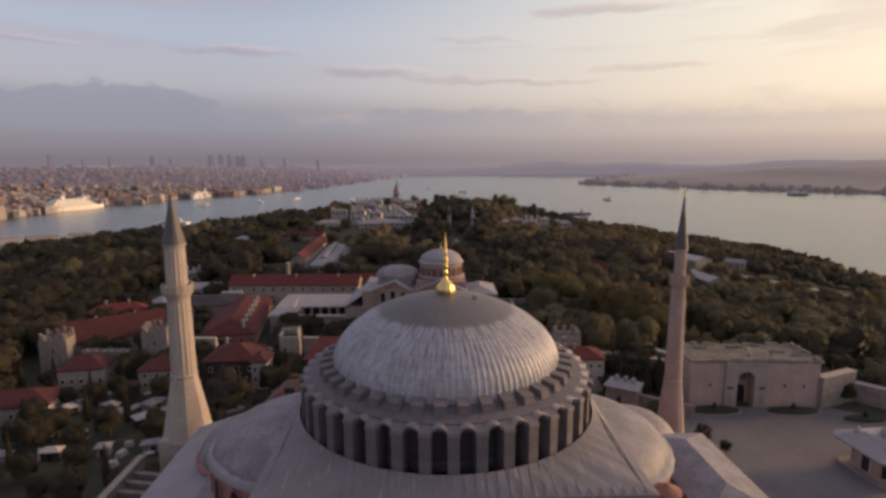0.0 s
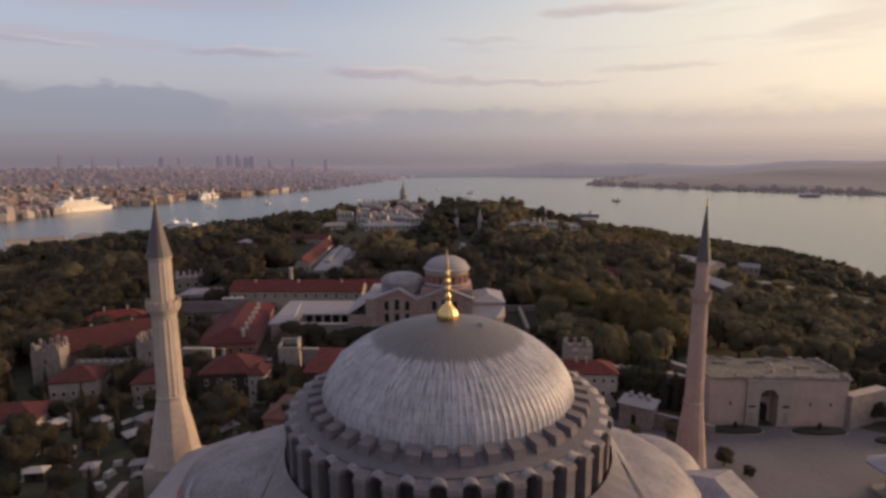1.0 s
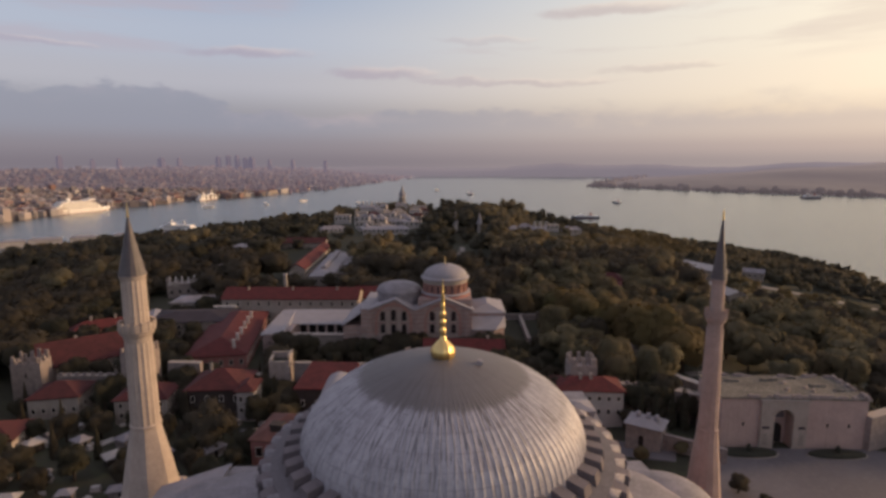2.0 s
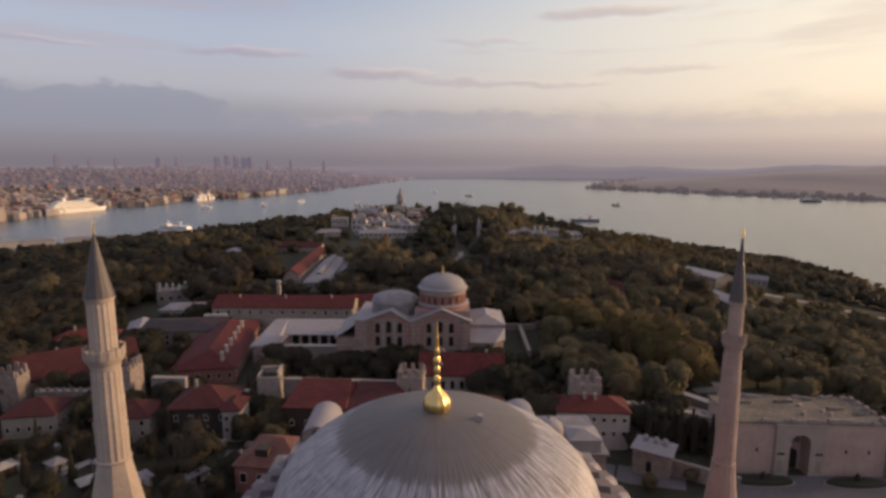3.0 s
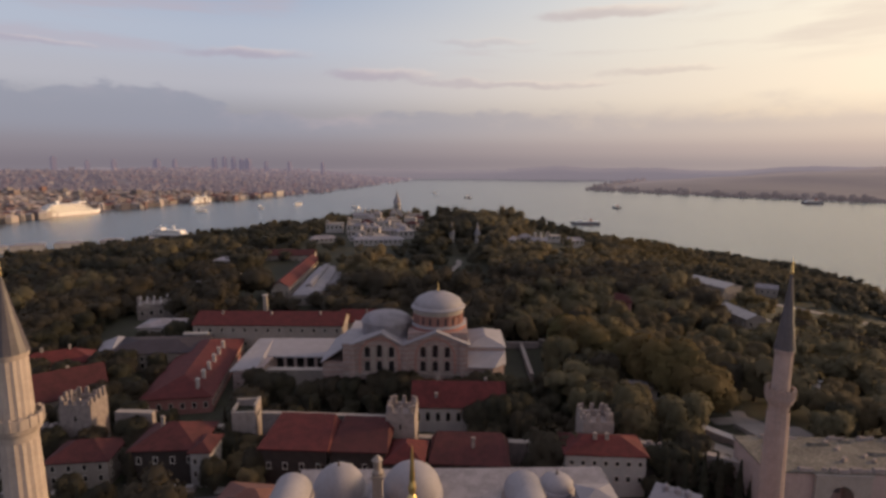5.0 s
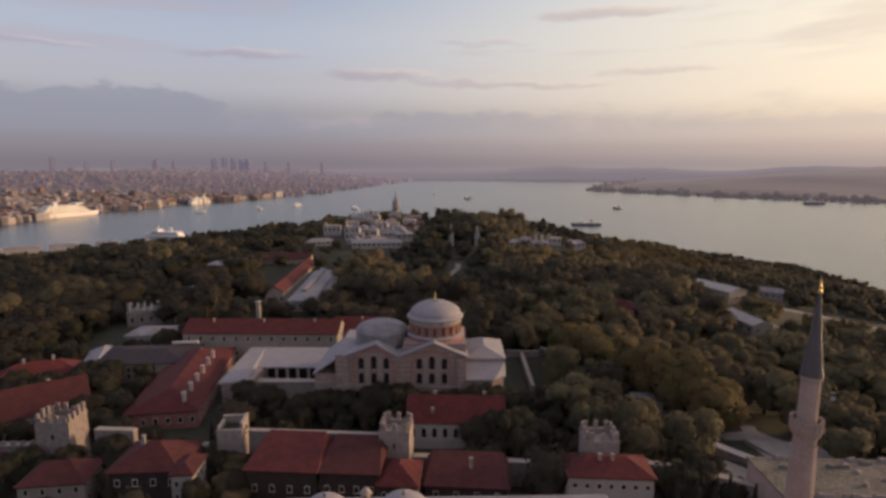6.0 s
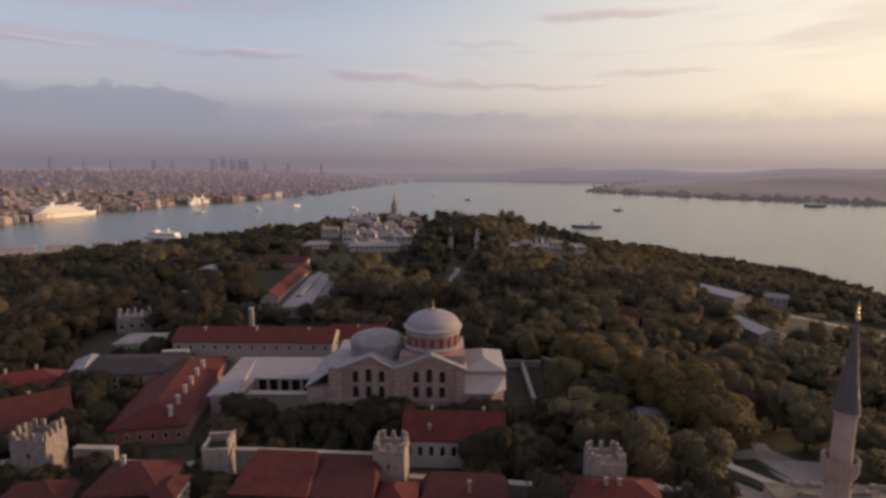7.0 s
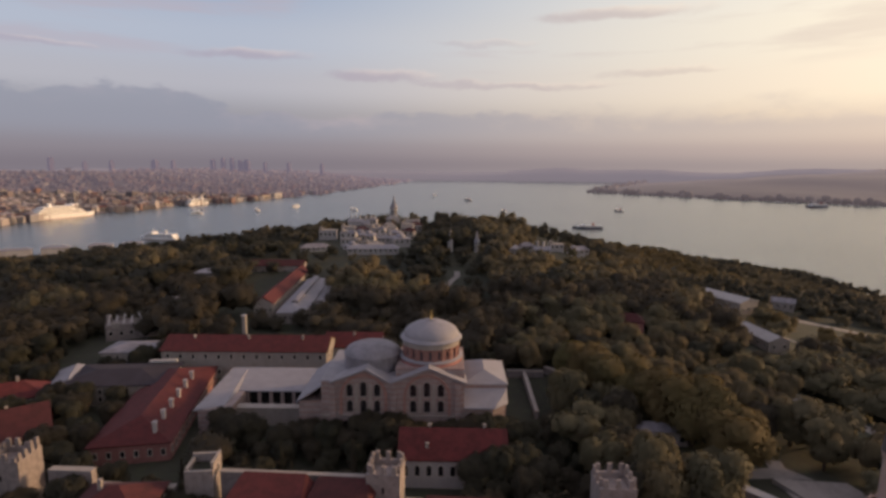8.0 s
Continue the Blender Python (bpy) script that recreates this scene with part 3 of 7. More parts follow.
ribbon("road", [(88, 92), (84, 112), (72, 132)], 5.0, ROAD, "pale gravel avenue through the park trees", "road")
ribbon("road", [(76, 111), (92, 116), (108, 128), (100, 140), (88, 138)], 5.0, ROAD, "pale paved drive inside the gate", "road")
ribbon("road", [(100, 146), (97.5, 136), (96, 126), (98, 116)], 4.5, ROAD, "pale gravel walk in the palace park", "path", 0.22)
ribbon("road", [(-7, 328), (-4, 341), (2, 350), (5, 362), (10, 378), (10, 392)], 4.0, ROAD, "pale winding footpath between the park trees", "path")
ribbon("road", [(118, 222), (131, 200), (141, 180), (147, 168), (166, 138)], 7.0, ROAD, "grey lane running down the wooded slope", "road")
ribbon("road", [(220, 362), (250, 356), (285, 340), (330, 322)], 9.0, ROAD, "pale terrace road above the shore", "road")
ribbon("road", [(184, 318), (206, 292), (232, 268), (262, 255)], 7.0, ROAD, "pale lane past the seaward sheds", "road")
KEEP_OUT.append((-6, 318, 0, 9, 22, 0))
KEEP_OUT.append((-150, 234, 0, 30, 22, 0))
KEEP_OUT.append((88, 241, 8, 0, 0, 0))
KEEP_OUT.append((90, 230, 5, 0, 0, 0))
KEEP_OUT.append((126, 174, 9, 0, 0, 0))
for kx, ky, kr in ((0, 336, 7), (6, 352, 7), (8, 368, 6), (-4, 322, 7), (32, 200, 7), (38, 201, 7), (36, 170, 7), (36, 184, 8), (52, 196, 6), (56, 184, 6), (48, 200, 6), (152, 238, 9), (146, 226, 8), (160, 250, 9), (166, 262, 9), (188, 342, 10), (180, 330, 10), (196, 352, 10), (140, 158, 8), (146, 146, 9), (134, 160, 8), (120, 164, 6), (150, 136, 7), (30, 196, 5), (36, 188, 6), (44, 194, 7), (36, 178, 5)):
    KEEP_OUT.append((kx, ky, kr, 0, 0, 0))
KEEP_OUT.append((238, 334, 0, 46, 22, -30))
KEEP_OUT.append((200, 270, 0, 34, 18, -40))
KEEP_OUT.append((-82, 249, 0, 30, 22, 0))
KEEP_OUT.append((-118, 335, 0, 26, 84, 2))
KEEP_OUT.append((-80, 138, 0, 26, 16, 10))
KEEP_OUT.append((-74, 156, 0, 6, 30, 10))
KEEP_OUT.append((-108, 262, 0, 16, 24, 0))
KEEP_OUT.append((-70, 200, 0, 70, 13, 0))
KEEP_OUT.append((-37, 214, 0, 26, 16, 0))
KEEP_OUT.append((-150, 216, 0, 20, 14, 0))
ribbon("pavement", [(-60, 90), (-52, 92), (-20, 90), (25, 92), (60, 78)], 8.0, PAVING, "stone-paved lane behind the great mosque", "street")
plaza = Shape().prism([(48, -40), (170, -40), (170, 62), (128, 70), (112, 80.5), (66, 80.5), (60, 60)], 0.0, 2.25)
solid("plaza", plaza, PAVING, "wide grey stone-paved square before the gate", "square", "structure")
KEEP_OUT.append((110, 20, 0, 130, 124, 0))


# ---- the great domed mosque ----
HS_TURN = 2.2


def great_mosque():
    t = thing("mosque", "vast domed stone mosque with grey lead roofs and a gilded finial", "mosque", 0, 0, 0, HS_TURN)
    KEEP_OUT.append((0, 5, 0, 108, 92, HS_TURN))
    # shell with raised seams between the lead sheets
    prof = [(15.7, 47.2)]
    for i in range(25):
        a = math.pi / 2 * i / 24
        prof.append((15.6 * math.cos(a) ** 1.2 if i < 24 else 0.02, 47.4 + 9.1 * math.sin(a)))

    def seam(i, j):
        return 1.0 + (0.0065 if i % 4 == 0 else 0.0012 * math.sin(i * 0.9 + j * 1.7)) * (1 if j < 24 else 0)
    part("dome", Shape().lathe(prof, 480, ripple=seam), LEAD_DOME, t, "pale lead dome with a darker weathered cap", smooth=True, angle=20)
    # collar of small blocks round the foot of the shell, walkway, then the windowed drum
    part("cornice", Shape().lathe([(15.2, 46.0), (18.7, 46.0), (18.7, 46.35), (17.0, 46.8), (15.2, 47.3)], 80), LEAD_DARK, t, smooth=True, angle=30)
    blk = Shape().add([(15.6, -0.74, 46.2), (17.6, -0.78, 46.2), (17.6, 0.78, 46.2), (15.6, 0.74, 46.2), (15.4, -0.66, 48.0), (17.3, -0.7, 47.7), (17.3, 0.7, 47.7), (15.4, 0.66, 48.0)],
                      [(3, 2, 1, 0), (4, 5, 6, 7), (0, 1, 5, 4), (1, 2, 6, 5), (2, 3, 7, 6), (3, 0, 4, 7)])
    bm = blk.mesh("block")
    bm.materials.append(DRUM)
    part("drum", Shape().lathe([(17.6, 40.0), (17.6, 46.1)], 80), DRUM, t, "dark stone drum ringed with windows", smooth=True)
    part("ledge", Shape().lathe([(17.5, 45.5), (19.0, 45.5), (19.1, 45.75), (19.0, 46.0), (17.5, 46.15)], 80), LEAD_DARK, t, smooth=True, angle=30)
    but = Shape().box(17.5, 20.0, -0.64, 0.64, 39.6, 45.4)
    but.add([(17.4, -0.74, 45.4), (20.15, -0.74, 45.4), (20.15, 0.74, 45.4), (17.4, 0.74, 45.4), (17.4, -0.66, 46.5), (20.0, -0.66, 45.85), (20.0, 0.66, 45.85), (17.4, 0.66, 46.5)],
            [(3, 2, 1, 0), (4, 5, 6, 7), (0, 1, 5, 4), (1, 2, 6, 5), (2, 3, 7, 6), (3, 0, 4, 7)])
    bu = but.mesh("buttress")
    bu.materials.append(DRUM)
    cap = Shape()
    hood = []
    for k in range(9):
        a = math.pi * k / 8
        hood.append((0.8 * math.cos(a), 45.35 + 0.8 * math.sin(a)))
    vs = [(17.5, y, z) for y, z in hood] + [(19.55, y, z) for y, z in hood] + [(17.5, y * 1.22, z + 0.26) for y, z in hood] + [(19.6, y * 1.22, z + 0.22) for y, z in hood]
    fs = []
    for k in range(8):
        fs += [(k, k + 1, 10 + k, 9 + k), (18 + k, 27 + k, 28 + k, 19 + k), (9 + k, 10 + k, 28 + k, 27 + k)]
    cap.add(vs, fs)
    hm = cap.mesh("window_hood", True)
    hm.materials.append(LEAD)
    win = Shape().arch(1.55, 4.4, 0.12, 8, 0, 0, 41.4).mesh("drum_window")
    win.materials.append(DRUM_GLASS)
    frame_w = Shape().arch_frame(1.5, 4.35, 0.14, 0.22, 8, 0, 0, 41.4).mesh("window_frame")
    frame_w.materials.append(LEAD_DARK)
    step = Shape().box(16.2, 17.0, -0.42, 0.42, 46.2, 46.75).mesh("step_block")
    step.materials.append(DRUM)
    for i in range(40):
        a = 360 / 40 * i
        part("window_frame", frame_w, None, t, m=pose(0, 0, 0, 0, 0, a + 4.5) @ pose(17.86, 0, 0, 0, 0, 90))
        part("step_block", step, None, t, m=pose(0, 0, 0, 0, 0, a))
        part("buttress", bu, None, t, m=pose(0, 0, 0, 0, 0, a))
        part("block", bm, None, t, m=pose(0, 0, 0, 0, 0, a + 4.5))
        part("window_hood", hm, None, t, m=pose(0, 0, 0, 0, 0, a + 4.5))
        part("window", win, None, t, m=pose(0, 0, 0, 0, 0, a + 4.5) @ pose(17.72, 0, 0, 0, 0, 90))
    part("roof_hatch", Shape().box(-0.35, 0.35, -0.3, 0.3, -0.2, 0.3, 0.06), LEAD_LIGHT, t, "small pale roof hatch", m=pose(3.9, -1.5, 56.2, 5, 14, 0))
    # square base: lead apron sloping from the drum to straight eaves
    s = Shape()
    n = 64
    inner, outer = [], []
    for i in range(n):
        a = 2 * math.pi * i / n
        c, q = math.cos(a), math.sin(a)
        inner.append((20.3 * c, 20.3 * q, 41.3))
        k = 1 / max(abs(c), abs(q))
        outer.append((21.5 * k * c, (22.6 if q < 0 else 21.2) * k * q, 39.9 if q < 0 else 40.1))
    s.add(inner + outer + [(x, y, z - 0.5) for x, y, z in outer], [(i, (i + 1) % n, (i + 1) % n + n, i + n) for i in range(n)] + [(i + n, (i + 1) % n + n, (i + 1) % n + 2 * n, i + 2 * n) for i in range(n)])
    part("apron_roof", s, LEAD_APRON, t, "streaked lead roof round the drum")
    for x in np.arange(-20.4, 20.5, 1.2):
        inn = math.sqrt(max(0.0, 20.4 ** 2 - x * x)) if abs(x) < 20.3 else 2.0
        for sgn in (-1, 1):
            y0, y1 = sgn * max(inn, 2.0), 21.15 if sgn > 0 else -22.5
            if abs(y1 - y0) > 0.6:
                part("roof_seam", Shape().add([(x - 0.05, y0, 41.34 if abs(x) < 14 else 40.9), (x + 0.05, y0, 41.34 if abs(x) < 14 else 40.9), (x + 0.05, y1, 40.1), (x - 0.05, y1, 40.1),
                          (x - 0.05, y0, 41.2 if abs(x) < 14 else 40.7), (x + 0.05, y0, 41.2 if abs(x) < 14 else 40.7), (x + 0.05, y1, 40.0), (x - 0.05, y1, 40.0)],
                         [(0, 1, 2, 3), (0, 3, 7, 4), (1, 5, 6, 2), (3, 2, 6, 7)]), LEAD, t)
    part("base_wall", Shape().box(-20.8, 20.8, -20.6, 20.6, 18, 39.7), PLASTER_RED, t, "faded red plastered walls")
    part("eave", Shape().box(-21.3, 21.3, -21.0, 21.0, 39.2, 39.7), RUBBLE, t)
    # half domes to either side, each on a red windowed wall
    for sgn in (-1, 1):
        a0 = math.pi / 2 if sgn < 0 else -math.pi / 2
        prof = [(1.0, 0.0)] + [(math.cos(math.pi / 2 * i / 14), math.sin(math.pi / 2 * i / 14)) for i in range(1, 15)]
        R0, CX, Z0, ZH = (17.8, 15.8, 33.6, 6.2) if sgn < 0 else (17.0, 15.2, 33.2, 5.6)
        CY, SY = (2.4, 0.76) if sgn < 0 else (1.6, 0.92)
        hd = Shape().lathe([(R0 * r, Z0 + ZH * z) for r, z in prof], 60, a0, a0 + math.pi, cx=CX * sgn, cy=CY, sy=SY, ripple=lambda i, j: 1.0 + (0.006 if i % 3 == 0 and j < 14 else 0) + (0.006 * math.sin(i * 0.55 + j * 0.8) + 0.004 * math.sin(i * 1.9 - j * 1.3) if j < 14 else 0))
        part("half_dome", hd, LEAD, t, "pale lead half dome", smooth=True, angle=25)
        rim = Shape().lathe([(R0 - 0.2, Z0 + 0.7), (R0 + 0.5, Z0 + 0.4), (R0 + 0.8, Z0 - 0.1), (R0 + 0.8, Z0 - 0.5), (R0, Z0 - 0.7)], 96, a0, a0 + math.pi, cx=CX * sgn, cy=CY, sy=SY, ripple=lambda i, j: 1.0 + 0.007 * math.sin(i * 1.9) * math.sin(i * 0.7 + 1))
        part("rim", rim, LEAD_LIGHT, t, smooth=True, angle=30)
        part("half_drum", Shape().lathe([(R0 + 0.3, 22.0), (R0 + 0.3, Z0 - 0.6)], 48, a0, a0 + math.pi, cx=CX * sgn, cy=CY, sy=SY), PLASTER_RED, t, "faded red drum with arched windows", smooth=True)
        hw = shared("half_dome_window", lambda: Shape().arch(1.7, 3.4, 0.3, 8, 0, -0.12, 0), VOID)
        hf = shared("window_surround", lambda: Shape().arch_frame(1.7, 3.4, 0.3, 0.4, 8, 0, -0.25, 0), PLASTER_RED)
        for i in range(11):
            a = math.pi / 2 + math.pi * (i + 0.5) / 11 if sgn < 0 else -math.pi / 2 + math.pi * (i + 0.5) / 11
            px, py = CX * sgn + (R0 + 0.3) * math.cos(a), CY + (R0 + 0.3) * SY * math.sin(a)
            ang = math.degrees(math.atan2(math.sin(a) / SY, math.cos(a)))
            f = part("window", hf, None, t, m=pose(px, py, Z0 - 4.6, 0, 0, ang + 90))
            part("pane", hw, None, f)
        # smaller lead half domes at the diagonals
        for sv in (-1, 1):
            ex = Shape().lathe([(8.5 * r, 24.5 + 6.0 * z) for r, z in prof], 32, 0, 2 * math.pi, cx=33.5 * sgn, cy=17.0 * sv)
            part("small_half_dome", ex, LEAD, t, smooth=True, angle=25)
            part("small_drum", Shape().lathe([(8.7, 18), (8.7, 24.0), (9.1, 24.2), (9.1, 24.6), (8.4, 24.7)], 32, cx=33.5 * sgn, cy=17.0 * sv), PLASTER_RED, t, smooth=True, angle=30)
    # aisles and galleries
    part("aisle_wall", Shape().box(-37, 37, -36, 36, -2, 22.5), PLASTER_RED, t)
    roof = Shape()
    roof.slab([(-37.6, -36.6, 22.6), (37.6, -36.6, 22.6), (37.6, -20, 25.0), (-37.6, -20, 25.0)], 0.5)
    roof.slab([(-37.6, 20, 25.0), (37.6, 20, 25.0), (37.6, 36.6, 22.6), (-37.6, 36.6, 22.6)], 0.5)
    roof.slab([(-37.6, -20, 25.0), (-20, -20, 25.6), (-20, 20, 25.6), (-37.6, 20, 25.0)], 0.5)
    roof.slab([(20, -20, 25.6), (37.6, -20, 25.0), (37.6, 20, 25.0), (20, 20, 25.6)], 0.5)
    part("gallery_roof", roof, LEAD, t)
    part("narthex_wall", Shape().box(-49, -37, -34, 34, -2, 20.0), RUBBLE, t)
    nr = Shape()
    nr.slab([(-49.8, -34.6, 20.2), (-37, -34.6, 24.4), (-37, 34.6, 24.4), (-49.8, 34.6, 20.2)], 0.5)
    part("narthex_roof", nr, LEAD_LIGHT, t)
    part("outer_wall", Shape().box(-60, -49, -34, 30, -2, 10.5), RUBBLE, t)
    part("outer_roof", Shape().slab([(-54.5, -34.5, 13.2), (-49, -34.5, 15), (-49, 30.5, 15), (-54.5, 30.5, 13.2)], 0.4), LEAD, t)
    # roofless outer gallery: a coped wall with cross walls behind it
    part("gallery_wall", Shape().box(-61.2, -60.2, -8, 32, -2, 15.4), RUBBLE, t, "bare stone wall of a roofless gallery")
    part("gallery_coping", Shape().box(-61.4, -60.0, -8.3, 32.3, 15.4, 15.7), PLASTER, t)
    cw = Shape().add([(-60.3, -0.5, 9), (-53.0, -0.5, 9), (-53.0, 0.5, 9), (-60.3, 0.5, 9), (-60.3, -0.5, 14.4), (-53.0, -0.5, 13.4), (-53.0, 0.5, 13.4), (-60.3, 0.5, 14.4)],
                     [(3, 2, 1, 0), (4, 5, 6, 7), (0, 1, 5, 4), (1, 2, 6, 5), (2, 3, 7, 6), (3, 0, 4, 7)]).mesh("cross_wall")
    cw.materials.append(RUBBLE)
    for i in range(12):
        part("cross_wall", cw, None, t, m=pose(0, -6 + 3.1 * i, 0))
    # east end: hipped lead roof and a long pale sloping roof
    part("east_wall", Shape().box(33, 43, -12, 10, -2, 29.2), PLASTER_RED, t)
    part("east_roof", Shape().hip(33, 43, -12, 10, 29.3, 31.2, 0.5, 0.4), LEAD, t)
    part("apse_wall", Shape().prism([(37, -18), (46, -16), (52, -6), (52, 8), (46, 18), (37, 20)], -2, 19.5), PLASTER_RED, t)
    ap = Shape().slab([(43.2, -12, 28.8), (54, -14, 19.0), (54, 10, 19.0), (43.2, 10, 28.8)], 0.4)
    ap.slab([(37, -20, 24.6), (46, -22, 19.4), (54, -14, 19.0), (43.2, -12, 28.8)], 0.4).slab([(43.2, 10, 28.8), (54, 10, 19.0), (46, 20, 19.4), (37, 20, 24.6)], 0.4)
    part("apse_roof", ap, LEAD_LIGHT, t)
    # brick turret on the corner
    part("turret", Shape().lathe([(1.4, 20), (1.4, 36.2), (1.65, 36.4), (1.65, 36.8), (1.2, 37.0), (0.05, 37.6)], 10, cx=25.0, cy=-17.0), BRICK, t, "small round brick stair turret", smooth=True, angle=30)
    # pylons front and back with barrel-vaulted heads
    for px, py0, py1, top in ((-18.5, 20.5, 42.0, 35.8), (14.5, 20.5, 40.0, 36.9), (-18.5, -42.0, -21.2, 33.0), (16.0, -42.0, -21.2, 33.0)):
        part("pylon", Shape().box(px - 3.0, px + 3.0, py0, py1, -2, top), RUBBLE if py0 > 0 else PLASTER_RED, t)
        vy0, vy1 = (py1 - 9.0, py1) if py0 > 0 else (py0, py0 + 9.0)
        v = Shape()
        k = 14
        for rr, yy in ((2.7, vy0 - 0.3), (2.7, vy1 + 0.3)):
            v.v += [(px + rr * math.cos(math.pi * i / k), yy, top - 0.02 + rr * 0.98 * math.sin(math.pi * i / k)) for i in range(k + 1)]
        v.f += [(i, i + 1, k + 2 + i, k + 1 + i) for i in range(k)] + [tuple(range(k + 1, 2 * k + 2))]
        part("vault", v, LEAD_LIGHT, t, "pale lead barrel vault", smooth=True, angle=40)
        part("vault_end", Shape().arch(5.0, 2.6, 0.3, 14, px, vy0 - 0.28, top - 0.1), RUBBLE, t)
        part("vault_door", Shape().arch(1.3, 1.9, 0.3, 8, px, vy0 - 0.42, top + 0.1), VOID, t)
        if py0 > 0:
            part("pylon_roof", Shape().slab([(px - 3.3, py0, top + 0.3), (px + 3.3, py0, top + 0.3), (px + 3.3, vy0, top + 0.1), (px - 3.3, vy0, top + 0.1)], 0.4), LEAD, t)
    return t


great_mosque()


def finial():
    """Gilded finial: a fluted bulb with stacked knobs and a spike."""
    t = thing("dome_finial", "tall gilded finial with a fluted bulb on the dome top", "finial", 0, 0, 56.3)
    pr = [(1.05, 0.0), (1.22, 0.2), (1.32, 0.7), (1.2, 1.15), (0.8, 1.65), (0.4, 2.05), (0.24, 2.5)]
    part("bulb", Shape().lathe(pr, 48, ripple=lambda i, j: 1.0 + (0.045 if i % 4 < 2 else -0.02)), GOLD, t, "fluted gilded bulb", smooth=True, angle=60)
    z = 2.5
    for r, h in ((0.4, 1.0), (0.34, 0.9), (0.38, 0.95), (0.28, 0.8), (0.2, 0.7)):
        part("knob", Shape().lathe([(0.2, z), (r * 0.8, z + h * 0.2), (r, z + h * 0.5), (r * 0.8, z + h * 0.78), (0.18, z + h)], 20), GOLD, t, smooth=True)
        z += h
    part("spike", Shape().lathe([(0.16, z - 0.05), (0.1, z + 0.9), (0.015, z + 1.9)], 10), GOLD, t, smooth=True)


finial()


def minaret(label, x, y, r, base_z, waist, bal, cone, tip, top, stone, foot, sides, flutes, tilt=0.0, slim=1.0):
    """base_z: top of the square foot; waist: where the shaft starts; bal: balcony floor; cone: eave of the spire; slim: how far the upper shaft narrows."""
    t = thing("minaret", label, "minaret", x, y, 0, tilt, "minarets round the mosque")
    KEEP_OUT.append((x, y, foot + 3, 0, 0, 0))
    part("foot", Shape().box(-foot, foot, -foot, foot, -2, base_z, 0.2), stone, t)

    def rip(i, j):
        return 1.0 if not flutes else (1.03 if i % 2 == 0 else 0.97)
    n = sides * (2 if flutes else 1)
    flare = Shape().lathe([(foot * 1.12, base_z - 0.5), (foot * 1.06, base_z + 0.4), ((foot + r) * 0.55, (base_z + waist) * 0.5), (r * 1.12, waist - 0.4), (r * 1.1, waist)], 8 if flutes else sides, a0=math.pi / 8, a1=2 * math.pi + math.pi / 8)
    part("flare", flare, stone, t)
    part("collar", Shape().lathe([(r * 1.05, waist - 0.2), (r * 1.16, waist), (r * 1.16, waist + 0.35), (r * 1.02, waist + 0.5)], n), stone, t)
    lower = r
    part("shaft", Shape().lathe([(r * 1.06, waist), (r * 0.95 * (1 + slim) / 2, bal - 2.2)], n, ripple=rip), stone, t)
    r = lower * slim
    rb = r * 1.16 + 0.3
    part("balcony", Shape().lathe([(r * 0.94, bal - 2.3), (r * 1.0, bal - 1.5), (r * 1.03, bal - 1.2), (rb * 0.92, bal - 0.8), (rb * 0.94, bal - 0.5), (rb, bal - 0.25), (rb, bal), (r * 0.8, bal)], 32), stone, t, smooth=True, angle=30)
    part("parapet", Shape().lathe([(rb, bal - 0.1), (rb, bal + 1.15), (rb + 0.06, bal + 1.15), (rb + 0.06, bal + 1.3), (rb - 0.2, bal + 1.3), (rb - 0.16, bal)], 32), stone, t)
    post = shared(("parapet_post", round(r, 1)), lambda: Shape().box(rb - 0.22, rb + 0.12, -0.14, 0.14, bal - 0.1, bal + 1.55), stone)
    for i in range(16):
        part("parapet_post", post, None, t, m=pose(0, 0, 0, 0, 0, 22.5 * i))
    part("balcony_door", Shape().arch(0.9, 2.0, 0.2, 8, 0, -r * 0.9 - 0.05, bal), VOID, t, m=pose(0, 0, 0, 0, 0, 150))
    part("upper_shaft", Shape().lathe([(r * 0.88, bal), (r * 0.84, cone - 0.6)], n, ripple=rip), stone, t)
    part("cornice", Shape().lathe([(r * 0.86, cone - 0.9), (r * 0.95, cone - 0.4), (r * 0.98, cone)], 24), stone, t, smooth=True, angle=30)
    part("spire", Shape().lathe([(r * 1.0, cone - 0.1), (r * 0.98, cone + 0.1), (r * 0.5, cone + (tip - cone) * 0.5), (0.16, tip)], 16), SPIRE, t, "dark lead-clad spire", smooth=False)
    h = top - tip
    fin = [(0.12, tip - 0.2), (0.28, tip + h * 0.12), (0.1, tip + h * 0.25), (0.26, tip + h * 0.36), (0.08, tip + h * 0.48), (0.18, tip + h * 0.57), (0.05, tip + h * 0.66), (0.02, top)]
    part("finial", Shape().lathe(fin, 12), GOLD, t, "small gilded finial", smooth=True)
    return t


minaret("thick fluted cream stone minaret with one balcony and lead spire", -54.9, 36.0, 2.3, 17.5, 30.4, 48.5, 58.3, 68.3, 71.0, STONE, 4.6, 16, True)
minaret("slender pinkish stone minaret with one balcony and dark spire", 53.9, 49.8, 1.85, 9.0, 23.0, 47.0, 54.8, 66.4, 69.0, STONE_PINK, 3.2, 14, False, slim=0.8)


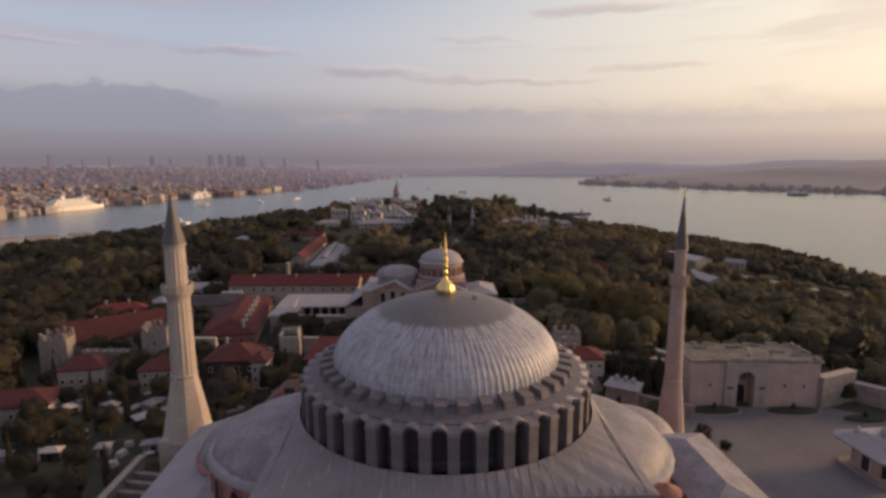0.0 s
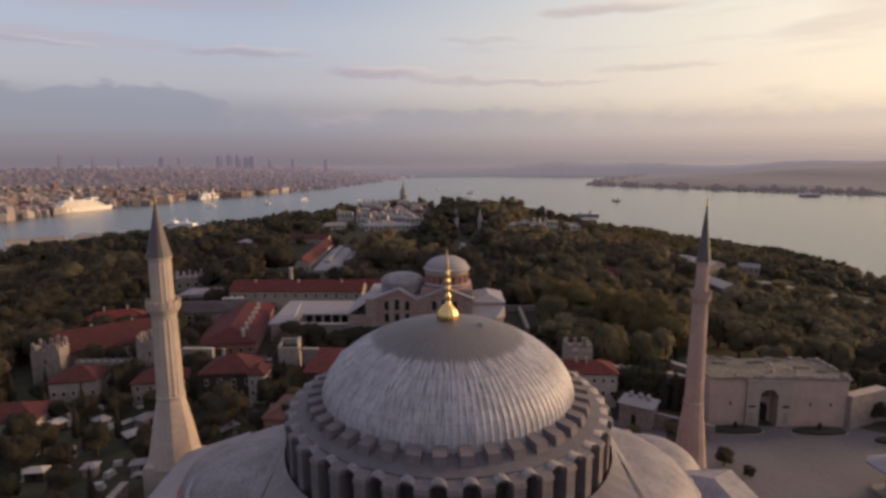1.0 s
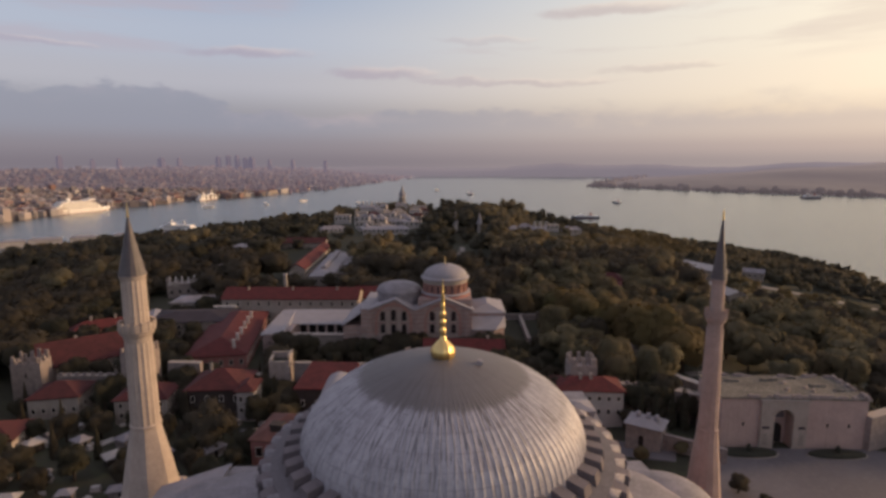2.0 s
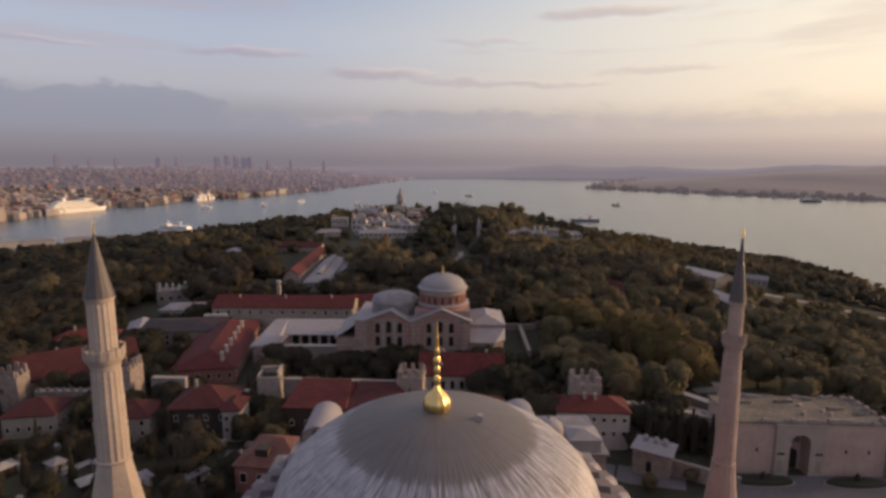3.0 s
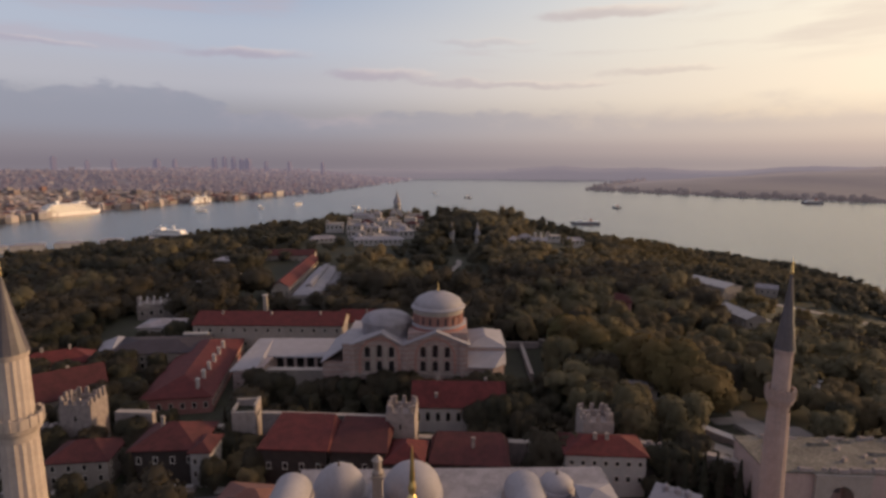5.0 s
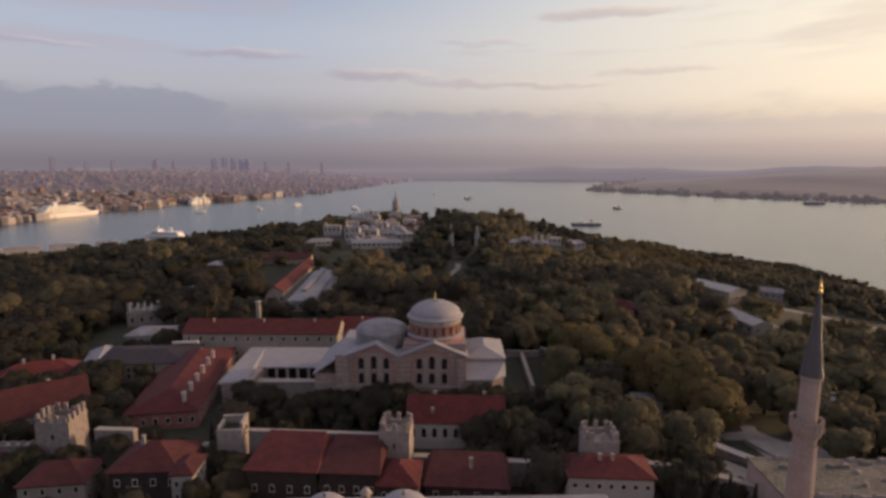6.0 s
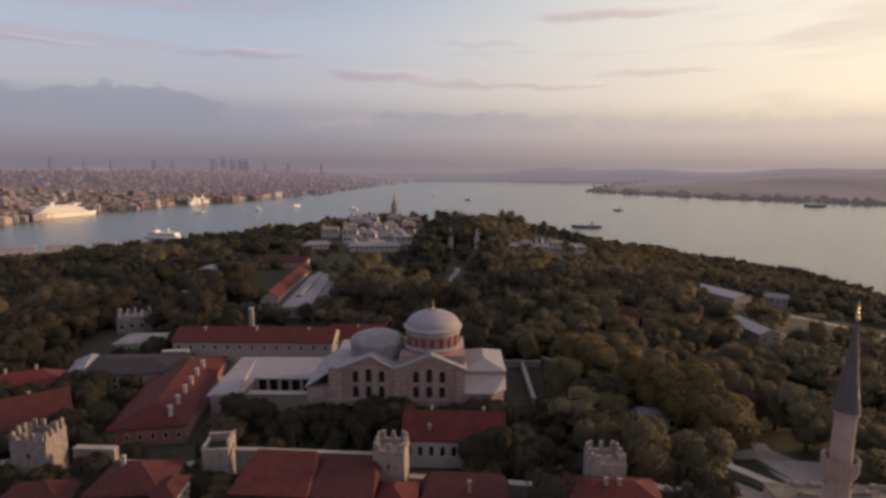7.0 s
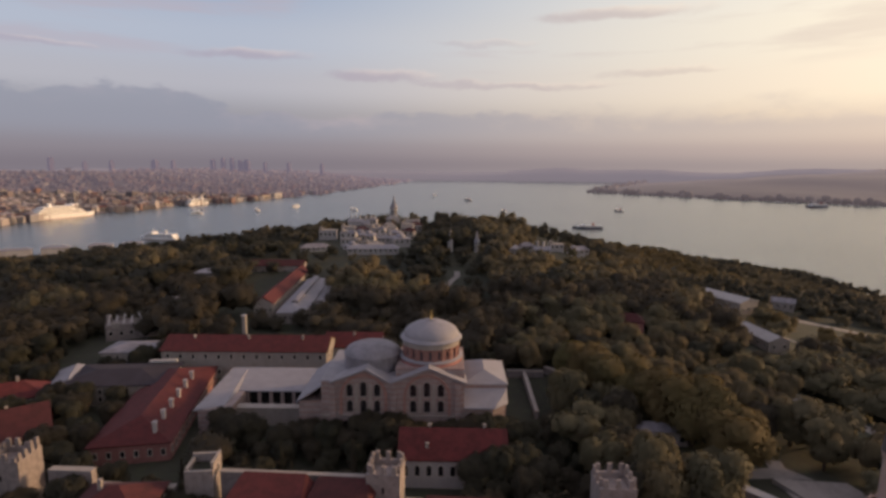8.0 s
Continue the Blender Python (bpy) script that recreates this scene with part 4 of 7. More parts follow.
def kitchen_domes():
    """Low stone building behind the mosque carrying several lead domes."""
    t = thing("soup_kitchen", "long low stone building with several pale lead domes", "building", 0, 66, 0.8, 2.0)
    KEEP_OUT.append((3, 66, 0, 68, 22, 2))
    part("wall", Shape().box(-27, 34, -8, 8, -2, 18.6), RUBBLE, t)
    part("roof", Shape().slab([(-27.6, -8.6, 18.7), (34.6, -8.6, 18.7), (34.6, 8.6, 19.2), (-27.6, 8.6, 19.2)], 0.5), LEAD, t)
    for x, y, r, h in ((-18.5, 0, 5.0, 6.2), (-4.6, 0, 5.6, 6.4), (23.6, 1.0, 3.3, 3.4)):
        pr = [(r * 1.06, 18.6), (r * 1.06, 19.6), (r, 19.8)] + [(r * math.cos(math.pi / 2 * i / 10), 19.8 + (h - 1) * math.sin(math.pi / 2 * i / 10)) for i in range(1, 10)] + [(0.02, 18.8 + h)]
        part("dome", Shape().lathe(pr, 40, cx=x, cy=y, ripple=lambda i, j: 1.0 + (0.006 if i % 2 == 0 else 0)), LEAD_LIGHT, t, "pale lead dome", smooth=True, angle=25)
        part("dome_knob", Shape().lathe([(0.2, 18.7 + h), (0.3, 19.1 + h), (0.1, 19.4 + h), (0.02, 20.3 + h)], 8, cx=x, cy=y), SPIRE, t)
    part("roof_block", Shape().box(26.5, 33, -7.5, -1.5, 18.6, 21.4).hip(26.5, 33, -7.5, -1.5, 21.4, 22.4, 0.3, 0.2), LEAD_LIGHT, t)
    part("vent_stack", Shape().box(-11.6, -9.6, -6.5, -4.6, 18.6, 26.4, 0.15).box(-11.8, -9.4, -6.7, -4.4, 26.0, 26.4).lathe([(0.9, 26.4), (1.1, 26.9), (0.7, 27.4), (0.8, 28.8), (1.05, 29.1), (0.05, 30.2)], 10, cx=-10.6, cy=-5.5), PLASTER, t, "pinkish stone chimney stack")


kitchen_domes()


# ---- the palace gate, its walls and the square ----
def imperial_gate():
    t = thing("palace_gate", "massive pale stone palace gatehouse with a tall arched portal", "gatehouse", 88.8, 81, 2.2, -2.0)
    KEEP_OUT.append((88, 92, 0, 52, 34, 0))
    part("wall", Shape().box(-16.0, -2.5, 0, 15.5, -3, 13.7), ASHLAR, t, "pinkish pale ashlar wall")
    part("wall", Shape().box(2.5, 21.5, 0, 15.5, -3, 13.7), ASHLAR, t, "pinkish pale ashlar wall")
    part("lintel", Shape().box(-2.5, 2.5, 0, 15.5, 11.0, 13.7), ASHLAR, t)
    part("back_wall", Shape().box(-2.5, 2.5, 3.2, 15.5, -3, 11.0), ASHLAR, t)
    bay = Shape().box(-6.0, -2.5, -0.7, 0.2, -3, 13.2).box(2.5, 6.0, -0.7, 0.2, -3, 13.2).box(-2.5, 2.5, -0.7, 0.2, 11.0, 13.2).box(-6.3, 6.3, -0.95, 0.2, 13.2, 13.6)
    part("portal", bay, PLASTER, t, "projecting pale marble portal")
    k = 12
    sp = Shape()
    arc = [(2.5 * math.cos(math.pi * i / k), 8.4 + 2.5 * math.sin(math.pi * i / k)) for i in range(k + 1)]
    fr = [(x, -0.66, z) for x, z in arc] + [(x, -0.66, 11.2) for x, z in arc]
    sp.add(fr + [(x, 3.2, z) for x, _, z in fr], [q for i in range(k) for q in ((i, i + 1, k + 2 + i, k + 1 + i), (i, 2 * k + 2 + i, 2 * k + 3 + i, i + 1))])
    part("arch", sp, PLASTER, t)
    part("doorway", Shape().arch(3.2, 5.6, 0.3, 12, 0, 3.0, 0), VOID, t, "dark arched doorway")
    part("inscription_panel", Shape().arch(3.8, 2.6, 0.25, 12, 0, 3.0, 7.2), LEAD_DARK, t)
    for x in (-4.6, 4.6):
        part("niche", Shape().arch(1.2, 3.2, 0.2, 8, x, -0.78, 1.0), ROAD, t)
        part("plaque", Shape().box(x - 0.9, x + 0.9, -0.82, -0.6, 5.6, 6.2), ROOF_DARK, t)
    for x in (-10.2, 11.5, 17.0):
        part("loophole", Shape().box(x - 0.25, x + 0.25, -0.12, 0.2, 6.0, 6.9), VOID, t)
    part("roof", Shape().box(-16.4, 21.9, -0.4, 15.9, 13.65, 14.0), OLD_ROOF, t, "flat weathered stone roof")
    for x, y, w, d in ((-9, 11, 4, 1.4), (2, 12, 5, 1.2), (13, 8, 4.5, 1.3), (9, 13.5, 2.5, 1.0), (17, 5, 3, 1.0)):
        part("roof_ridge", Shape().box(x - w / 2, x + w / 2, y - d / 2, y + d / 2, 13.9, 14.6, 0.3), OLD_ROOF, t)
    rnd = random.Random(12)
    ps = shared("parapet_stone", lambda: Shape().box(-0.9, 0.9, -0.5, 0.5, -0.1, 0.7, 0.18), RUBBLE)
    for i in range(58):
        u = rnd.random()
        x, y, rz = (-13 + 34.6 * u, rnd.uniform(0.0, 0.5), 0) if i < 26 else ((-15.5 + 36.5 * u, rnd.uniform(14.9, 15.5), 0) if i < 40 else (21.3 + rnd.uniform(-0.3, 0.2), 15 * u, 90))
        if i > 52:
            x, y, rz = rnd.uniform(-11, 20), rnd.uniform(3, 13), rnd.uniform(0, 90)
        part("parapet_stone", ps, None, t, m=pose(x, y, 13.98, 0, rnd.uniform(-6, 6), rz + rnd.uniform(-8, 8)) @ Matrix.Diagonal((rnd.uniform(0.5, 1.6), rnd.uniform(0.7, 1.3), rnd.uniform(0.3, 1.3), 1)))


imperial_gate()


def curtain_wall(x0, y0, x1, y1, h, thick=1.8, merlons=True, pale=False):
    """A stone curtain wall with coping and a row of merlons."""
    dx, dy = x1 - x0, y1 - y0
    n = math.hypot(dx, dy)
    z = min(gz(x0, y0), gz(x1, y1))
    t = thing("curtain_wall", "old rubble stone palace wall with a pale coping", "wall", x0, y0, z, math.degrees(math.atan2(dy, dx)))
    part("wall", Shape().box(0, n, -thick / 2, thick / 2, -3, h), RUBBLE, t)
    part("coping", Shape().box(0, n, -thick / 2 - 0.15, thick / 2 + 0.15, h, h + 0.3), PLASTER_WHITE if pale else PLASTER, t)
    if merlons:
        me = shared("merlon", lambda: Shape().box(-0.6, 0.6, -0.4, 0.4, 0.28, 1.2, 0.08), RUBBLE)
        for i in range(int(n / 2.6)):
            part("merlon", me, None, t, m=pose(1.3 + 2.6 * i, -thick / 2 + 0.45, h))
    for i in range(max(1, int(n / 6))):
        KEEP_OUT.append((x0 + dx * i / (n / 6), y0 + dy * i / (n / 6), 2.5, 0, 0, 0))
    return t


def wall_tower(label, x, y, w, d, h, rz=0.0, z=None, ragged=0):
    """A square wall tower with a sunken deck and merlons on all sides."""
    t = thing("wall_tower", label, "tower", x, y, gz(x, y) if z is None else z, rz, "towers of the palace wall")
    stone = RUBBLE if ragged else TOWER_STONE
    KEEP_OUT.append((x, y, max(w, d) * 0.7 + 1.5, 0, 0, 0))
    part("body", Shape().box(-w / 2, w / 2, -d / 2, d / 2, -4, h - 1.4, 0.15), stone, t)
    rim = Shape()
    a, b, k = w / 2 - 0.1, d / 2 - 0.1, 0.8
    rim.box(-a, a, -b, -b + k, h - 1.4, h).box(-a, a, b - k, b, h - 1.4, h).box(-a, -a + k, -b + k, b - k, h - 1.4, h).box(a - k, a, -b + k, b - k, h - 1.4, h)
    part("parapet", rim, stone, t)
    rnd = random.Random(int(x * 7 + y))
    mer = shared(("tower_merlon", stone.name), lambda: Shape().box(-0.55, 0.55, -0.4, 0.4, -0.02, 2.0, 0.08), stone)
    nx, ny = max(3, int(w / 2.2)), max(3, int(d / 2.2))
    for i in range(nx):
        for sy in (-1, 1):
            hgt = 1.0 if not ragged else rnd.uniform(0.5, 1.5)
            part("merlon", mer, None, t, m=pose(-a + (i + 0.5) * 2 * a / nx, sy * (b - 0.4), h) @ Matrix.Diagonal((1, 1, hgt, 1)))
    for j in range(ny):
        for sx in (-1, 1):
            hgt = 1.0 if not ragged else rnd.uniform(0.5, 1.5)
            part("merlon", mer, None, t, m=pose(sx * (a - 0.4), -b + (j + 0.5) * 2 * b / ny, h, 0, 0, 90) @ Matrix.Diagonal((1, 1, hgt, 1)))
    part("loophole", Shape().box(-0.25, 0.25, -d / 2 - 0.08, -d / 2 + 0.4, h - 4.6, h - 3.2), VOID, t)
    return t


wall_tower("square pale stone wall tower with battlements above a red roof", 41.8, 109.0, 8.4, 8.0, 15.6)
wall_tower("square pale stone wall tower with battlements beside red roofs", -10.6, 115.0, 8.2, 8.0, 14.8, -4)
wall_tower("broad ragged stone wall tower with crumbling battlements", -103.0, 118.0, 9.0, 9.0, 15.2, 4, ragged=1)
wall_tower("ruined stone wall tower with crumbling battlements", -139.5, 117.0, 9.0, 8.0, 12.4, 12, ragged=1)
curtain_wall(-93, 117, -82, 116.6, 12.0, merlons=False)
curtain_wall(-82, 116.6, -62, 116, 8.2, merlons=False)
curtain_wall(-51, 117, -14, 115, 12.0, 1.2, merlons=False)
curtain_wall(-6, 114, 36, 110, 6.6, merlons=False)
curtain_wall(44, 108, 67, 98, 10.4)
curtain_wall(67.2, 97.8, 75.6, 92.5, 9.0, merlons=False)
curtain_wall(110, 80, 124, 86, 9.4, 2.5, merlons=False)
curtain_wall(124, 86, 150, 60, 8.6, 2.5, merlons=False)
curtain_wall(-130, 116, -105.5, 117, 7.5)

curtain_wall(73, 137, 77.5, 130.5, 3.0, 2.6, merlons=False, pale=True)
curtain_wall(78.7, 129.5, 89, 117, 3.0, 2.6, merlons=False, pale=True)
curtain_wall(28, 210, 43, 210, 2.6, 1.2, merlons=False)
curtain_wall(35, 209, 34.5, 172, 2.6, 1.2, merlons=False)
curtain_wall(44, 214, 50, 207, 3.0, 1.2, merlons=False)
curtain_wall(50, 207, 58, 178, 2.6, 1.2, merlons=False)
for kx, ky, kr in ((74, 128, 4), (80, 121, 4), (86, 112, 5), (70, 148, 6), (66, 142, 4), (98, 134, 5), (97, 122, 5), (44, 202, 4), (50, 190, 4), (50, 180, 3), (66, 146, 4), (74, 146, 4), (102, 118, 6), (106, 128, 6), (62, 150, 3), (68, 156, 3)):
    KEEP_OUT.append((kx, ky, kr, 0, 0, 0))
yard = Shape().prism([(93, 134), (99, 116), (116, 114), (112, 132)], 0.0, 1.6)
solid("yard", yard, ROAD, "pale gravel yard beside the palace drive", "yard", "structure")


def wall_pavilion():
    """A small open-roofed stone pavilion on the wall."""
    t = thing("roofless_pavilion", "small roofless pale stone pavilion on the palace wall", "pavilion", -55.8, 118, gz(-56, 119), 6)
    KEEP_OUT.append((-56, 119, 7, 0, 0, 0))
    s = Shape().box(-3.3, 3.3, -3.5, -2.9, -2, 13.0).box(-3.3, 3.3, 2.9, 3.5, -2, 14.2).box(-3.3, -2.7, -2.9, 2.9, -2, 13.4).box(2.7, 3.3, -2.9, 2.9, -2, 14.6)
    part("wall", s, TOWER_STONE, t)
    part("coping", Shape().box(-3.4, 3.4, -3.6, -2.8, 13.0, 13.25).box(2.6, 3.4, -2.8, 3.6, 14.6, 14.85).box(-3.4, 2.6, 2.8, 3.6, 14.2, 14.45).box(-3.4, -2.6, -2.8, 2.8, 13.4, 13.65), PLASTER, t)
    part("floor", Shape().box(-2.7, 2.7, -2.9, 2.9, 10, 12.2), EARTH, t)
    for y in (-1.6, 0.6):
        window(t, 3.3, y, 11.0, 1.0, 1.8, 90)


wall_pavilion()


def square_fountain():
    """The ornate fountain house in the square: deep eaves, lead roof, five small domes."""
    t = thing("fountain_house", "ornate square fountain house with deep pale eaves and small domes", "fountain", 103, 45, 2.2, 6)
    KEEP_OUT.append((103, 45, 12, 0, 0, 0))
    part("body", Shape().prism([(-5.4, -3.8), (-3.8, -5.4), (3.8, -5.4), (5.4, -3.8), (5.4, 3.8), (3.8, 5.4), (-3.8, 5.4), (-5.4, 3.8)], -1, 6.4), ASHLAR, t)
    part("plinth", Shape().prism([(-7.2, -5.6), (-5.6, -7.2), (5.6, -7.2), (7.2, -5.6), (7.2, 5.6), (5.6, 7.2), (-5.6, 7.2), (-7.2, 5.6)], -1, 0.5), ROAD, t)
    e = Shape()
    o = [(-8.6, -6.4), (-6.4, -8.6), (6.4, -8.6), (8.6, -6.4), (8.6, 6.4), (6.4, 8.6), (-6.4, 8.6), (-8.6, 6.4)]
    e.add([(x, y, 6.3) for x, y in o] + [(x, y, 6.75) for x, y in o] + [(x * 0.42, y * 0.42, 9.0) for x, y in o],
          [tuple(range(8))[::-1], tuple(range(16, 24))] + [q for i in range(8) for q in ((i, (i + 1) % 8, (i + 1) % 8 + 8, i + 8), (i + 8, (i + 1) % 8 + 8, (i + 1) % 8 + 16, i + 16))])
    part("roof", e, LEAD_LIGHT, t, "wide pale lead roof")
    for x, y, r, z in ((0, 0, 1.9, 8.9), (-4.2, -4.2, 1.0, 7.6), (4.2, -4.2, 1.0, 7.6), (-4.2, 4.2, 1.0, 7.6), (4.2, 4.2, 1.0, 7.6)):
        d = Shape().lathe([(r, z - 0.6), (r, z + 0.5), (r * 1.12, z + 0.55)] + [(r * 1.05 * math.cos(math.pi / 2 * i / 6), z + 0.6 + r * math.sin(math.pi / 2 * i / 6)) for i in range(6)] + [(0.02, z + 0.6 + r)], 20, cx=x, cy=y)
        part("roof_dome", d, LEAD_LIGHT, t, smooth=True, angle=30)
        part("roof_finial", Shape().lathe([(0.1, z + 0.5 + r), (0.2, z + 0.8 + r), (0.02, z + 1.7 + r)], 8, cx=x, cy=y), GOLD, t)
    for a in (0, 90, 180, 270):
        f = part("tap_niche", Shape().arch(2.2, 4.2, 0.2, 10, 0, -5.5, 0.9), ROOF_DARK, t, m=pose(0, 0, 0, 0, 0, a))
        part("niche_surround", Shape().arch_frame(2.2, 4.2, 0.35, 0.3, 10, 0, -5.65, 0.9), PLASTER_WHITE, f)
    for a in (45, 135, 225, 315):
        part("corner_grille", Shape().box(-0.9, 0.9, -6.72, -6.5, 1.4, 4.4), GLASS, t, m=pose(0, 0, 0, 0, 0, a))


square_fountain()


def small_fountain_lodge():
    t = thing("lodge", "small stone lodge with a wide pale lead roof and tiny domes", "building", 54.0, 84, 2.3, -32)
    KEEP_OUT.append((54, 84, 9, 0, 0, 0))
    part("wall", Shape().box(-4.6, 4.6, -3.2, 3.2, -3, 5.6), RUBBLE, t)
    part("roof", Shape().hip(-4.0, 4.0, -3.0, 3.0, 5.7, 6.8, 1.1, 0.25), LEAD_LIGHT, t)
    for x in (-2.2, 0.4, 2.6):
        part("roof_dome", Shape().lathe([(0.75, 6.5), (0.75, 7.4), (0.7, 7.7), (0.4, 8.1), (0.02, 8.3)], 14, cx=x, cy=0.2), LEAD_LIGHT, t, smooth=True)
    part("door", Shape().arch(1.3, 2.8, 0.2, 8, -0.5, -3.3, 0.0), VOID, t)
    part("yard_wall", Shape().box(4.6, 20, -1.0, -0.2, -3, 3.4).box(4.6, 20, -1.2, 0.0, 3.4, 3.7), RUBBLE, t)


small_fountain_lodge()

for bx, by, sx, sy in ((78.5, 77.5, 7.5, 2.4), (101, 76.8, 7.5, 2.2), (118, 71.5, 6.0, 2.2)):
    b = thing("flower_bed", "low dark clipped hedge bed on the paved square", "hedge", bx, by, 2.25)
    part("kerb", Shape().lathe([(1.0, -0.1), (1.06, -0.1), (1.06, 0.2), (0.98, 0.2)], 32, sx=sx, sy=sy), ROAD, b)
    h = Shape().lathe([(1.0, 0.0), (0.97, 0.7), (0.85, 0.95), (0.4, 1.0), (0.02, 1.02)], 40, sx=sx * 0.97, sy=sy * 0.95, ripple=lambda i, j: 1 + 0.05 * math.sin(i * 2.7 + j))
    part("hedge", h, HEDGE, b, smooth=True)
    part("bush", Shape().lathe([(0.5, 0.8), (0.7, 1.4), (0.5, 2.3), (0.02, 3.0)], 12, ripple=lambda i, j: 1 + 0.14 * math.sin(i * 3.3 + j * 2)), HEDGE, b, smooth=True)


# ---- the domed church and its forecourt ----
def church():
    t = thing("church", "large old brick and stone church with lead domes and gables", "church", -1.5, 166, -0.5, 0)
    KEEP_OUT.append((-12, 168, 0, 76, 36, 0))
    # nave with two gabled fronts
    s = Shape().box(-33, 10.5, -13.5, 15, -3, 21.0)
    for x0, xm, x1, zp in ((-29.6, -19.4, -12.0, 25.4), (-12.0, -0.2, 10.5, 25.8)):
        s.add([(x0, -13.5, 21.0), (x1, -13.5, 21.0), (xm, -13.5, zp - 0.6), (x0, -7, 21.0), (x1, -7, 21.0), (xm, -7, zp - 0.9)], [(0, 1, 2), (3, 5, 4)])
    part("wall", s, CHURCH, t, "banded brick and stone walls")
    for x0, xm, x1, zp in ((-30.4, -19.4, -12.15, 25.6), (-11.9, -0.2, 11.3, 26.0)):
        sec = [(x0, 21.3), (xm, zp), (x1, 21.3), (x1, 20.75), (xm, zp - 0.55), (x0, 20.75)]
        r = Shape().add([(a, -14.3, z) for a, z in sec] + [(a, -6.5, z - 0.5) for a, z in sec], [tuple(range(6)), tuple(range(6, 12))[::-1]] + [(i, i + 6, (i + 1) % 6 + 6, (i + 1) % 6) for i in range(6)])
        part("gable_roof", r, LEAD_LIGHT, t, "pale lead gable roof")
    part("flat_roof", Shape().box(-33.4, 10.9, -13.0, 15.4, 21.0, 21.35), LEAD_LIGHT, t)
    bay = shared("blind_arch", lambda: Shape().arch_frame(13.0, 12.6, 0.7, 0.7, 16, 0, -0.35, 0), DRUM_BRICK)
    for cx, xs in ((-20.2, (-24.4, -20.2, -16.0)), (-0.8, (-5.0, -0.8, 3.4))):
        part("blind_arch", bay, None, t, m=pose(cx, -13.5, 10.4))
        for k, x in enumerate(xs):
            window(t, x, -13.5, 16.6, 1.9, 4.6 if k == 1 else 3.9, 0, True, PLASTER)
            window(t, x, -13.5, 11.6, 1.9, 3.8, 0, True, PLASTER)
        for x in (xs[0] + 2.1, xs[1] + 2.1):
            part("mullion", shared("facade_mullion", lambda: Shape().box(-0.42, 0.42, -0.3, 0.1, 0, 9.2), PLASTER), None, t, m=pose(x, -13.5, 11.4))
    part("string_course", Shape().box(-33.2, 10.7, -13.85, -13.4, 10.2, 10.7), PLASTER, t)
    for x in (-29.6, -11.0, 8.6):
        part("pilaster", Shape().box(x - 0.9, x + 0.9, -14.1, -13.4, -3, 20.6), CHURCH, t)
    for x in (-25.5, -19.5, -13.6, -6.5, 0.0, 5.6):
        window(t, x, -13.5, 4.2, 2.0, 4.6, 0, True, PLASTER)
    # west slope and narthex
    part("narthex_wall", Shape().box(-40.5, -33, -12, 14, -3, 14.2), CHURCH, t)
    n = Shape().slab([(-41.2, -12.6, 14.2), (-33.2, -12.6, 19.6), (-33.2, 14.6, 19.6), (-41.2, 14.6, 14.2)], 0.4)
    part("narthex_roof", n, LEAD_LIGHT, t)
    # drum and main dome: a wide ring, arched windows in brick, a pale band under broad eaves
    part("drum_base", Shape().box(-10.6, 10.6, -10.4, 10.4, 20.5, 24.4), CHURCH, t)
    part("drum_skirt", Shape().lathe([(10.6, 23.6), (10.6, 24.2), (10.0, 24.5), (10.0, 25.4), (9.2, 26.0)], 56), PLASTER_RED, t, smooth=True, angle=30)
    part("drum_ledge", Shape().lathe([(10.0, 25.3), (10.25, 25.4), (10.25, 25.65), (9.1, 26.1)], 56), LEAD_LIGHT, t, smooth=True, angle=30)
    part("drum", Shape().lathe([(8.7, 24.5), (8.7, 29.9)], 48), DRUM_BRICK, t, "brick drum with arched windows", smooth=True)
    part("drum_band", Shape().lathe([(8.6, 29.6), (9.2, 29.7), (9.2, 31.5), (8.8, 31.6)], 56), PLASTER, t, "pale band under the eaves", smooth=True, angle=30)
    dw = shared("drum_opening", lambda: Shape().arch(0.85, 2.7, 0.25, 8, 0, -0.12, 0), DRUM_GLASS)
    da = shared("drum_arch", lambda: Shape().arch_frame(0.95, 2.85, 0.28, 0.5, 8, 0, -0.4, 0), PLASTER_RED)
    dp = shared("drum_pier", lambda: Shape().box(-0.42, 0.42, -0.55, 0.2, 0, 3.7), DRUM_BRICK)
    for i in range(20):
        f = part("drum_arch", da, None, t, m=pose(0, 0, 0, 0, 0, 18 * i) @ pose(0, -8.7, 26.4))
        part("window", dw, None, f)
        part("drum_pier", dp, None, t, m=pose(0, 0, 0, 0, 0, 18 * i + 9) @ pose(0, -8.7, 26.0))
    pr = [(8.9, 31.3), (9.9, 31.4), (9.95, 31.7), (8.9, 32.5)] + [(8.9 * math.cos(math.pi / 2 * i / 12) ** 1.25, 32.5 + 4.6 * math.sin(math.pi / 2 * i / 12)) for i in range(1, 12)] + [(0.02, 37.1)]
    part("dome", Shape().lathe(pr, 80, ripple=lambda i, j: 1.0 + (0.005 if i % 2 == 0 else 0)), LEAD_LIGHT, t, "shallow pale lead dome", smooth=True, angle=25)
    part("dome_cap", Shape().lathe([(3.6, 35.95), (2.6, 36.7), (1.2, 37.1), (0.02, 37.2)], 40), LEAD, t, "darker lead cap", smooth=True)
    part("dome_spike", Shape().lathe([(0.3, 37.0), (0.45, 37.6), (0.12, 38.2), (0.22, 38.7), (0.02, 40.4)], 10), GOLD, t)
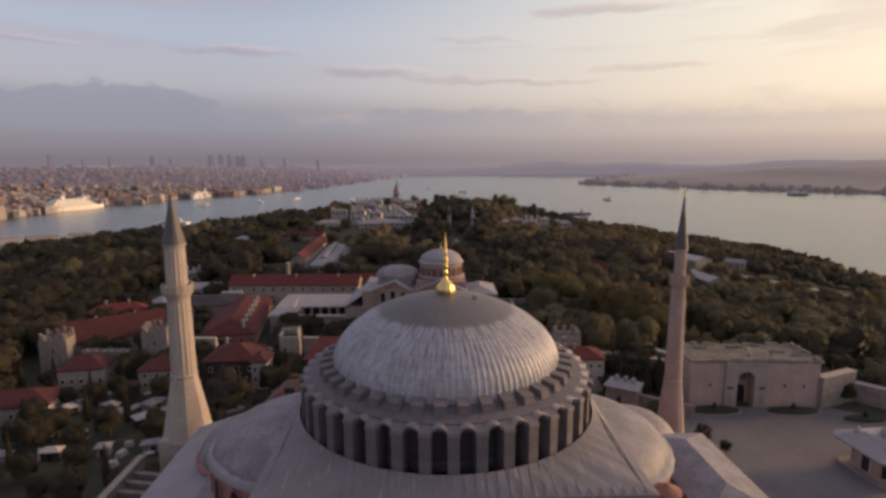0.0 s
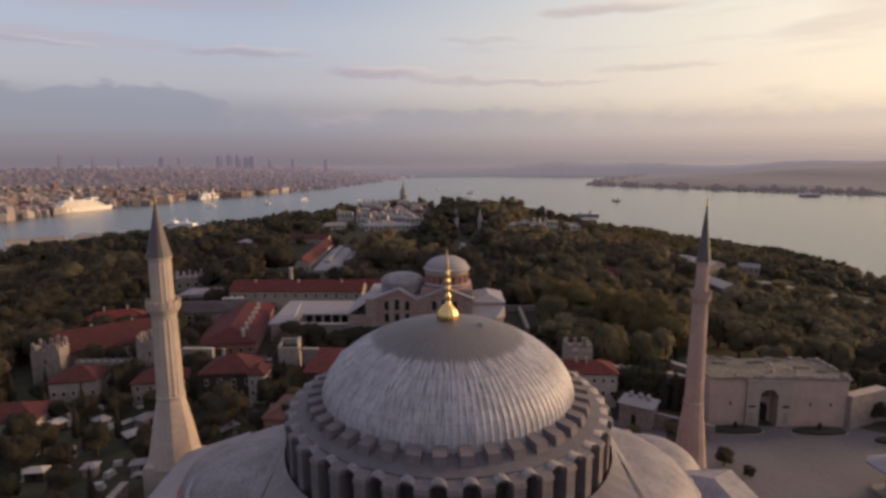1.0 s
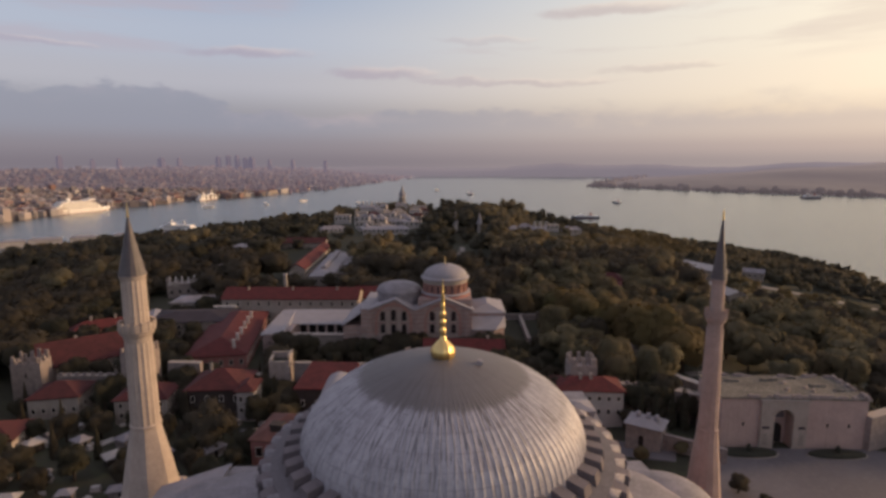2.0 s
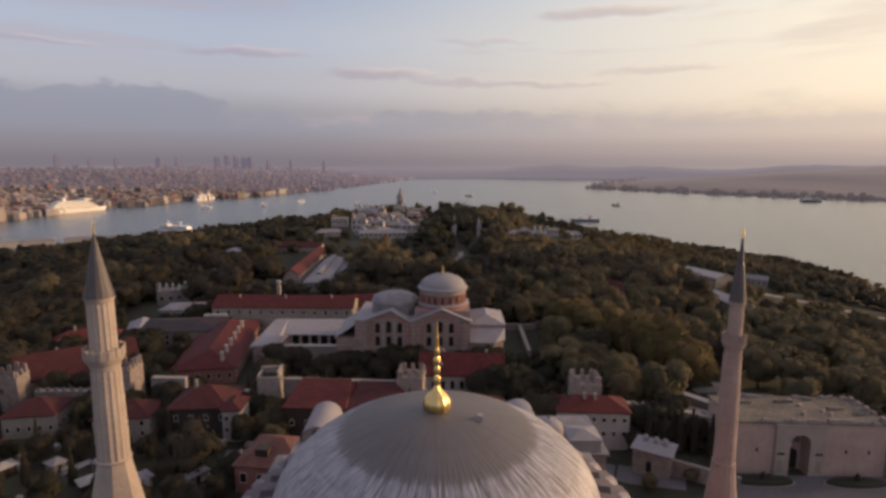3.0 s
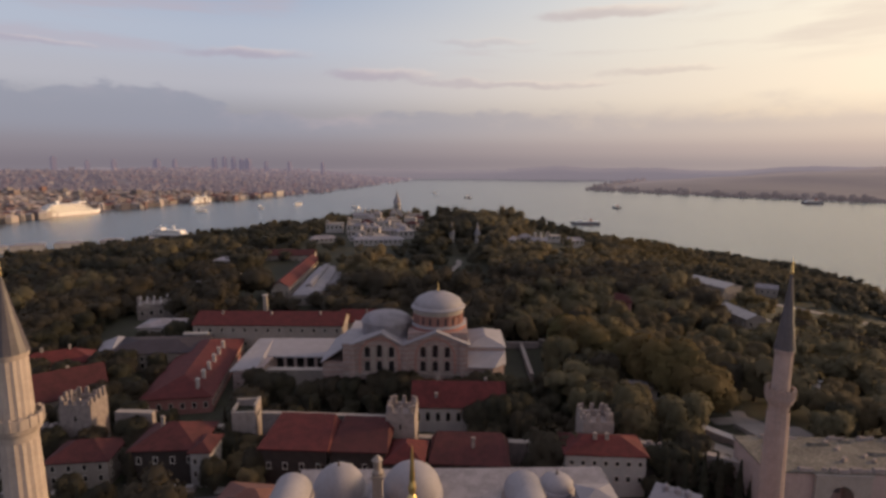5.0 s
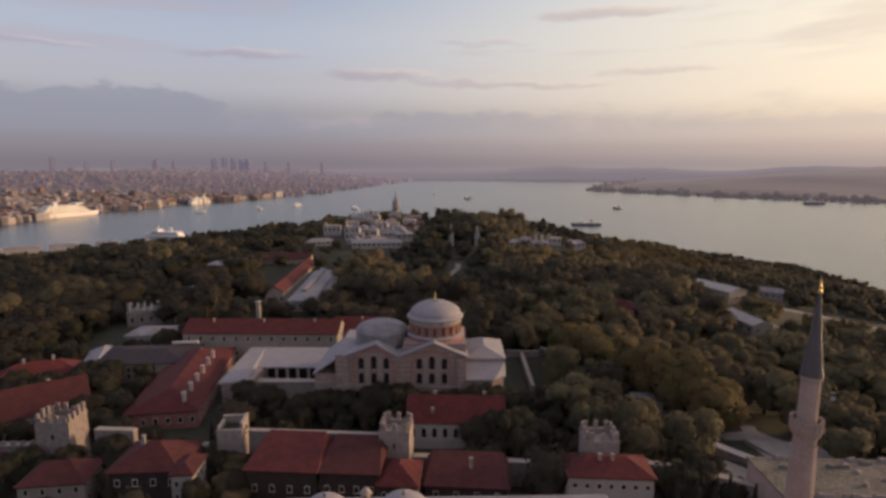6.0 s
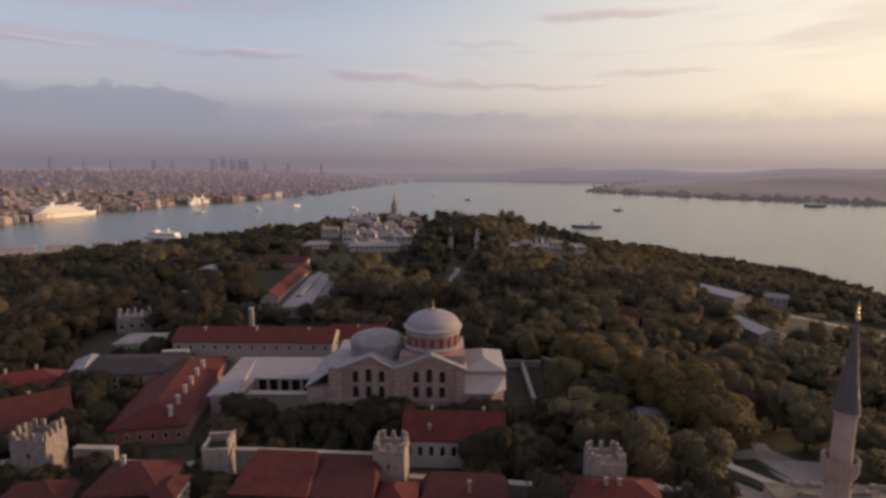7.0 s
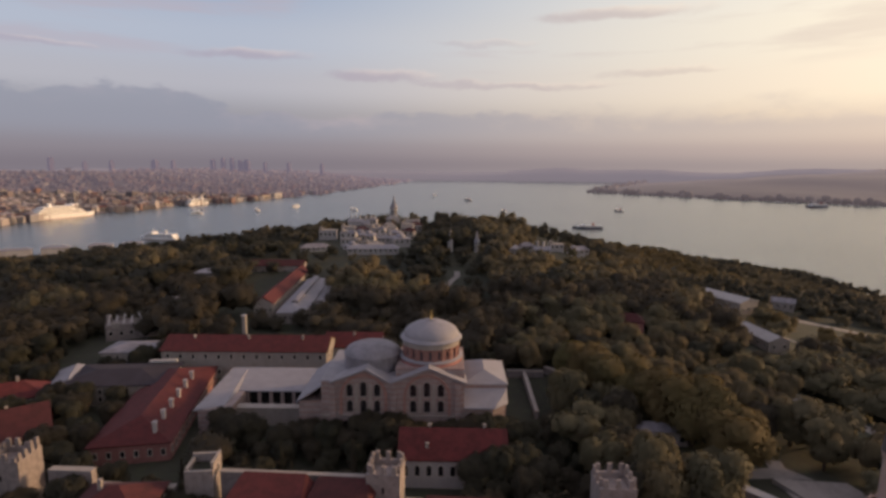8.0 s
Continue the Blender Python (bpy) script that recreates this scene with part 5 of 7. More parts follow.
    # long oval vault over the nave
    pr = [(1.0, 21.5), (1.0, 26.0), (1.04, 26.1), (1.04, 26.3)] + [(math.cos(math.pi / 2 * i / 10), 26.4 + 3.4 * math.sin(math.pi / 2 * i / 10)) for i in range(1, 10)] + [(0.01, 29.8)]
    part("oval_dome", Shape().lathe(pr, 48, cx=-19.0, cy=0.0, sx=9.0, sy=8.2), LEAD, t, "low oval lead dome", smooth=True, angle=25)
    # east end: aisle block, apse and stepped roofs
    part("east_wall", Shape().box(10.5, 24, -7, 14, -3, 17.8), CHURCH, t)
    part("east_roof", Shape().hip(10.6, 24, -6.5, 14, 18.2, 20.8, 0.5, 0.4, 6.0), LEAD_LIGHT, t)
    part("apse_wall", Shape().prism([(10.6, -13.2), (19.5, -13.2), (23.4, -10.0), (23.4, -7.05), (10.6, -7.05)], -3, 13.2), CHURCH, t)
    part("apse_roof", Shape().slab([(10.6, -13.9, 13.2), (20.0, -13.9, 13.2), (24.2, -10.2, 13.4), (24.2, -7.05, 16.9), (10.6, -7.05, 16.9)], 0.4), LEAD_LIGHT, t)
    for x in (14.0, 18.5):
        window(t, x - 1.5, -13.2, 8.6, 1.3, 2.6, 0, True, CHURCH)


church()


def forecourt():
    t = thing("forecourt", "church forecourt with pale lead-roofed arcades round a yard", "courtyard", -56, 174, 0, 0)
    KEEP_OUT.append((-56, 174, 0, 48, 38, 0))
    part("back_range", Shape().box(-10, 18.5, 3.5, 17, -3, 8.2), CHURCH, t)
    part("back_roof", Shape().slab([(-12.5, 0.0, 8.4), (18.5, 0.0, 8.4), (18.5, 17.6, 10.2), (-15, 17.6, 10.2)], 0.45), LEAD_LIGHT, t, "pale lead shed roof")
    part("side_range", Shape().box(-20, -10, -15, 17, -3, 8.2), CHURCH, t)
    part("side_roof", Shape().slab([(-21, -16, 8.4), (-12.5, -12, 8.4), (-12.5, 0, 8.4), (-15, 17.6, 10.2), (-21, 17.6, 10.0)], 0.45), LEAD_LIGHT, t)
    # solid near-black box: the arcade's inner shade put into its colour
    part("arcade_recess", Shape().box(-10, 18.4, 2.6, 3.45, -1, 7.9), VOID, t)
    col = shared("arcade_pier", lambda: Shape().box(-0.5, 0.5, -0.5, 0.5, -2, 7.9), ASHLAR)
    for i in range(8):
        part("arcade_pier", col, None, t, m=pose(-9.5 + 4.0 * i, 0.9, 0))
    part("yard_wall", Shape().box(-10, 18.5, -9, -8.2, -3, 6.0).box(-10.2, 18.6, -9.4, -6.0, 6.0, 6.4), PLASTER, t, "pale coped yard wall")
    part("side_wall", Shape().box(14, 18.4, -8.2, 0, -3, 5.6), CHURCH, t)


forecourt()


# ---- the mint and other red-roofed ranges ----
def long_range(label, x, y, w, d, eave, ridge, rz=0.0, tiles=None, walls=None, n=8, roof="gable_x", chim=3, arched=False, z=0.0, hh=1.8):
    ch = [(-w / 2 + w * (i + 0.5) / chim, -d * (0.12 if chim < 5 else 0.24)) for i in range(chim)] if chim else ()
    return house(label, x, y, w, d, eave, ridge, z, rz, roof, walls, tiles, ((1.6, n, 1.1, hh), (eave - hh - 1.4, n, 1.1, hh)) if eave > 7 else ((eave * 0.35, n, 1.1, hh),), True, ch, "range_building", "building", "old mint ranges", arched)


mint = long_range("long red-tiled mint range with small plastered chimneys", -93.5, 171, 62, 22, 5.8, 9.8, 100.7, n=16, chim=0, walls=PLASTER_RED, roof="hip")
stack = shared("tall_chimney", lambda: Shape().box(-0.6, 0.6, -0.5, 0.5, -4.0, 2.4).box(-0.75, 0.75, -0.65, 0.65, 2.4, 2.8), PLASTER_WHITE)
for i in range(6):
    part("tall_chimney", stack, None, mint, "tall white-plastered chimney", m=pose(-27 + 8.2 * i, -6.0, 7.8))
long_range("long two-storey range with a red tiled roof behind the forecourt", -78.5, 215, 67, 17, 11.2, 15.4, 0, n=13, chim=3)
long_range("red-tiled range with cream walls beside tall cypress", -37, 228, 24, 15, 8.6, 13.0, 0, n=5, chim=1)
long_range("wide mint hall under a dark sheet roof", -119, 190, 37, 22, 7.5, 9.8, 6, ROOF_DARK, PLASTER, 8, "hip", 0)
long_range("grey-roofed mint shed beside dark roofs", -131, 222, 22, 15, 7.5, 9.5, 4, LEAD, PLASTER, 5, "hip", 0)
long_range("narrow pale-roofed mint shed", -137, 190, 11, 17, 6.5, 8.5, 24, LEAD_LIGHT, PLASTER, 4, "gable_y", 0)
part("skylight", Shape().box(-5.2, 5.2, -0.9, 0.9, 0, 0.9), PLASTER_WHITE, bpy.data.objects["range_building.003"], "white roof skylight", m=pose(12.0, 9.4, 8.6))
pale_range = long_range("long grey lead-roofed palace range running away", -82, 319, 14, 87, 5.6, 8.4, 3.5, LEAD_LIGHT, PLASTER, 5, "hip", 0, z=3.0)
part("side_wing", Shape().box(7.0, 13.0, -26, 41, -3, 3.6), PLASTER, pale_range)
part("side_roof", Shape().slab([(6.9, -26.5, 4.6), (13.6, -26.5, 3.7), (13.6, 41.5, 3.7), (6.9, 41.5, 4.6)], 0.3), LEAD_LIGHT, pale_range, "lower pale lead roof")
part("roof_lantern", Shape().box(-1.6, 1.6, -32, 36, 7.6, 9.2).hip(-1.6, 1.6, -32, 36, 9.2, 9.9, 0.4, 0.2), LEAD, pale_range, "long low roof lantern")
KEEP_OUT.append((-71, 322, 0, 10, 84, 3.5))
long_range("long red-tiled palace range beside a grey roof", -99, 334, 10, 98, 7.0, 10.6, 2.7, TILES, PLASTER, 4, "gable_y", 0, z=4.0)
long_range("red-tiled palace range closing the court", -123, 393, 42, 12, 7.0, 10.6, 2, TILES_BROWN, PLASTER, 8, "gable_x", 0, z=6.0)
ruin = house("ruined roofless stone building with bare pale rafters", -153, 258, 22, 13, 6.4, 7.4, gz(-153, 258), 24, "flat", RUBBLE, RUBBLE, ((2.0, 5, 1.4, 2.2),), name="ruin", category="ruin")
rnd_r = random.Random(4)
for i in range(14):
    x, y = (-11 + 22 * rnd_r.random(), -6.2 * (1 if i % 2 else -1)) if i < 9 else (10.6 * (1 if i % 2 else -1), rnd_r.uniform(-5, 5))
    w, hgt = rnd_r.uniform(0.6, 2.2), rnd_r.uniform(0.6, 3.4)
    part("wall_stub", Shape().box(x - w, x + w, y - 0.5, y + 0.5, 6.0, 7.0 + hgt, 0.25), (RUBBLE, PLASTER)[i % 2], ruin)
for i in range(7):
    x, drop = -9.6 + 3.2 * i, (0.0, 0.6, 0.2, 1.4, 0.1, 0.9, 0.4)[i]
    for sy in (-1, 1):
        if (i, sy) in ((3, 1), (5, -1)):
            continue
        q = [(x - 0.3, sy * 6.2, 7.2), (x + 0.3, sy * 6.2, 7.2), (x + 0.3, 0, 11.2 - drop), (x - 0.3, 0, 11.2 - drop)]
        part("rafter", Shape().slab(q if sy < 0 else q[::-1], 0.4), PLASTER_WHITE, ruin, "bare pale rafter")
house("low pale-roofed house among dark trees", -146, 300, 20, 10, 6.0, 8.0, gz(-146, 300), 18, "hip", PLASTER, LEAD_LIGHT, ((1.5, 5, 1.0, 1.6),))
house("white-walled lodge with a pale roof in the park", -150, 345, 18, 10, 6.5, 8.6, gz(-150, 345) + 4, 0, "hip", PLASTER_WHITE, LEAD_LIGHT, ((1.5, 5, 1.0, 1.6),))
st = thing("smoke_stack", "square cream chimney stack behind the mint", "chimney", -90, 239, 0)
part("shaft", Shape().box(-1.0, 1.0, -1.0, 1.0, -2, 17.2, 0.2), PLASTER, st)
part("stack_cap", Shape().box(-1.1, 1.1, -1.1, 1.1, 16.8, 17.4), PLASTER_WHITE, st)

house("small white lodge under the park trees", 71, 157, 15, 6, 5.0, 6.6, gz(71, 157), 0, "hip", PLASTER_WHITE, LEAD, ((1.4, 4, 1.6, 2.2),))
house("red-roofed white school house with tall arched windows", 5.6, 136, 28.5, 12.5, 8.2, 14.2, 0, -1, "gable_x", PLASTER_WHITE, TILES, ((3.6, 9, 1.35, 3.0),), True, ((-6.5, 0.5), (8.6, 0.5), (-7, -4)), arched=True)
# a row of old houses against the palace wall
house("white two-storey house with a red tiled roof below a tower", 41.7, 101, 19.5, 10.5, 9.6, 12.2, 2.0, -3, "hip", PLASTER_WHITE, TILES, ((6.8, 7, 0.9, 1.1), (2.6, 7, 0.9, 1.4)), True, ((-2.0, -1.0), (1.0, -1.0)))
house("old row house with a bright red tiled roof", -37.3, 107.4, 17.5, 14.0, 9.0, 12.3, 1.0, -3, "lean", TIMBER_DARK, TILES, ((3.4, 4, 1.0, 1.6),), group="row houses on the lane")
house("old row house with a dull red tiled roof", -20.6, 107.0, 14.5, 13.4, 8.6, 11.8, 1.0, -3, "lean", TIMBER_DARK, TILES_BROWN, ((3.4, 4, 1.0, 1.6),), group="row houses on the lane")
house("old row house with a red tiled roof by the tower", -8.6, 103.5, 9.5, 11.5, 6.8, 10.0, 1.0, -3, "hip", TIMBER_DARK, TILES, ((3.4, 3, 1.0, 1.6),), group="row houses on the lane")
house("low row house with brownish red tiles", 8.0, 105.5, 20.0, 11.5, 5.6, 8.6, 1.0, -3, "lean", TIMBER_DARK, TILES_BROWN, ((2.4, 4, 1.0, 1.6),), True, ((1.0, 0.0),), group="row houses on the lane")
house("dark timber house with a spreading red tiled roof", -71.5, 107.5, 17.0, 15.0, 8.6, 12.8, 1.0, 4, "hip", TIMBER_DARK, TILES_BROWN, ((5.0, 4, 1.0, 1.6),), True, ((-3, 0),), group="row houses on the lane")
house("narrow white house with red tiles at the lane", -61.5, 103.5, 5.0, 9.0, 8.6, 10.4, 1.0, 4, "hip", PLASTER_WHITE, TILES_BROWN, ((5.4, 2, 0.8, 1.4), (2.0, 2, 0.8, 1.4)), group="row houses on the lane")
house("red-roofed hall beside the mosque garden", -41.5, 81, 17, 15, 6.6, 10.6, 0.5, -6, "hip", PLASTER_RED, TILES_FADED, ((2.2, 4, 1.6, 2.4),), name="hall", category="building")
# dark raised box stands for a roof recess; its shade is the colour
part("roof_hatch", Shape().box(-1.6, 1.6, -1.2, 1.2, -1.0, 0.8).box(-1.8, 1.8, -1.4, 1.4, 0.8, 1.0), TIMBER_DARK, bpy.data.objects["hall"], "dark raised box for a recessed roof opening", m=pose(-2.5, -4.2, 8.9))
house("red-roofed two-storey house by the ruined tower", -93, 103, 15, 11, 7.0, 10.4, 0.5, 8, "hip", PLASTER, TILES_BROWN, ((1.6, 4, 0.9, 1.4), (4.6, 4, 0.9, 1.4)), group="row houses on the lane")
house("red-roofed cream house with a small yard", -122, 106, 14, 12, 6.2, 9.6, 0.5, 12, "hip", PLASTER, TILES_BROWN, ((1.6, 5, 0.9, 1.4),), group="row houses on the lane")
house("large red-roofed house on the wooded slope", -133, 141, 36, 20, 6.6, 13.2, 0.5, 38, "gable_x", PLASTER, TILES_BROWN, ((2.0, 8, 1.0, 1.6),), True, ((-6, 2), (8, 2)))
house("red-tiled house with small chimneys among trees", -150, 172, 26, 13, 6.6, 11.0, 0.0, 30, "hip", PLASTER, TILES, ((2.0, 6, 1.0, 1.6),), True, ((-4, 0), (5, 0)))
house("low red-roofed house at the garden edge", -126, 80, 19, 12, 5.0, 8.4, 0.3, 16, "hip", PLASTER, TILES_BROWN, ((1.6, 5, 0.9, 1.4),))
house("small red house on the wooded slope", 93, 257, 13, 9, 7.0, 10.4, gz(93, 257) + 3.0, -20, "hip", PLASTER_RED, TILES_BROWN, ((1.8, 3, 0.9, 1.4),))
# sheds and terraces on the seaward slope
for i, (x, y, w, d, rz, h) in enumerate(((196, 368, 34, 17, -66, 7), (164, 268, 27, 11, -84, 5), (246, 392, 20, 9, -30, 5))):
    KEEP_OUT.append((x - 4, y - 14, 9, 0, 0, 0))
    house("long pale-roofed shed on the seaward slope", x, y, w, d, h, h + 2.6, gz(x, y) + 1.0, rz, "gable_x", PLASTER, PLASTER_WHITE if i < 2 else LEAD, ((1.6, 5, 1.2, 1.6),), name="shed", category="shed", group="sheds on the slope")


def parked_car(x, y, rz, paint, i):
    t = thing("car", "small parked car on the sloping lane", "car", x, y, gz(x, y) + 0.14, rz, "parked cars")
    b = Shape().add([(-2.1, -0.85, 0.35), (2.1, -0.85, 0.35), (2.1, 0.85, 0.35), (-2.1, 0.85, 0.35), (-2.05, -0.8, 0.95), (2.0, -0.8, 0.85), (2.0, 0.8, 0.85), (-2.05, 0.8, 0.95)],
                    [(3, 2, 1, 0), (4, 5, 6, 7), (0, 1, 5, 4), (1, 2, 6, 5), (2, 3, 7, 6), (3, 0, 4, 7)])
    part("body", b, paint, t)
    part("cabin", Shape().add([(-1.7, -0.75, 0.9), (1.0, -0.75, 0.9), (1.0, 0.75, 0.9), (-1.7, 0.75, 0.9), (-1.2, -0.62, 1.45), (0.3, -0.62, 1.45), (0.3, 0.62, 1.45), (-1.2, 0.62, 1.45)],
                               [(4, 5, 6, 7), (0, 1, 5, 4), (1, 2, 6, 5), (2, 3, 7, 6), (3, 0, 4, 7)]), GLASS, t)
    wh = shared("wheel", lambda: Shape().lathe([(0.02, -0.1), (0.33, -0.1), (0.33, 0.1), (0.02, 0.1)], 14), TIMBER_DARK)
    for wx in (-1.3, 1.3):
        for wy in (-0.8, 0.8):
            part("wheel", wh, None, t, m=pose(wx, wy, 0.33, 90, 0, 0))


for i, (x, y) in enumerate(((130, 168), (133, 171), (137, 172), (148, 179), (139, 175), (144, 186), (126, 208))):
    parked_car(x + 2.0, y, 68 if i != 3 else 60, (SHIP_WHITE, PLASTER_WHITE, SHIP_DARK)[i % 3], i)


# ---- the hilltop palace ----
def justice_tower():
    t = thing("palace_tower", "slender white palace tower with a tall pointed lead spire", "tower", -58, 612, 12, 10)
    part("base", Shape().box(-6.5, 6.5, -6.5, 6.5, -4, 14, 0.3).box(-5, 5, -5, 5, 14, 18, 0.3), PLASTER_WHITE, t)
    part("lantern", Shape().lathe([(4.4, 17), (4.0, 17.2), (4.0, 26), (4.7, 26.4), (4.7, 27)], 8), PLASTER_WHITE, t)
    for i in range(8):
        part("window", shared("lantern_window", lambda: Shape().arch(1.3, 5.5, 0.3, 8, 0, -3.85, 19), GLASS), None, t, m=pose(0, 0, 0, 0, 0, 45 * i + 22.5))
    part("spire", Shape().lathe([(4.8, 26.9), (2.0, 32.0), (0.9, 36.0), (0.1, 42.0)], 12), LEAD, t, "pointed grey lead spire")


justice_tower()


def palace_block(x, y, w, d, h, z, rz, style, i):
    t = thing("palace_pavilion", "white palace pavilion with a grey lead roof" if style != "red" else "white palace pavilion with red tiles", "pavilion", x, y, z, rz, "palace pavilions")
    KEEP_OUT.append((x, y, max(w, d) * 0.6, 0, 0, 0))
    part("wall", Shape().box(-w / 2, w / 2, -d / 2, d / 2, -5, h), PLASTER_WHITE, t)
    if style == "tall":
        part("upper_storey", Shape().box(-w * 0.22, w * 0.3, -d * 0.3, d * 0.4, h, h + 5.5), PLASTER_WHITE, t)
        part("upper_roof", Shape().hip(-w * 0.22, w * 0.3, -d * 0.3, d * 0.4, h + 5.5, h + 8.0, 0.6, 0.3), LEAD, t)
        part("roof", Shape().hip(-w / 2, w / 2, -d / 2, d / 2, h, h + 1.4, 0.5, 0.3), PLASTER, t)
        window_row(t, -w * 0.22, w * 0.3, -d * 0.3, h + 2.2, 2, 1.4, 2.2)
    elif style == "flat":
        part("roof", Shape().box(-w / 2 - 0.3, w / 2 + 0.3, -d / 2 - 0.3, d / 2 + 0.3, h, h + 0.5).box(-w / 2, -w / 2 + 2.5, -2, 2, h + 0.5, h + 3.2), PLASTER, t)
    elif style == "dome":
        part("roof", Shape().hip(-w / 2, w / 2, -d / 2, d / 2, h, h + 1.6, 0.8, 0.3), LEAD_LIGHT, t)
        r = min(w, d) * 0.34
        part("dome", Shape().lathe([(r, h + 0.4)] + [(r * math.cos(math.pi / 2 * k / 8), h + 1.2 + r * 0.8 * math.sin(math.pi / 2 * k / 8)) for k in range(8)] + [(0.02, h + 1.2 + r * 0.8)], 24), LEAD_LIGHT, t, smooth=True)
    elif style == "chimneys":
        part("roof", Shape().gable(-w / 2, w / 2, -d / 2, d / 2, h, h + 2.4, "x"), LEAD_LIGHT, t)
        cm = shared("kitchen_chimney", lambda: Shape().lathe([(1.6, 0), (1.2, 3.0), (0.9, 5.0), (1.05, 5.1), (0.9, 6.0), (0.05, 6.8)], 10), PLASTER_WHITE)
        for k in range(int(w / 5)):
            part("chimney", cm, None, t, m=pose(-w / 2 + 2.5 + 5 * k, 0, h + 0.6))
    else:
        part("roof", Shape().hip(-w / 2, w / 2, -d / 2, d / 2, h, h + 3.0, 1.0, 0.3), TILES_BROWN if style == "red" else (LEAD_LIGHT, LEAD)[i % 2], t)
    window_row(t, -w / 2, w / 2, -d / 2, h * 0.5, max(2, int(w / 4)), 1.5, min(3.0, h * 0.35))


# terraces of pavilions climbing the hill, and a lower seaward wing
rnd_p = random.Random(21)
palace_block(-60, 455, 42, 10, 5.0, gz(-60, 455), 6, "hip", 0)
palace_block(-112, 468, 24, 9, 3.5, gz(-112, 468), 20, "hip", 1)
palace_block(-116, 540, 17, 12, 9.5, gz(-116, 540), 4, "flat", 1)
for row in range(8):
    y = 476 + 18 * row
    for k in range(6):
        x = -112 + 3.0 * row + 16 * k + rnd_p.uniform(-3, 3) + (7 if row % 2 else 0)
        if x > -26 - 0.5 * max(0, 520 - y) or rnd_p.random() < 0.12 or (abs(x + 58) < 11 and y > 590) or (x < -90 and y < 520):
            continue
        palace_block(x, y + rnd_p.uniform(-4, 4), rnd_p.uniform(10, 17), rnd_p.uniform(8, 12), rnd_p.uniform(2.5, 6.5) + 1.4 * row, gz(x, y), rnd_p.uniform(-10, 14), rnd_p.choice(("dome", "hip", "dome", "red", "chimneys", "flat", "tall")), k)
for i, (x, y, w, d, h, style) in enumerate(((60, 462, 9, 7, 4.5, "hip"), (72, 474, 11, 8, 5, "hip"), (83, 458, 13, 8, 4.5, "chimneys"), (98, 476, 12, 8, 6, "flat"), (112, 470, 10, 8, 5.5, "dome"), (122, 486, 12, 8, 6, "hip"))):
    palace_block(x, y, w, d, h, gz(x, y), 6 - (i * 7) % 17, style, i)
KEEP_OUT.append((-74, 520, 0, 92, 130, -6))
KEEP_OUT.append((-64, 440, 0, 44, 18, 6))
KEEP_OUT.append((1, 122, 0, 15, 13, 0))
for x in (5, 28):
    g = thing("gate_turret", "slim white gate turret with a pointed lead cap", "tower", x, 466, gz(x, 466), 0, "turrets of the inner gate")
    part("shaft", Shape().lathe([(2.4, -3), (2.2, 8), (2.7, 8.3), (2.7, 8.8)], 8), PLASTER_WHITE, g)
    part("cap", Shape().lathe([(2.9, 8.7), (1.2, 13.0), (0.05, 20.5)], 10), LEAD_LIGHT, g)
    KEEP_OUT.append((x, 464, 5, 0, 0, 0))
    KEEP_OUT.append((x, 452, 5, 0, 0, 0))


# carved stones laid out in the garden by the mosque
rnd_s = random.Random(31)
for i in range(44):
    x, y = rnd_s.uniform(-122, -52), rnd_s.uniform(46, 98)
    if -52 < x < -32 and y < 92:
        continue
    kind = i % 3
    f = thing("stone_fragment", ("broken pale marble column drum lying in the garden", "rough pale stone block in the mosque garden", "pale marble slab set among garden trees")[kind], "stone", x, y, gz(x, y), rnd_s.uniform(0, 180), "carved stones in the garden")
    s = rnd_s.uniform(0.8, 1.5)
    if kind == 0:
        part("shaft", Shape().lathe([(0.5 * s, -0.1), (0.55 * s, 0.1), (0.46 * s, 2.2 * s), (0.3 * s, 2.3 * s)], 12), PLASTER_WHITE, f, m=pose(0, 0, 0.5 * s, 0, 84 * (i % 2), 0))
        part("base", Shape().box(-0.7 * s, 0.7 * s, -0.7 * s, 0.7 * s, -0.3, 0.4 * s, 0.08), PLASTER, f)
    elif kind == 1:
        part("block", Shape().box(-0.9 * s, 0.9 * s, -0.6 * s, 0.6 * s, -0.3, 1.0 * s, 0.12), PLASTER_WHITE, f)
        part("plinth", Shape().box(-1.1 * s, 1.1 * s, -0.8 * s, 0.8 * s, -0.4, 0.2, 0.05), RUBBLE, f)
    else:
        part("slab", Shape().box(-1.4 * s, 1.4 * s, -0.9 * s, 0.9 * s, 0.3, 0.65, 0.05), PLASTER_WHITE, f, m=pose(0, 0, 0, rnd_s.uniform(-8, 8), rnd_s.uniform(-8, 8), 0))
        part("foot", Shape().box(-0.8 * s, 0.8 * s, -0.5 * s, 0.5 * s, -0.4, 0.45), RUBBLE, f)
    KEEP_OUT.append((x + 0.8, y - 2.0, 1.6, 0, 0, 0))


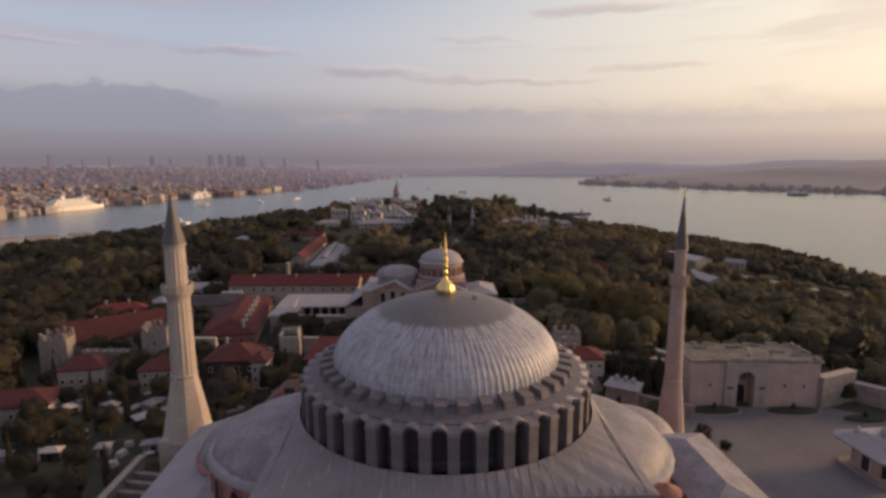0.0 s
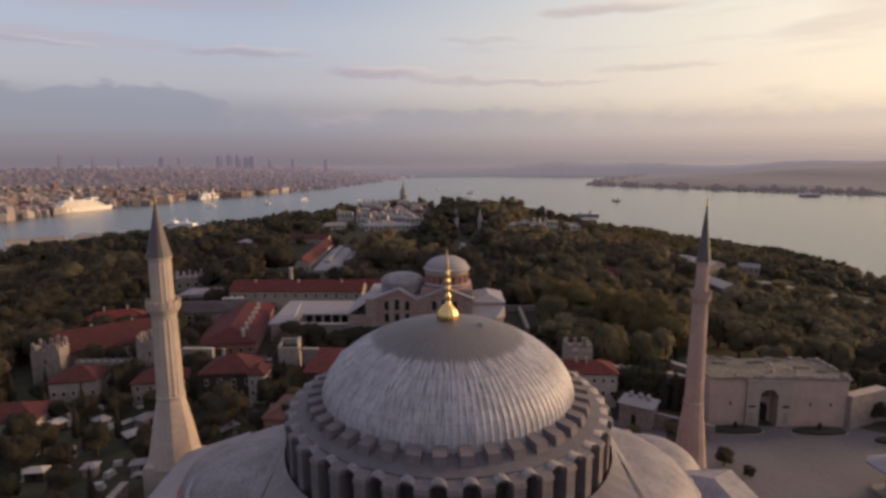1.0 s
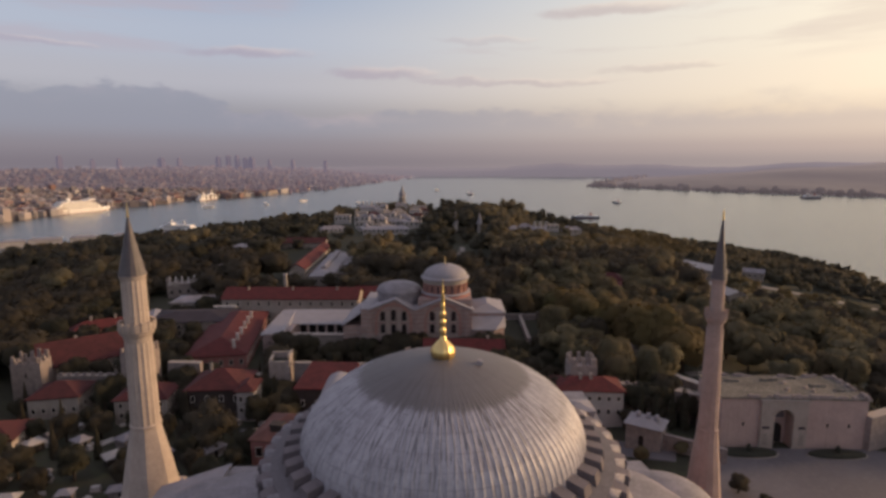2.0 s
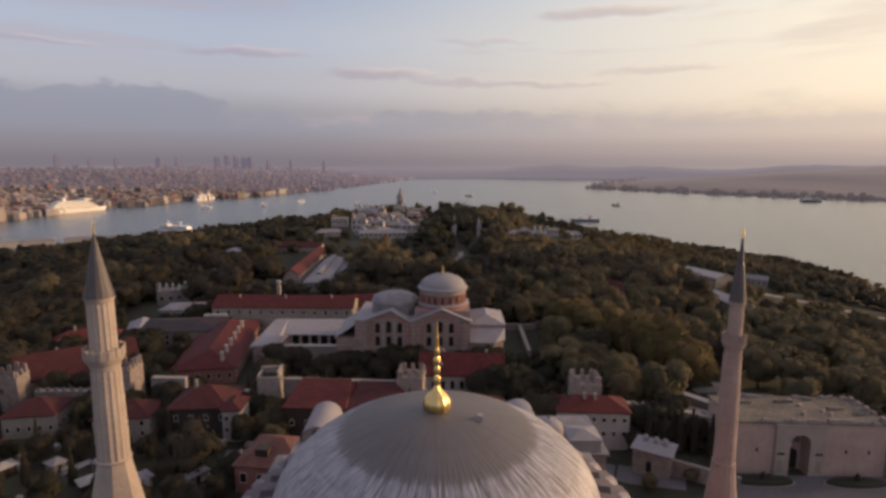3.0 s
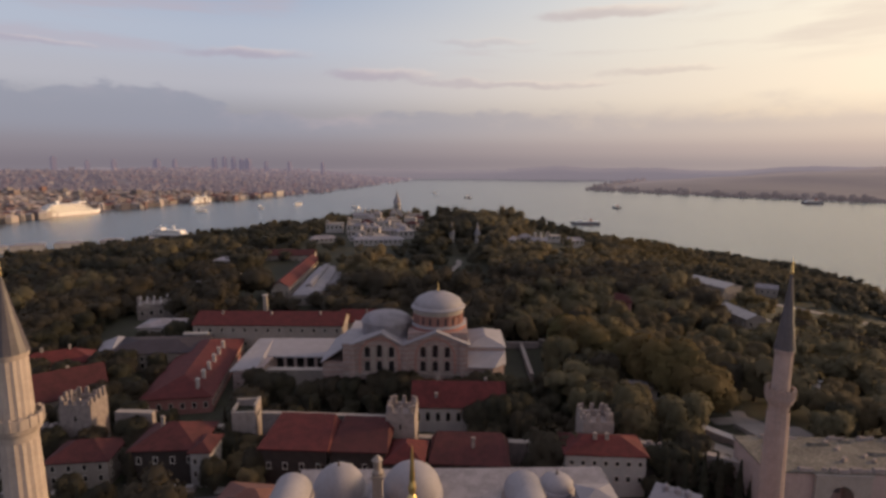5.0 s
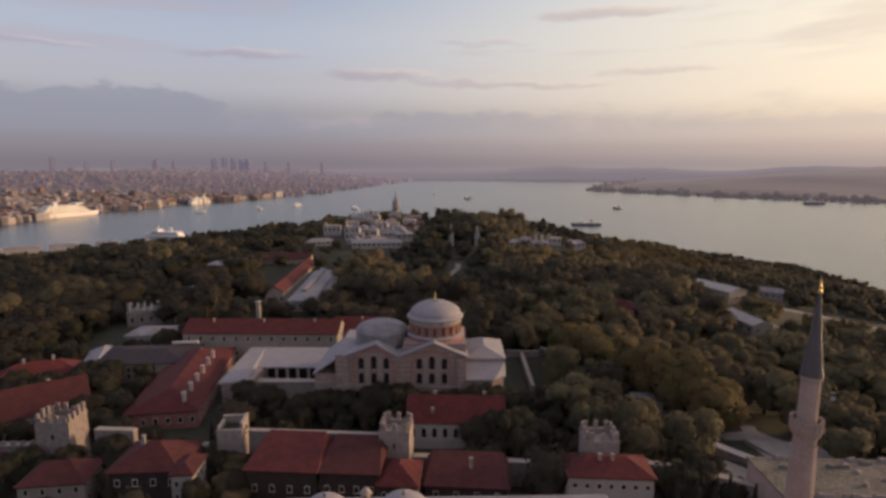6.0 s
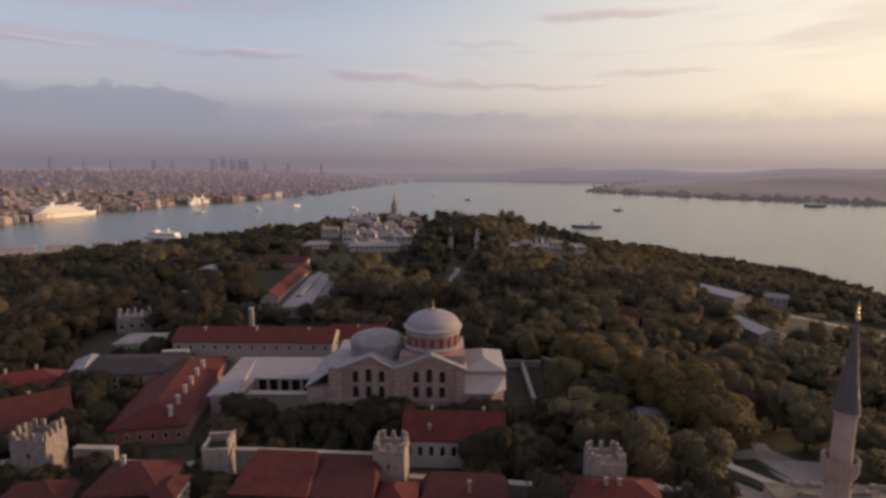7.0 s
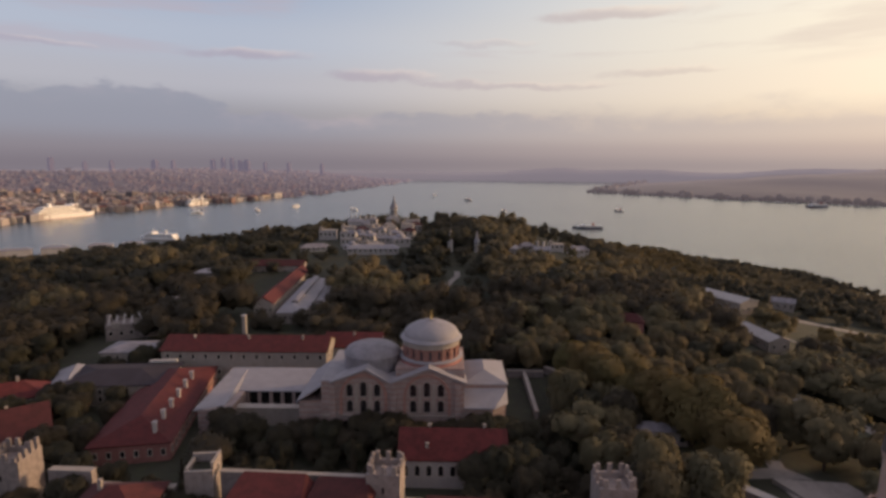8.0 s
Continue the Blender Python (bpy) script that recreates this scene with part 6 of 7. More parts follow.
# small garden sheds and stalls among the trees west of the mosque
for i in range(12):
    x, y = -124 + (i * 37) % 62, 52 + (i * 23) % 44
    k = thing("garden_shed", "small pale-roofed shed among the garden trees", "shed", x, y, gz(x, y), (i * 47) % 90, "garden sheds")
    w, d = 3.0 + (i % 3) * 1.2, 2.4 + (i % 2) * 1.4
    part("wall", Shape().box(-w / 2, w / 2, -d / 2, d / 2, -0.5, 2.6), (PLASTER, TIMBER_DARK, RUBBLE)[i % 3], k)
    part("roof", Shape().hip(-w / 2, w / 2, -d / 2, d / 2, 2.6, 3.5, 0.5, 0.15), (LEAD_LIGHT, PLASTER_WHITE, LEAD)[i % 3], k)
    part("door", Shape().box(-0.5, 0.5, -d / 2 - 0.06, -d / 2 + 0.05, 0, 2.0), VOID, k)
    KEEP_OUT.append((x, y, 3.5, 0, 0, 0))
    KEEP_OUT.append((x + 1.5, y - 5, 3.0, 0, 0, 0))


# ---- trees ----
def clump_mesh(lobes, leaves, leaf, seed, core_sub=2, ragged=0.16, core=0.9):
    """Crown: noisy cores of several lobes wrapped in loose tilted leaf clumps. lobes: (x, y, z, rx, rz)."""
    rnd = np.random.RandomState(seed)
    V, F, N = [], [], []
    ico = bmesh.new()
    bmesh.ops.create_icosphere(ico, subdivisions=core_sub, radius=1.0)
    ico.verts.ensure_lookup_table()
    iv = np.array([v.co[:] for v in ico.verts])
    fi = [[v.index for v in f.verts] for f in ico.faces]
    ico.free()
    area = np.array([l[3] * l[4] for l in lobes])
    for (x, y, z, rx, rz), share in zip(lobes, area / area.sum()):
        w = 1 + ragged * np.array([noise.noise(Vector((p[0] * 2.1 + x, p[1] * 2.1 + y, p[2] * 2.1 + z + seed))) for p in iv])
        pts = iv * w[:, None] * (rx * core, rx * core, rz * core) + (x, y, z)
        k = len(V)
        V += pts.tolist()
        N += (iv * 0.5 + (0.05, -0.12, 0.6)).tolist()
        F += [tuple(i + k for i in f) for f in fi]
        for _ in range(int(leaves * share)):
            d = rnd.normal(size=3)
            d /= np.linalg.norm(d)
            if d[2] < -0.55:
                d[2] = -d[2]
            rad = 0.8 + 0.3 * rnd.rand() ** 0.8
            c = np.array((x, y, z)) + d * (rx, rx, rz) * rad
            u = np.cross(d, rnd.normal(size=3))
            u /= np.linalg.norm(u) + 1e-9
            v = np.cross(d, u) + d * rnd.uniform(-0.5, 0.5)
            s = leaf * rnd.uniform(0.6, 1.4)
            k = len(V)
            V += [(c - u * s - v * s * 0.5).tolist(), (c + u * s * 0.6 - v * s * 0.8).tolist(), (c + u * s + v * s * 0.6).tolist(), (c - u * s * 0.5 + v * s).tolist()]
            F.append((k, k + 1, k + 2, k + 3))
            N += [(d * 0.5 + (0.05, -0.12, 0.6) + rnd.uniform(-0.1, 0.1, 3)).tolist()] * 4
    return V, F, N


def soft_shade(me, N):
    """Leaves take the light of the mass that they belong to."""
    N = np.array(N)
    N /= np.linalg.norm(N, axis=1)[:, None] + 1e-9
    me.polygons.foreach_set("use_smooth", [True] * len(me.polygons))
    me.normals_split_custom_set_from_vertices(N.tolist())


def random_lobes(seed, height, spread, count):
    rnd = random.Random(seed)
    lobes = [(0, 0, height * 0.56, spread * 0.86, height * 0.37)]
    for i in range(count):
        a = 2 * math.pi * i / count + rnd.uniform(-0.4, 0.4)
        r = spread * rnd.uniform(0.42, 0.66)
        lobes.append((r * math.cos(a), r * math.sin(a), height * rnd.uniform(0.36, 0.9), spread * rnd.uniform(0.36, 0.58), height * rnd.uniform(0.16, 0.27)))
    return lobes


def trunk_shape(seed, height, r):
    rnd = random.Random(seed)
    s = Shape().lathe([(r * 1.5, -1.2), (r * 1.1, 0.4), (r * 0.8, height * 0.35), (r * 0.4, height * 0.62)], 8)
    for i in range(4):
        a = 2 * math.pi * i / 4 + rnd.uniform(-0.5, 0.5)
        z0, l = height * rnd.uniform(0.28, 0.42), height * rnd.uniform(0.22, 0.32)
        d = Vector((math.cos(a) * 0.75, math.sin(a) * 0.75, 0.8)).normalized()
        side = d.cross(Vector((0, 0, 1))).normalized()
        up = side.cross(d)
        ring = [(math.cos(q) * side + math.sin(q) * up) for q in (0, 2.1, 4.2)]
        p0, p1 = Vector((0, 0, z0)), Vector((0, 0, z0)) + d * l
        s.add([p0 + c * r * 0.45 for c in ring] + [p1 + c * r * 0.15 for c in ring], [(0, 1, 4, 3), (1, 2, 5, 4), (2, 0, 3, 5)])
    return s


TREE_KINDS = []


def make_kind(seed, height, spread, lobes, leaves, mat, label, category="tree", cypress=False):
    if cypress:
        lobes_l = [(0, 0, height * (0.12 + 0.78 * k / 5), spread * (1.0 - 0.16 * k) * (0.9 if k else 0.8), height * 0.16) for k in range(6)]
    else:
        lobes_l = random_lobes(seed, height, spread, lobes)
    V, F, N = clump_mesh(lobes_l, int(leaves * 3.0), 0.3 if not cypress else 0.22, seed, 2, 0.45, 0.8)
    me = bpy.data.meshes.new("crown")
    me.from_pydata(V, [], F)
    me.materials.append(mat)
    soft_shade(me, N)
    tm = trunk_shape(seed, height, 0.34 + height * 0.012).mesh("trunk", True)
    tm.materials.append(BARK)
    TREE_KINDS.append((me, tm, label, category, height, spread))


make_kind(11, 11.0, 5.2, 11, 1150, LEAVES, "broad dark green park tree with an uneven crown")
make_kind(12, 13.0, 6.0, 12, 1350, LEAVES, "tall spreading plane tree with olive green leaves")
make_kind(13, 9.5, 4.8, 10, 1000, LEAVES, "rounded park tree with dull green leaves")
make_kind(14, 12.0, 5.0, 11, 1150, LEAVES_DARK, "dense dark green tree with a ragged crown")
make_kind(15, 14.0, 7.0, 10, 1400, LEAVES_YELLOW, "large old plane tree with a wide yellow-green crown")
make_kind(16, 13.0, 1.9, 6, 500, LEAVES_DARK, "narrow dark green pointed cypress tree", "cypress", True)
KIND_FIRST = {}
make_kind(17, 10.5, 5.4, 7, 1000, LEAVES_YELLOW, "park tree with yellowish leaves")


def plant(kind, x, y, s, rz):
    me, tm, label, category, h, spread = TREE_KINDS[kind]
    m = pose(x, y, gz(x, y), 0, 0, rz) @ Matrix.Diagonal((s, s, s * random.uniform(0.9, 1.1), 1))
    if kind not in KIND_FIRST:
        t = thing("cypress" if category == "cypress" else "tree", label, category, group="cypresses" if category == "cypress" else "park trees")
        part("trunk", tm, None, t)
        part("crown", me, None, t)
        KIND_FIRST[kind] = t
        t.matrix_basis = m
        return
    src = KIND_FIRST[kind]
    new_t = copy_thing(src, pose(0, 0, 0))
    new_t.matrix_basis = m


def blocked(x, y, r):
    for kx, ky, kr, w, d, rz in KEEP_OUT:
        dx, dy = x - kx, y - ky
        if kr and dx * dx + dy * dy < (kr + r) ** 2:
            return True
        if not kr and w:
            a = -radians(rz)
            u, v = dx * math.cos(a) - dy * math.sin(a), dx * math.sin(a) + dy * math.cos(a)
            if abs(u) < w / 2 + r and abs(v) < d / 2 + r:
                return True
    return False


def woods():
    rnd = random.Random(5)
    spots, cells = [], {}

    def free(x, y, gap):
        ci, cj = int(x // 12), int(y // 12)
        for i in range(ci - 1, ci + 2):
            for j in range(cj - 1, cj + 2):
                for px, py in cells.get((i, j), ()):
                    if (px - x) ** 2 + (py - y) ** 2 < gap * gap:
                        return False
        cells.setdefault((ci, cj), []).append((x, y))
        return True
    near, far = [], []
    # near gardens and courts, tree by tree
    for _ in range(9000):
        x, y = rnd.uniform(-175, 135), rnd.uniform(36, 235)
        if y < 92 and -50 < x < 70:
            continue
        if abs(x) > 0.84 * (y + 75) + 10:
            continue
        low = (-75 < x < 45 and 112 < y < 166) or y < 112
        if blocked(x, y, 1.2 if low else 2.8):
            continue
        if free(x, y, (6.8 if x < -50 else 5.6) if low else 7.6):
            near.append((x, y, low))
    for _ in range(34000):
        x, y = rnd.uniform(-620, 470), rnd.uniform(60, 840)
        if (-178 < x < 138 and y < 238) or abs(x) > 0.86 * (y + 78) + 20:
            continue
        z = gz(x, y)
        if z < SEA + 1.5 or blocked(x, y, 4.0):
            continue
        if x > 165 and 225 < y < 410 and noise.noise(Vector((x * 0.03, y * 0.05, 3.0))) > 0.3:
            continue
        if noise.noise(Vector((x * 0.016, y * 0.016, 11.0))) > (-0.42 if x < 60 else -0.45) and free(x, y, 6.8 if x > 135 else 9.8 if y < 420 else 11.0):
            far.append((x, y, z))
    return near, far


near_trees, far_trees = woods()
random.seed(3)
for x, y, low in near_trees[:300]:
    r = random.random()
    # dark kinds left, paler ones right: dimness and haze put into leaf colour
    if low:
        kind, s = (3, random.uniform(0.5, 0.75)) if r > 0.2 else (5, random.uniform(0.6, 0.85))
    elif x > 25:
        kind, s = random.choice((1, 3, 0, 0, 1, 3, 2)), random.uniform(0.85, 1.2)
    else:
        kind, s = (3, random.uniform(0.75, 1.05)) if r > 0.06 else (5, random.uniform(0.9, 1.2))
    if -172 < x < -126 and 195 < y < 250:
        s *= 0.62
    plant(kind, x, y, s, random.uniform(0, 360))
near_rest = near_trees[300:]
plant(3, 67, 60, 0.4, 20)
plant(3, 70.5, 55, 0.27, 120)
plant(2, 50, 76, 0.42, 70)
plant(2, 61, 77.5, 0.36, 200)
# trees in front of the church, by the school house, along the garden wall and the big belt by the avenue
for i in range(11):
    plant(3, -46 + 5.0 * i, 146.0 + (i * 7) % 4, 0.95 + 0.07 * ((i * 5) % 4) - (0.2 if i > 8 or i < 5 else 0), i * 67)
for x, y, s in ((-60.5, 113, 0.74), (-56.0, 112.6, 0.72), (-101, 108.5, 0.7), (-96, 110, 0.8), (-107, 110, 0.8), (-58.5, 110.8, 0.72), (-53.5, 110.2, 0.78), (-49, 109.5, 0.7), (-83, 112, 0.8), (-87, 110, 0.75), (-80.5, 103, 0.7), (-52, 103, 0.75), (-57, 97, 0.7), (-47.5, 97, 0.7)):
    plant(3 if x < -55 else 2, x, y, s, x * 29)
for x, y, sc in ((-65.5, 153, 0.95), (-60, 149, 1.0), (-54.5, 148, 0.9)):
    plant(3, x, y, sc, x * 37)
for i in range(10):
    plant((4, 4, 6)[i % 3], 54 + 3.7 * i, 203 - 6.9 * i, (1.2 if i % 3 < 2 else 1.4) + 0.08 * (i % 4), i * 43)
for x, y, s in ((11, 147, 1.0), (17, 147, 1.05), (22, 149, 0.95), (11, 127.5, 0.9), (18, 128, 1.0), (13, 128, 0.75), (24, 131, 0.95), (30, 128, 0.9), (57, 101, 0.85), (62, 99, 0.95), (66, 103, 1.0), (70, 96, 0.8), (24, 122, 0.8)):
    plant(3 if x != 13 else 2, x, y, s, x * 31)
for x, y in ((56, 94), (60, 93), (64, 92), (67.5, 91), (71, 89), (73.5, 88), (62.5, 96), (68, 94), (22, 118), (27, 118)):
    plant(5, x, y, 0.85, x * 17)


# stretches of the woods where the trees stand lower or taller: x from and to, y from and to, height
TALL = ((45, 125, 395, 470, 0.5), (-24, 30, 285, 400, 0.62), (-6, 40, 400, 466, 0.8), (140, 470, 225, 410, 0.62), (-125, -24, 370, 465, 0.5), (-15, 75, 466, 660, 1.1), (-135, -20, 440, 560, 0.62),
        (75, 140, 330, 840, 0.6), (140, 470, 330, 840, 0.5), (-620, -130, 420, 840, 0.72))


def forest(name, spots, leaves, leaf, sub, label, mat, size):
    """Far woods: many crowns in one mesh, each built from noisy lobes and loose clumps."""
    kinds = []
    for k in range(8):
        kinds.append(clump_mesh(random_lobes(40 + k, 11.0 + 0.8 * (k % 3), 7.0, 8), leaves, leaf, 60 + k, sub, 0.45, 0.8))
    V, F, N = [], [], []
    base = 0
    rnd = random.Random(8)
    for x, y, z in spots:
        tall = 1.0
        for x0, x1, y0, y1, f in TALL:
            if x0 < x < x1 and y0 < y < y1:
                tall = f
                break
        kv, kf, kn = kinds[rnd.randrange(8)]
        s, a = min(1.55, rnd.uniform(*size) * (1.0 + 0.45 * noise.noise(Vector((x * 0.021, y * 0.021, 4.0))))) * tall, rnd.uniform(0, 6.28)
        c, q = math.cos(a) * s, math.sin(a) * s
        arr = np.array(kv)
        out = np.stack([x + arr[:, 0] * c - arr[:, 1] * q, y + arr[:, 0] * q + arr[:, 1] * c, z - 1.0 + arr[:, 2] * s * rnd.uniform(0.8, 1.2)], 1)
        V.append(out)
        nn = np.array(kn)
        N.append(np.stack([(nn[:, 0] * c - nn[:, 1] * q) / s, (nn[:, 0] * q + nn[:, 1] * c) / s, nn[:, 2]], 1))
        F += [tuple(i + base for i in f) for f in kf]
        base += len(arr)
    me = bpy.data.meshes.new(name)
    me.from_pydata(np.concatenate(V).tolist(), [], F)
    me.materials.append(mat)
    soft_shade(me, np.concatenate(N))
    tagged(new(name, me), label, "trees", "", "stuff")


mid = [p for p in far_trees if p[1] < 330] + [(x, y, gz(x, y)) for x, y, _ in near_rest]
rest = [p for p in far_trees if p[1] >= 330]


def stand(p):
    """Which kind of wood stands at a spot: patches of dark, olive and yellowish trees; dark left and pale right put
    shade and haze into leaf colour.
    """
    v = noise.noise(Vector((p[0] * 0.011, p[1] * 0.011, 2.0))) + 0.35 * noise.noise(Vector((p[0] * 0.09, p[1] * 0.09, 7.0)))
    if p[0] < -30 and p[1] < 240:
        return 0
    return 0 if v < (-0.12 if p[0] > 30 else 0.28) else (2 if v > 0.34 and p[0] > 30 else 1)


KINDS = (("dark green", LEAVES_DARK), ("olive green", LEAVES), ("yellowish", LEAVES_YELLOW))
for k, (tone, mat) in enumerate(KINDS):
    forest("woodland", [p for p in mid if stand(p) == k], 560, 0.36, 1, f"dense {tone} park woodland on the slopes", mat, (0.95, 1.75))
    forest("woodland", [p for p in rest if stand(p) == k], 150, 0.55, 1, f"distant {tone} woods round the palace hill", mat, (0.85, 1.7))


# ---- the far shores ----
def shore_side(pts, x, y):
    """Distance of a point to the left of a shoreline that runs away from the viewer."""
    best, side = 1e9, 1
    p = Vector((x, y))
    for (ax, ay), (bx, by) in zip(pts, pts[1:]):
        a, b = Vector((ax, ay)), Vector((bx, by))
        d = b - a
        t = max(0, min(1, (p - a).dot(d) / d.length_squared))
        q = a + d * t
        l = (p - q).length
        if l < best:
            best = l
            side = 1 if d.x * (p.y - a.y) - d.y * (p.x - a.x) > 0 else -1
    return best * side


WEST = [(-1500, 620), (-1000, 850), (-900, 1000), (-928, 1190), (-905, 1340), (-805, 1720), (-668, 1950), (-560, 2430), (-345, 4000), (-250, 4700)]
EAST = [(1700, 4700), (1050, 3500), (672, 2700), (1080, 2150), (1462, 1770), (2100, 1350), (3200, 900)]


def far_land(name, pts, xr, yr, step, slope, cap, mat, label, sign, seed):
    xs, ys = np.arange(*xr, step), np.arange(*yr, step)
    nx = len(xs)
    H = {}
    s = Shape()
    for j, y in enumerate(ys):
        for i, x in enumerate(xs):
            d = sign * shore_side(pts, x, y)
            nn = noise.noise(Vector((x * 0.0016, y * 0.0016, seed))) * 22 + noise.noise(Vector((x * 0.006, y * 0.006, seed))) * 6
            h = SEA + min(cap, max(0.0, d) * slope) + (nn * min(1, max(0, d) / 300)) + min(0.0, d * 0.2)
            if d > 0:
                h = max(h, SEA + 2.0)
            s.v.append((float(x), float(y), float(max(h, SEA - 15))))
            H[(i, j)] = (h, d)
    s.f = [(j * nx + i, j * nx + i + 1, (j + 1) * nx + i + 1, (j + 1) * nx + i) for j in range(len(ys) - 1) for i in range(nx - 1)
           if max(H[(i, j)][1], H[(i + 1, j)][1], H[(i, j + 1)][1], H[(i + 1, j + 1)][1]) > -step]
    solid(name, s, mat, label, "hills", "structure", smooth=True, angle=None)

    def height(x, y):
        i, j = int((x - xs[0]) / step), int((y - ys[0]) / step)
        return H.get((i, j), (SEA, -1))
    return height


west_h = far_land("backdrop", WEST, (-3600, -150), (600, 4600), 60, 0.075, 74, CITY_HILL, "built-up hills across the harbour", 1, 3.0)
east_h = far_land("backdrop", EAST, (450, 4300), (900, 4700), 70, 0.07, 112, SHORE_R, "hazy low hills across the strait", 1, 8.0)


def ridge(name, az0, az1, dist, lo, hi, seed, mat, label):
    s = Shape()
    n = 90
    for i in range(n + 1):
        a = radians(az0 + (az1 - az0) * i / n)
        h = lo + (hi - lo) * (0.5 + 0.5 * noise.noise(Vector((i * 0.09, seed, 0)))) + 4 * noise.noise(Vector((i * 0.5, seed, 2)))
        for d, z in ((dist, SEA - 2), (dist + 40, h * 0.5 + SEA * 0.5), (dist + 160, h), (dist + 260, SEA)):
            s.v.append((math.sin(a) * d, math.cos(a) * d, z))
    s.f = [(4 * i + k, 4 * i + k + 1, 4 * i + k + 5, 4 * i + k + 4) for i in range(n) for k in range(3)]
    solid(name, s, mat, label, "hills", "structure", smooth=True, angle=None)


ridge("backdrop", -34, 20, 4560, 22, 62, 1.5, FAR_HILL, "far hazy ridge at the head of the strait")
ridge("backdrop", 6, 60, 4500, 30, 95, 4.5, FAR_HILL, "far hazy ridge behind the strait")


def city_fabric(name, pts, height, sign, count, xr, yr, depth, seed, label, near, mat, big=1.0):
    """Thousands of small far houses on the hillside: boxes with hipped or flat tops."""
    rnd = random.Random(seed)
    s = Shape()
    made = 0
    for _ in range(count * 8):
        if made >= count:
            break
        x, y = rnd.uniform(*xr), rnd.uniform(*yr)
        if abs(x) > 0.9 * y + 120:
            continue
        h, d = height(x, y)
        if d < 12 or d > depth or not near[0] <= math.hypot(x, y) < near[1] or rnd.random() < d / depth * 0.35:
            continue
        w, l, t = rnd.uniform(9, 22) * big, rnd.uniform(9, 20) * big, rnd.uniform(6, 15) * big
        if rnd.random() < 0.04:
            t *= 1.8
        a = rnd.uniform(0, 1.57)
        c, q = math.cos(a), math.sin(a)
        z0, z1, zr = h - 8, h + t, h + t + (rnd.uniform(2, 4) if rnd.random() < 0.6 else 0.0)
        k = 0.98 if zr == z1 else 0.25
        cor = [(-w / 2, -l / 2), (w / 2, -l / 2), (w / 2, l / 2), (-w / 2, l / 2)]
        P = [(x + u * c - v * q, y + u * q + v * c) for u, v in cor]
        R = [(x + (u * c - v * q) * k, y + (u * q + v * c) * k) for u, v in cor]
        s.add([(u, v, z0) for u, v in P] + [(u, v, z1) for u, v in P] + [(u, v, zr) for u, v in R],
              [(0, 1, 5, 4), (1, 2, 6, 5), (2, 3, 7, 6), (3, 0, 4, 7), (4, 5, 9, 8), (5, 6, 10, 9), (6, 7, 11, 10), (7, 4, 8, 11), (8, 9, 10, 11)])
        made += 1
    me = bpy.data.meshes.new(name)
    me.from_pydata(s.v, [], s.f)
    me.materials.append(mat)
    tagged(new(name, me), label, "city", "", "stuff")


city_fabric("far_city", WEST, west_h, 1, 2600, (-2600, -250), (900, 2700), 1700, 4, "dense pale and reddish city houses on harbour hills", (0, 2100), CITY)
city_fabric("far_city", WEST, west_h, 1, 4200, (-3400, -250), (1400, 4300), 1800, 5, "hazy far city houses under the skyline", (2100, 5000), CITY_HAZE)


def shore_band(pts, name, mat, label, lo, hi, step, off):
    """A ragged strip of woods and houses close along a far waterline."""
    s = Shape()
    rnd = random.Random(2)
    for (ax, ay), (bx, by) in zip(pts, pts[1:]):
        a, b = Vector((ax, ay)), Vector((bx, by))
        n = int((b - a).length / step)
        d = (b - a).normalized()
        q = Vector((-d.y, d.x)) * off
        for i in range(n):
            p, h = a + d * (step * i) + q * rnd.uniform(0.1, 1.0), lo + (hi - lo) * rnd.random() ** 2
            w = step * rnd.uniform(0.6, 1.2)
            s.lathe([(w, SEA - 2), (w * 1.05, SEA + h * 0.5), (w * 0.7, SEA + h * 0.85), (0.5, SEA + h)], 6, cx=p.x, cy=p.y)
    me = s.mesh(name)
    me.materials.append(mat)
    tagged(new(name, me), label, "trees", "", "stuff")


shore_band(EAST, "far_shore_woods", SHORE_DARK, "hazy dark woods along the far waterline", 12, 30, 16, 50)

# towers on the skyline
for i, (az, top, w) in enumerate(((-35.6, 112, 30), (-27.8, 100, 44), (-26.3, 96, 20), (-22.9, 110, 26), (-22.0, 116, 22), (-21.2, 112, 24), (-20.5, 104, 18), (-19.9, 104, 40), (-31.2, 92, 20), (-16.0, 92, 16), (-12.8, 84, 18), (-33.2, 86, 18), (-18.2, 92, 14))):
    a = radians(az)
    d = 3850
    x, y = math.sin(a) * d, math.cos(a) * d
    t = thing("skyscraper", "far grey high-rise tower on the hazy skyline", "tower", x, y, 20, az, "skyline towers")
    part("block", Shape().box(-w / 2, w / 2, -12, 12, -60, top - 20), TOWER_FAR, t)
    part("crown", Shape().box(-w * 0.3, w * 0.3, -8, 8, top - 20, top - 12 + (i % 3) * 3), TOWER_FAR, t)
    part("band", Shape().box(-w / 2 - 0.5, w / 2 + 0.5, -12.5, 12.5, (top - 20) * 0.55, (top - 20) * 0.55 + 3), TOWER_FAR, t)

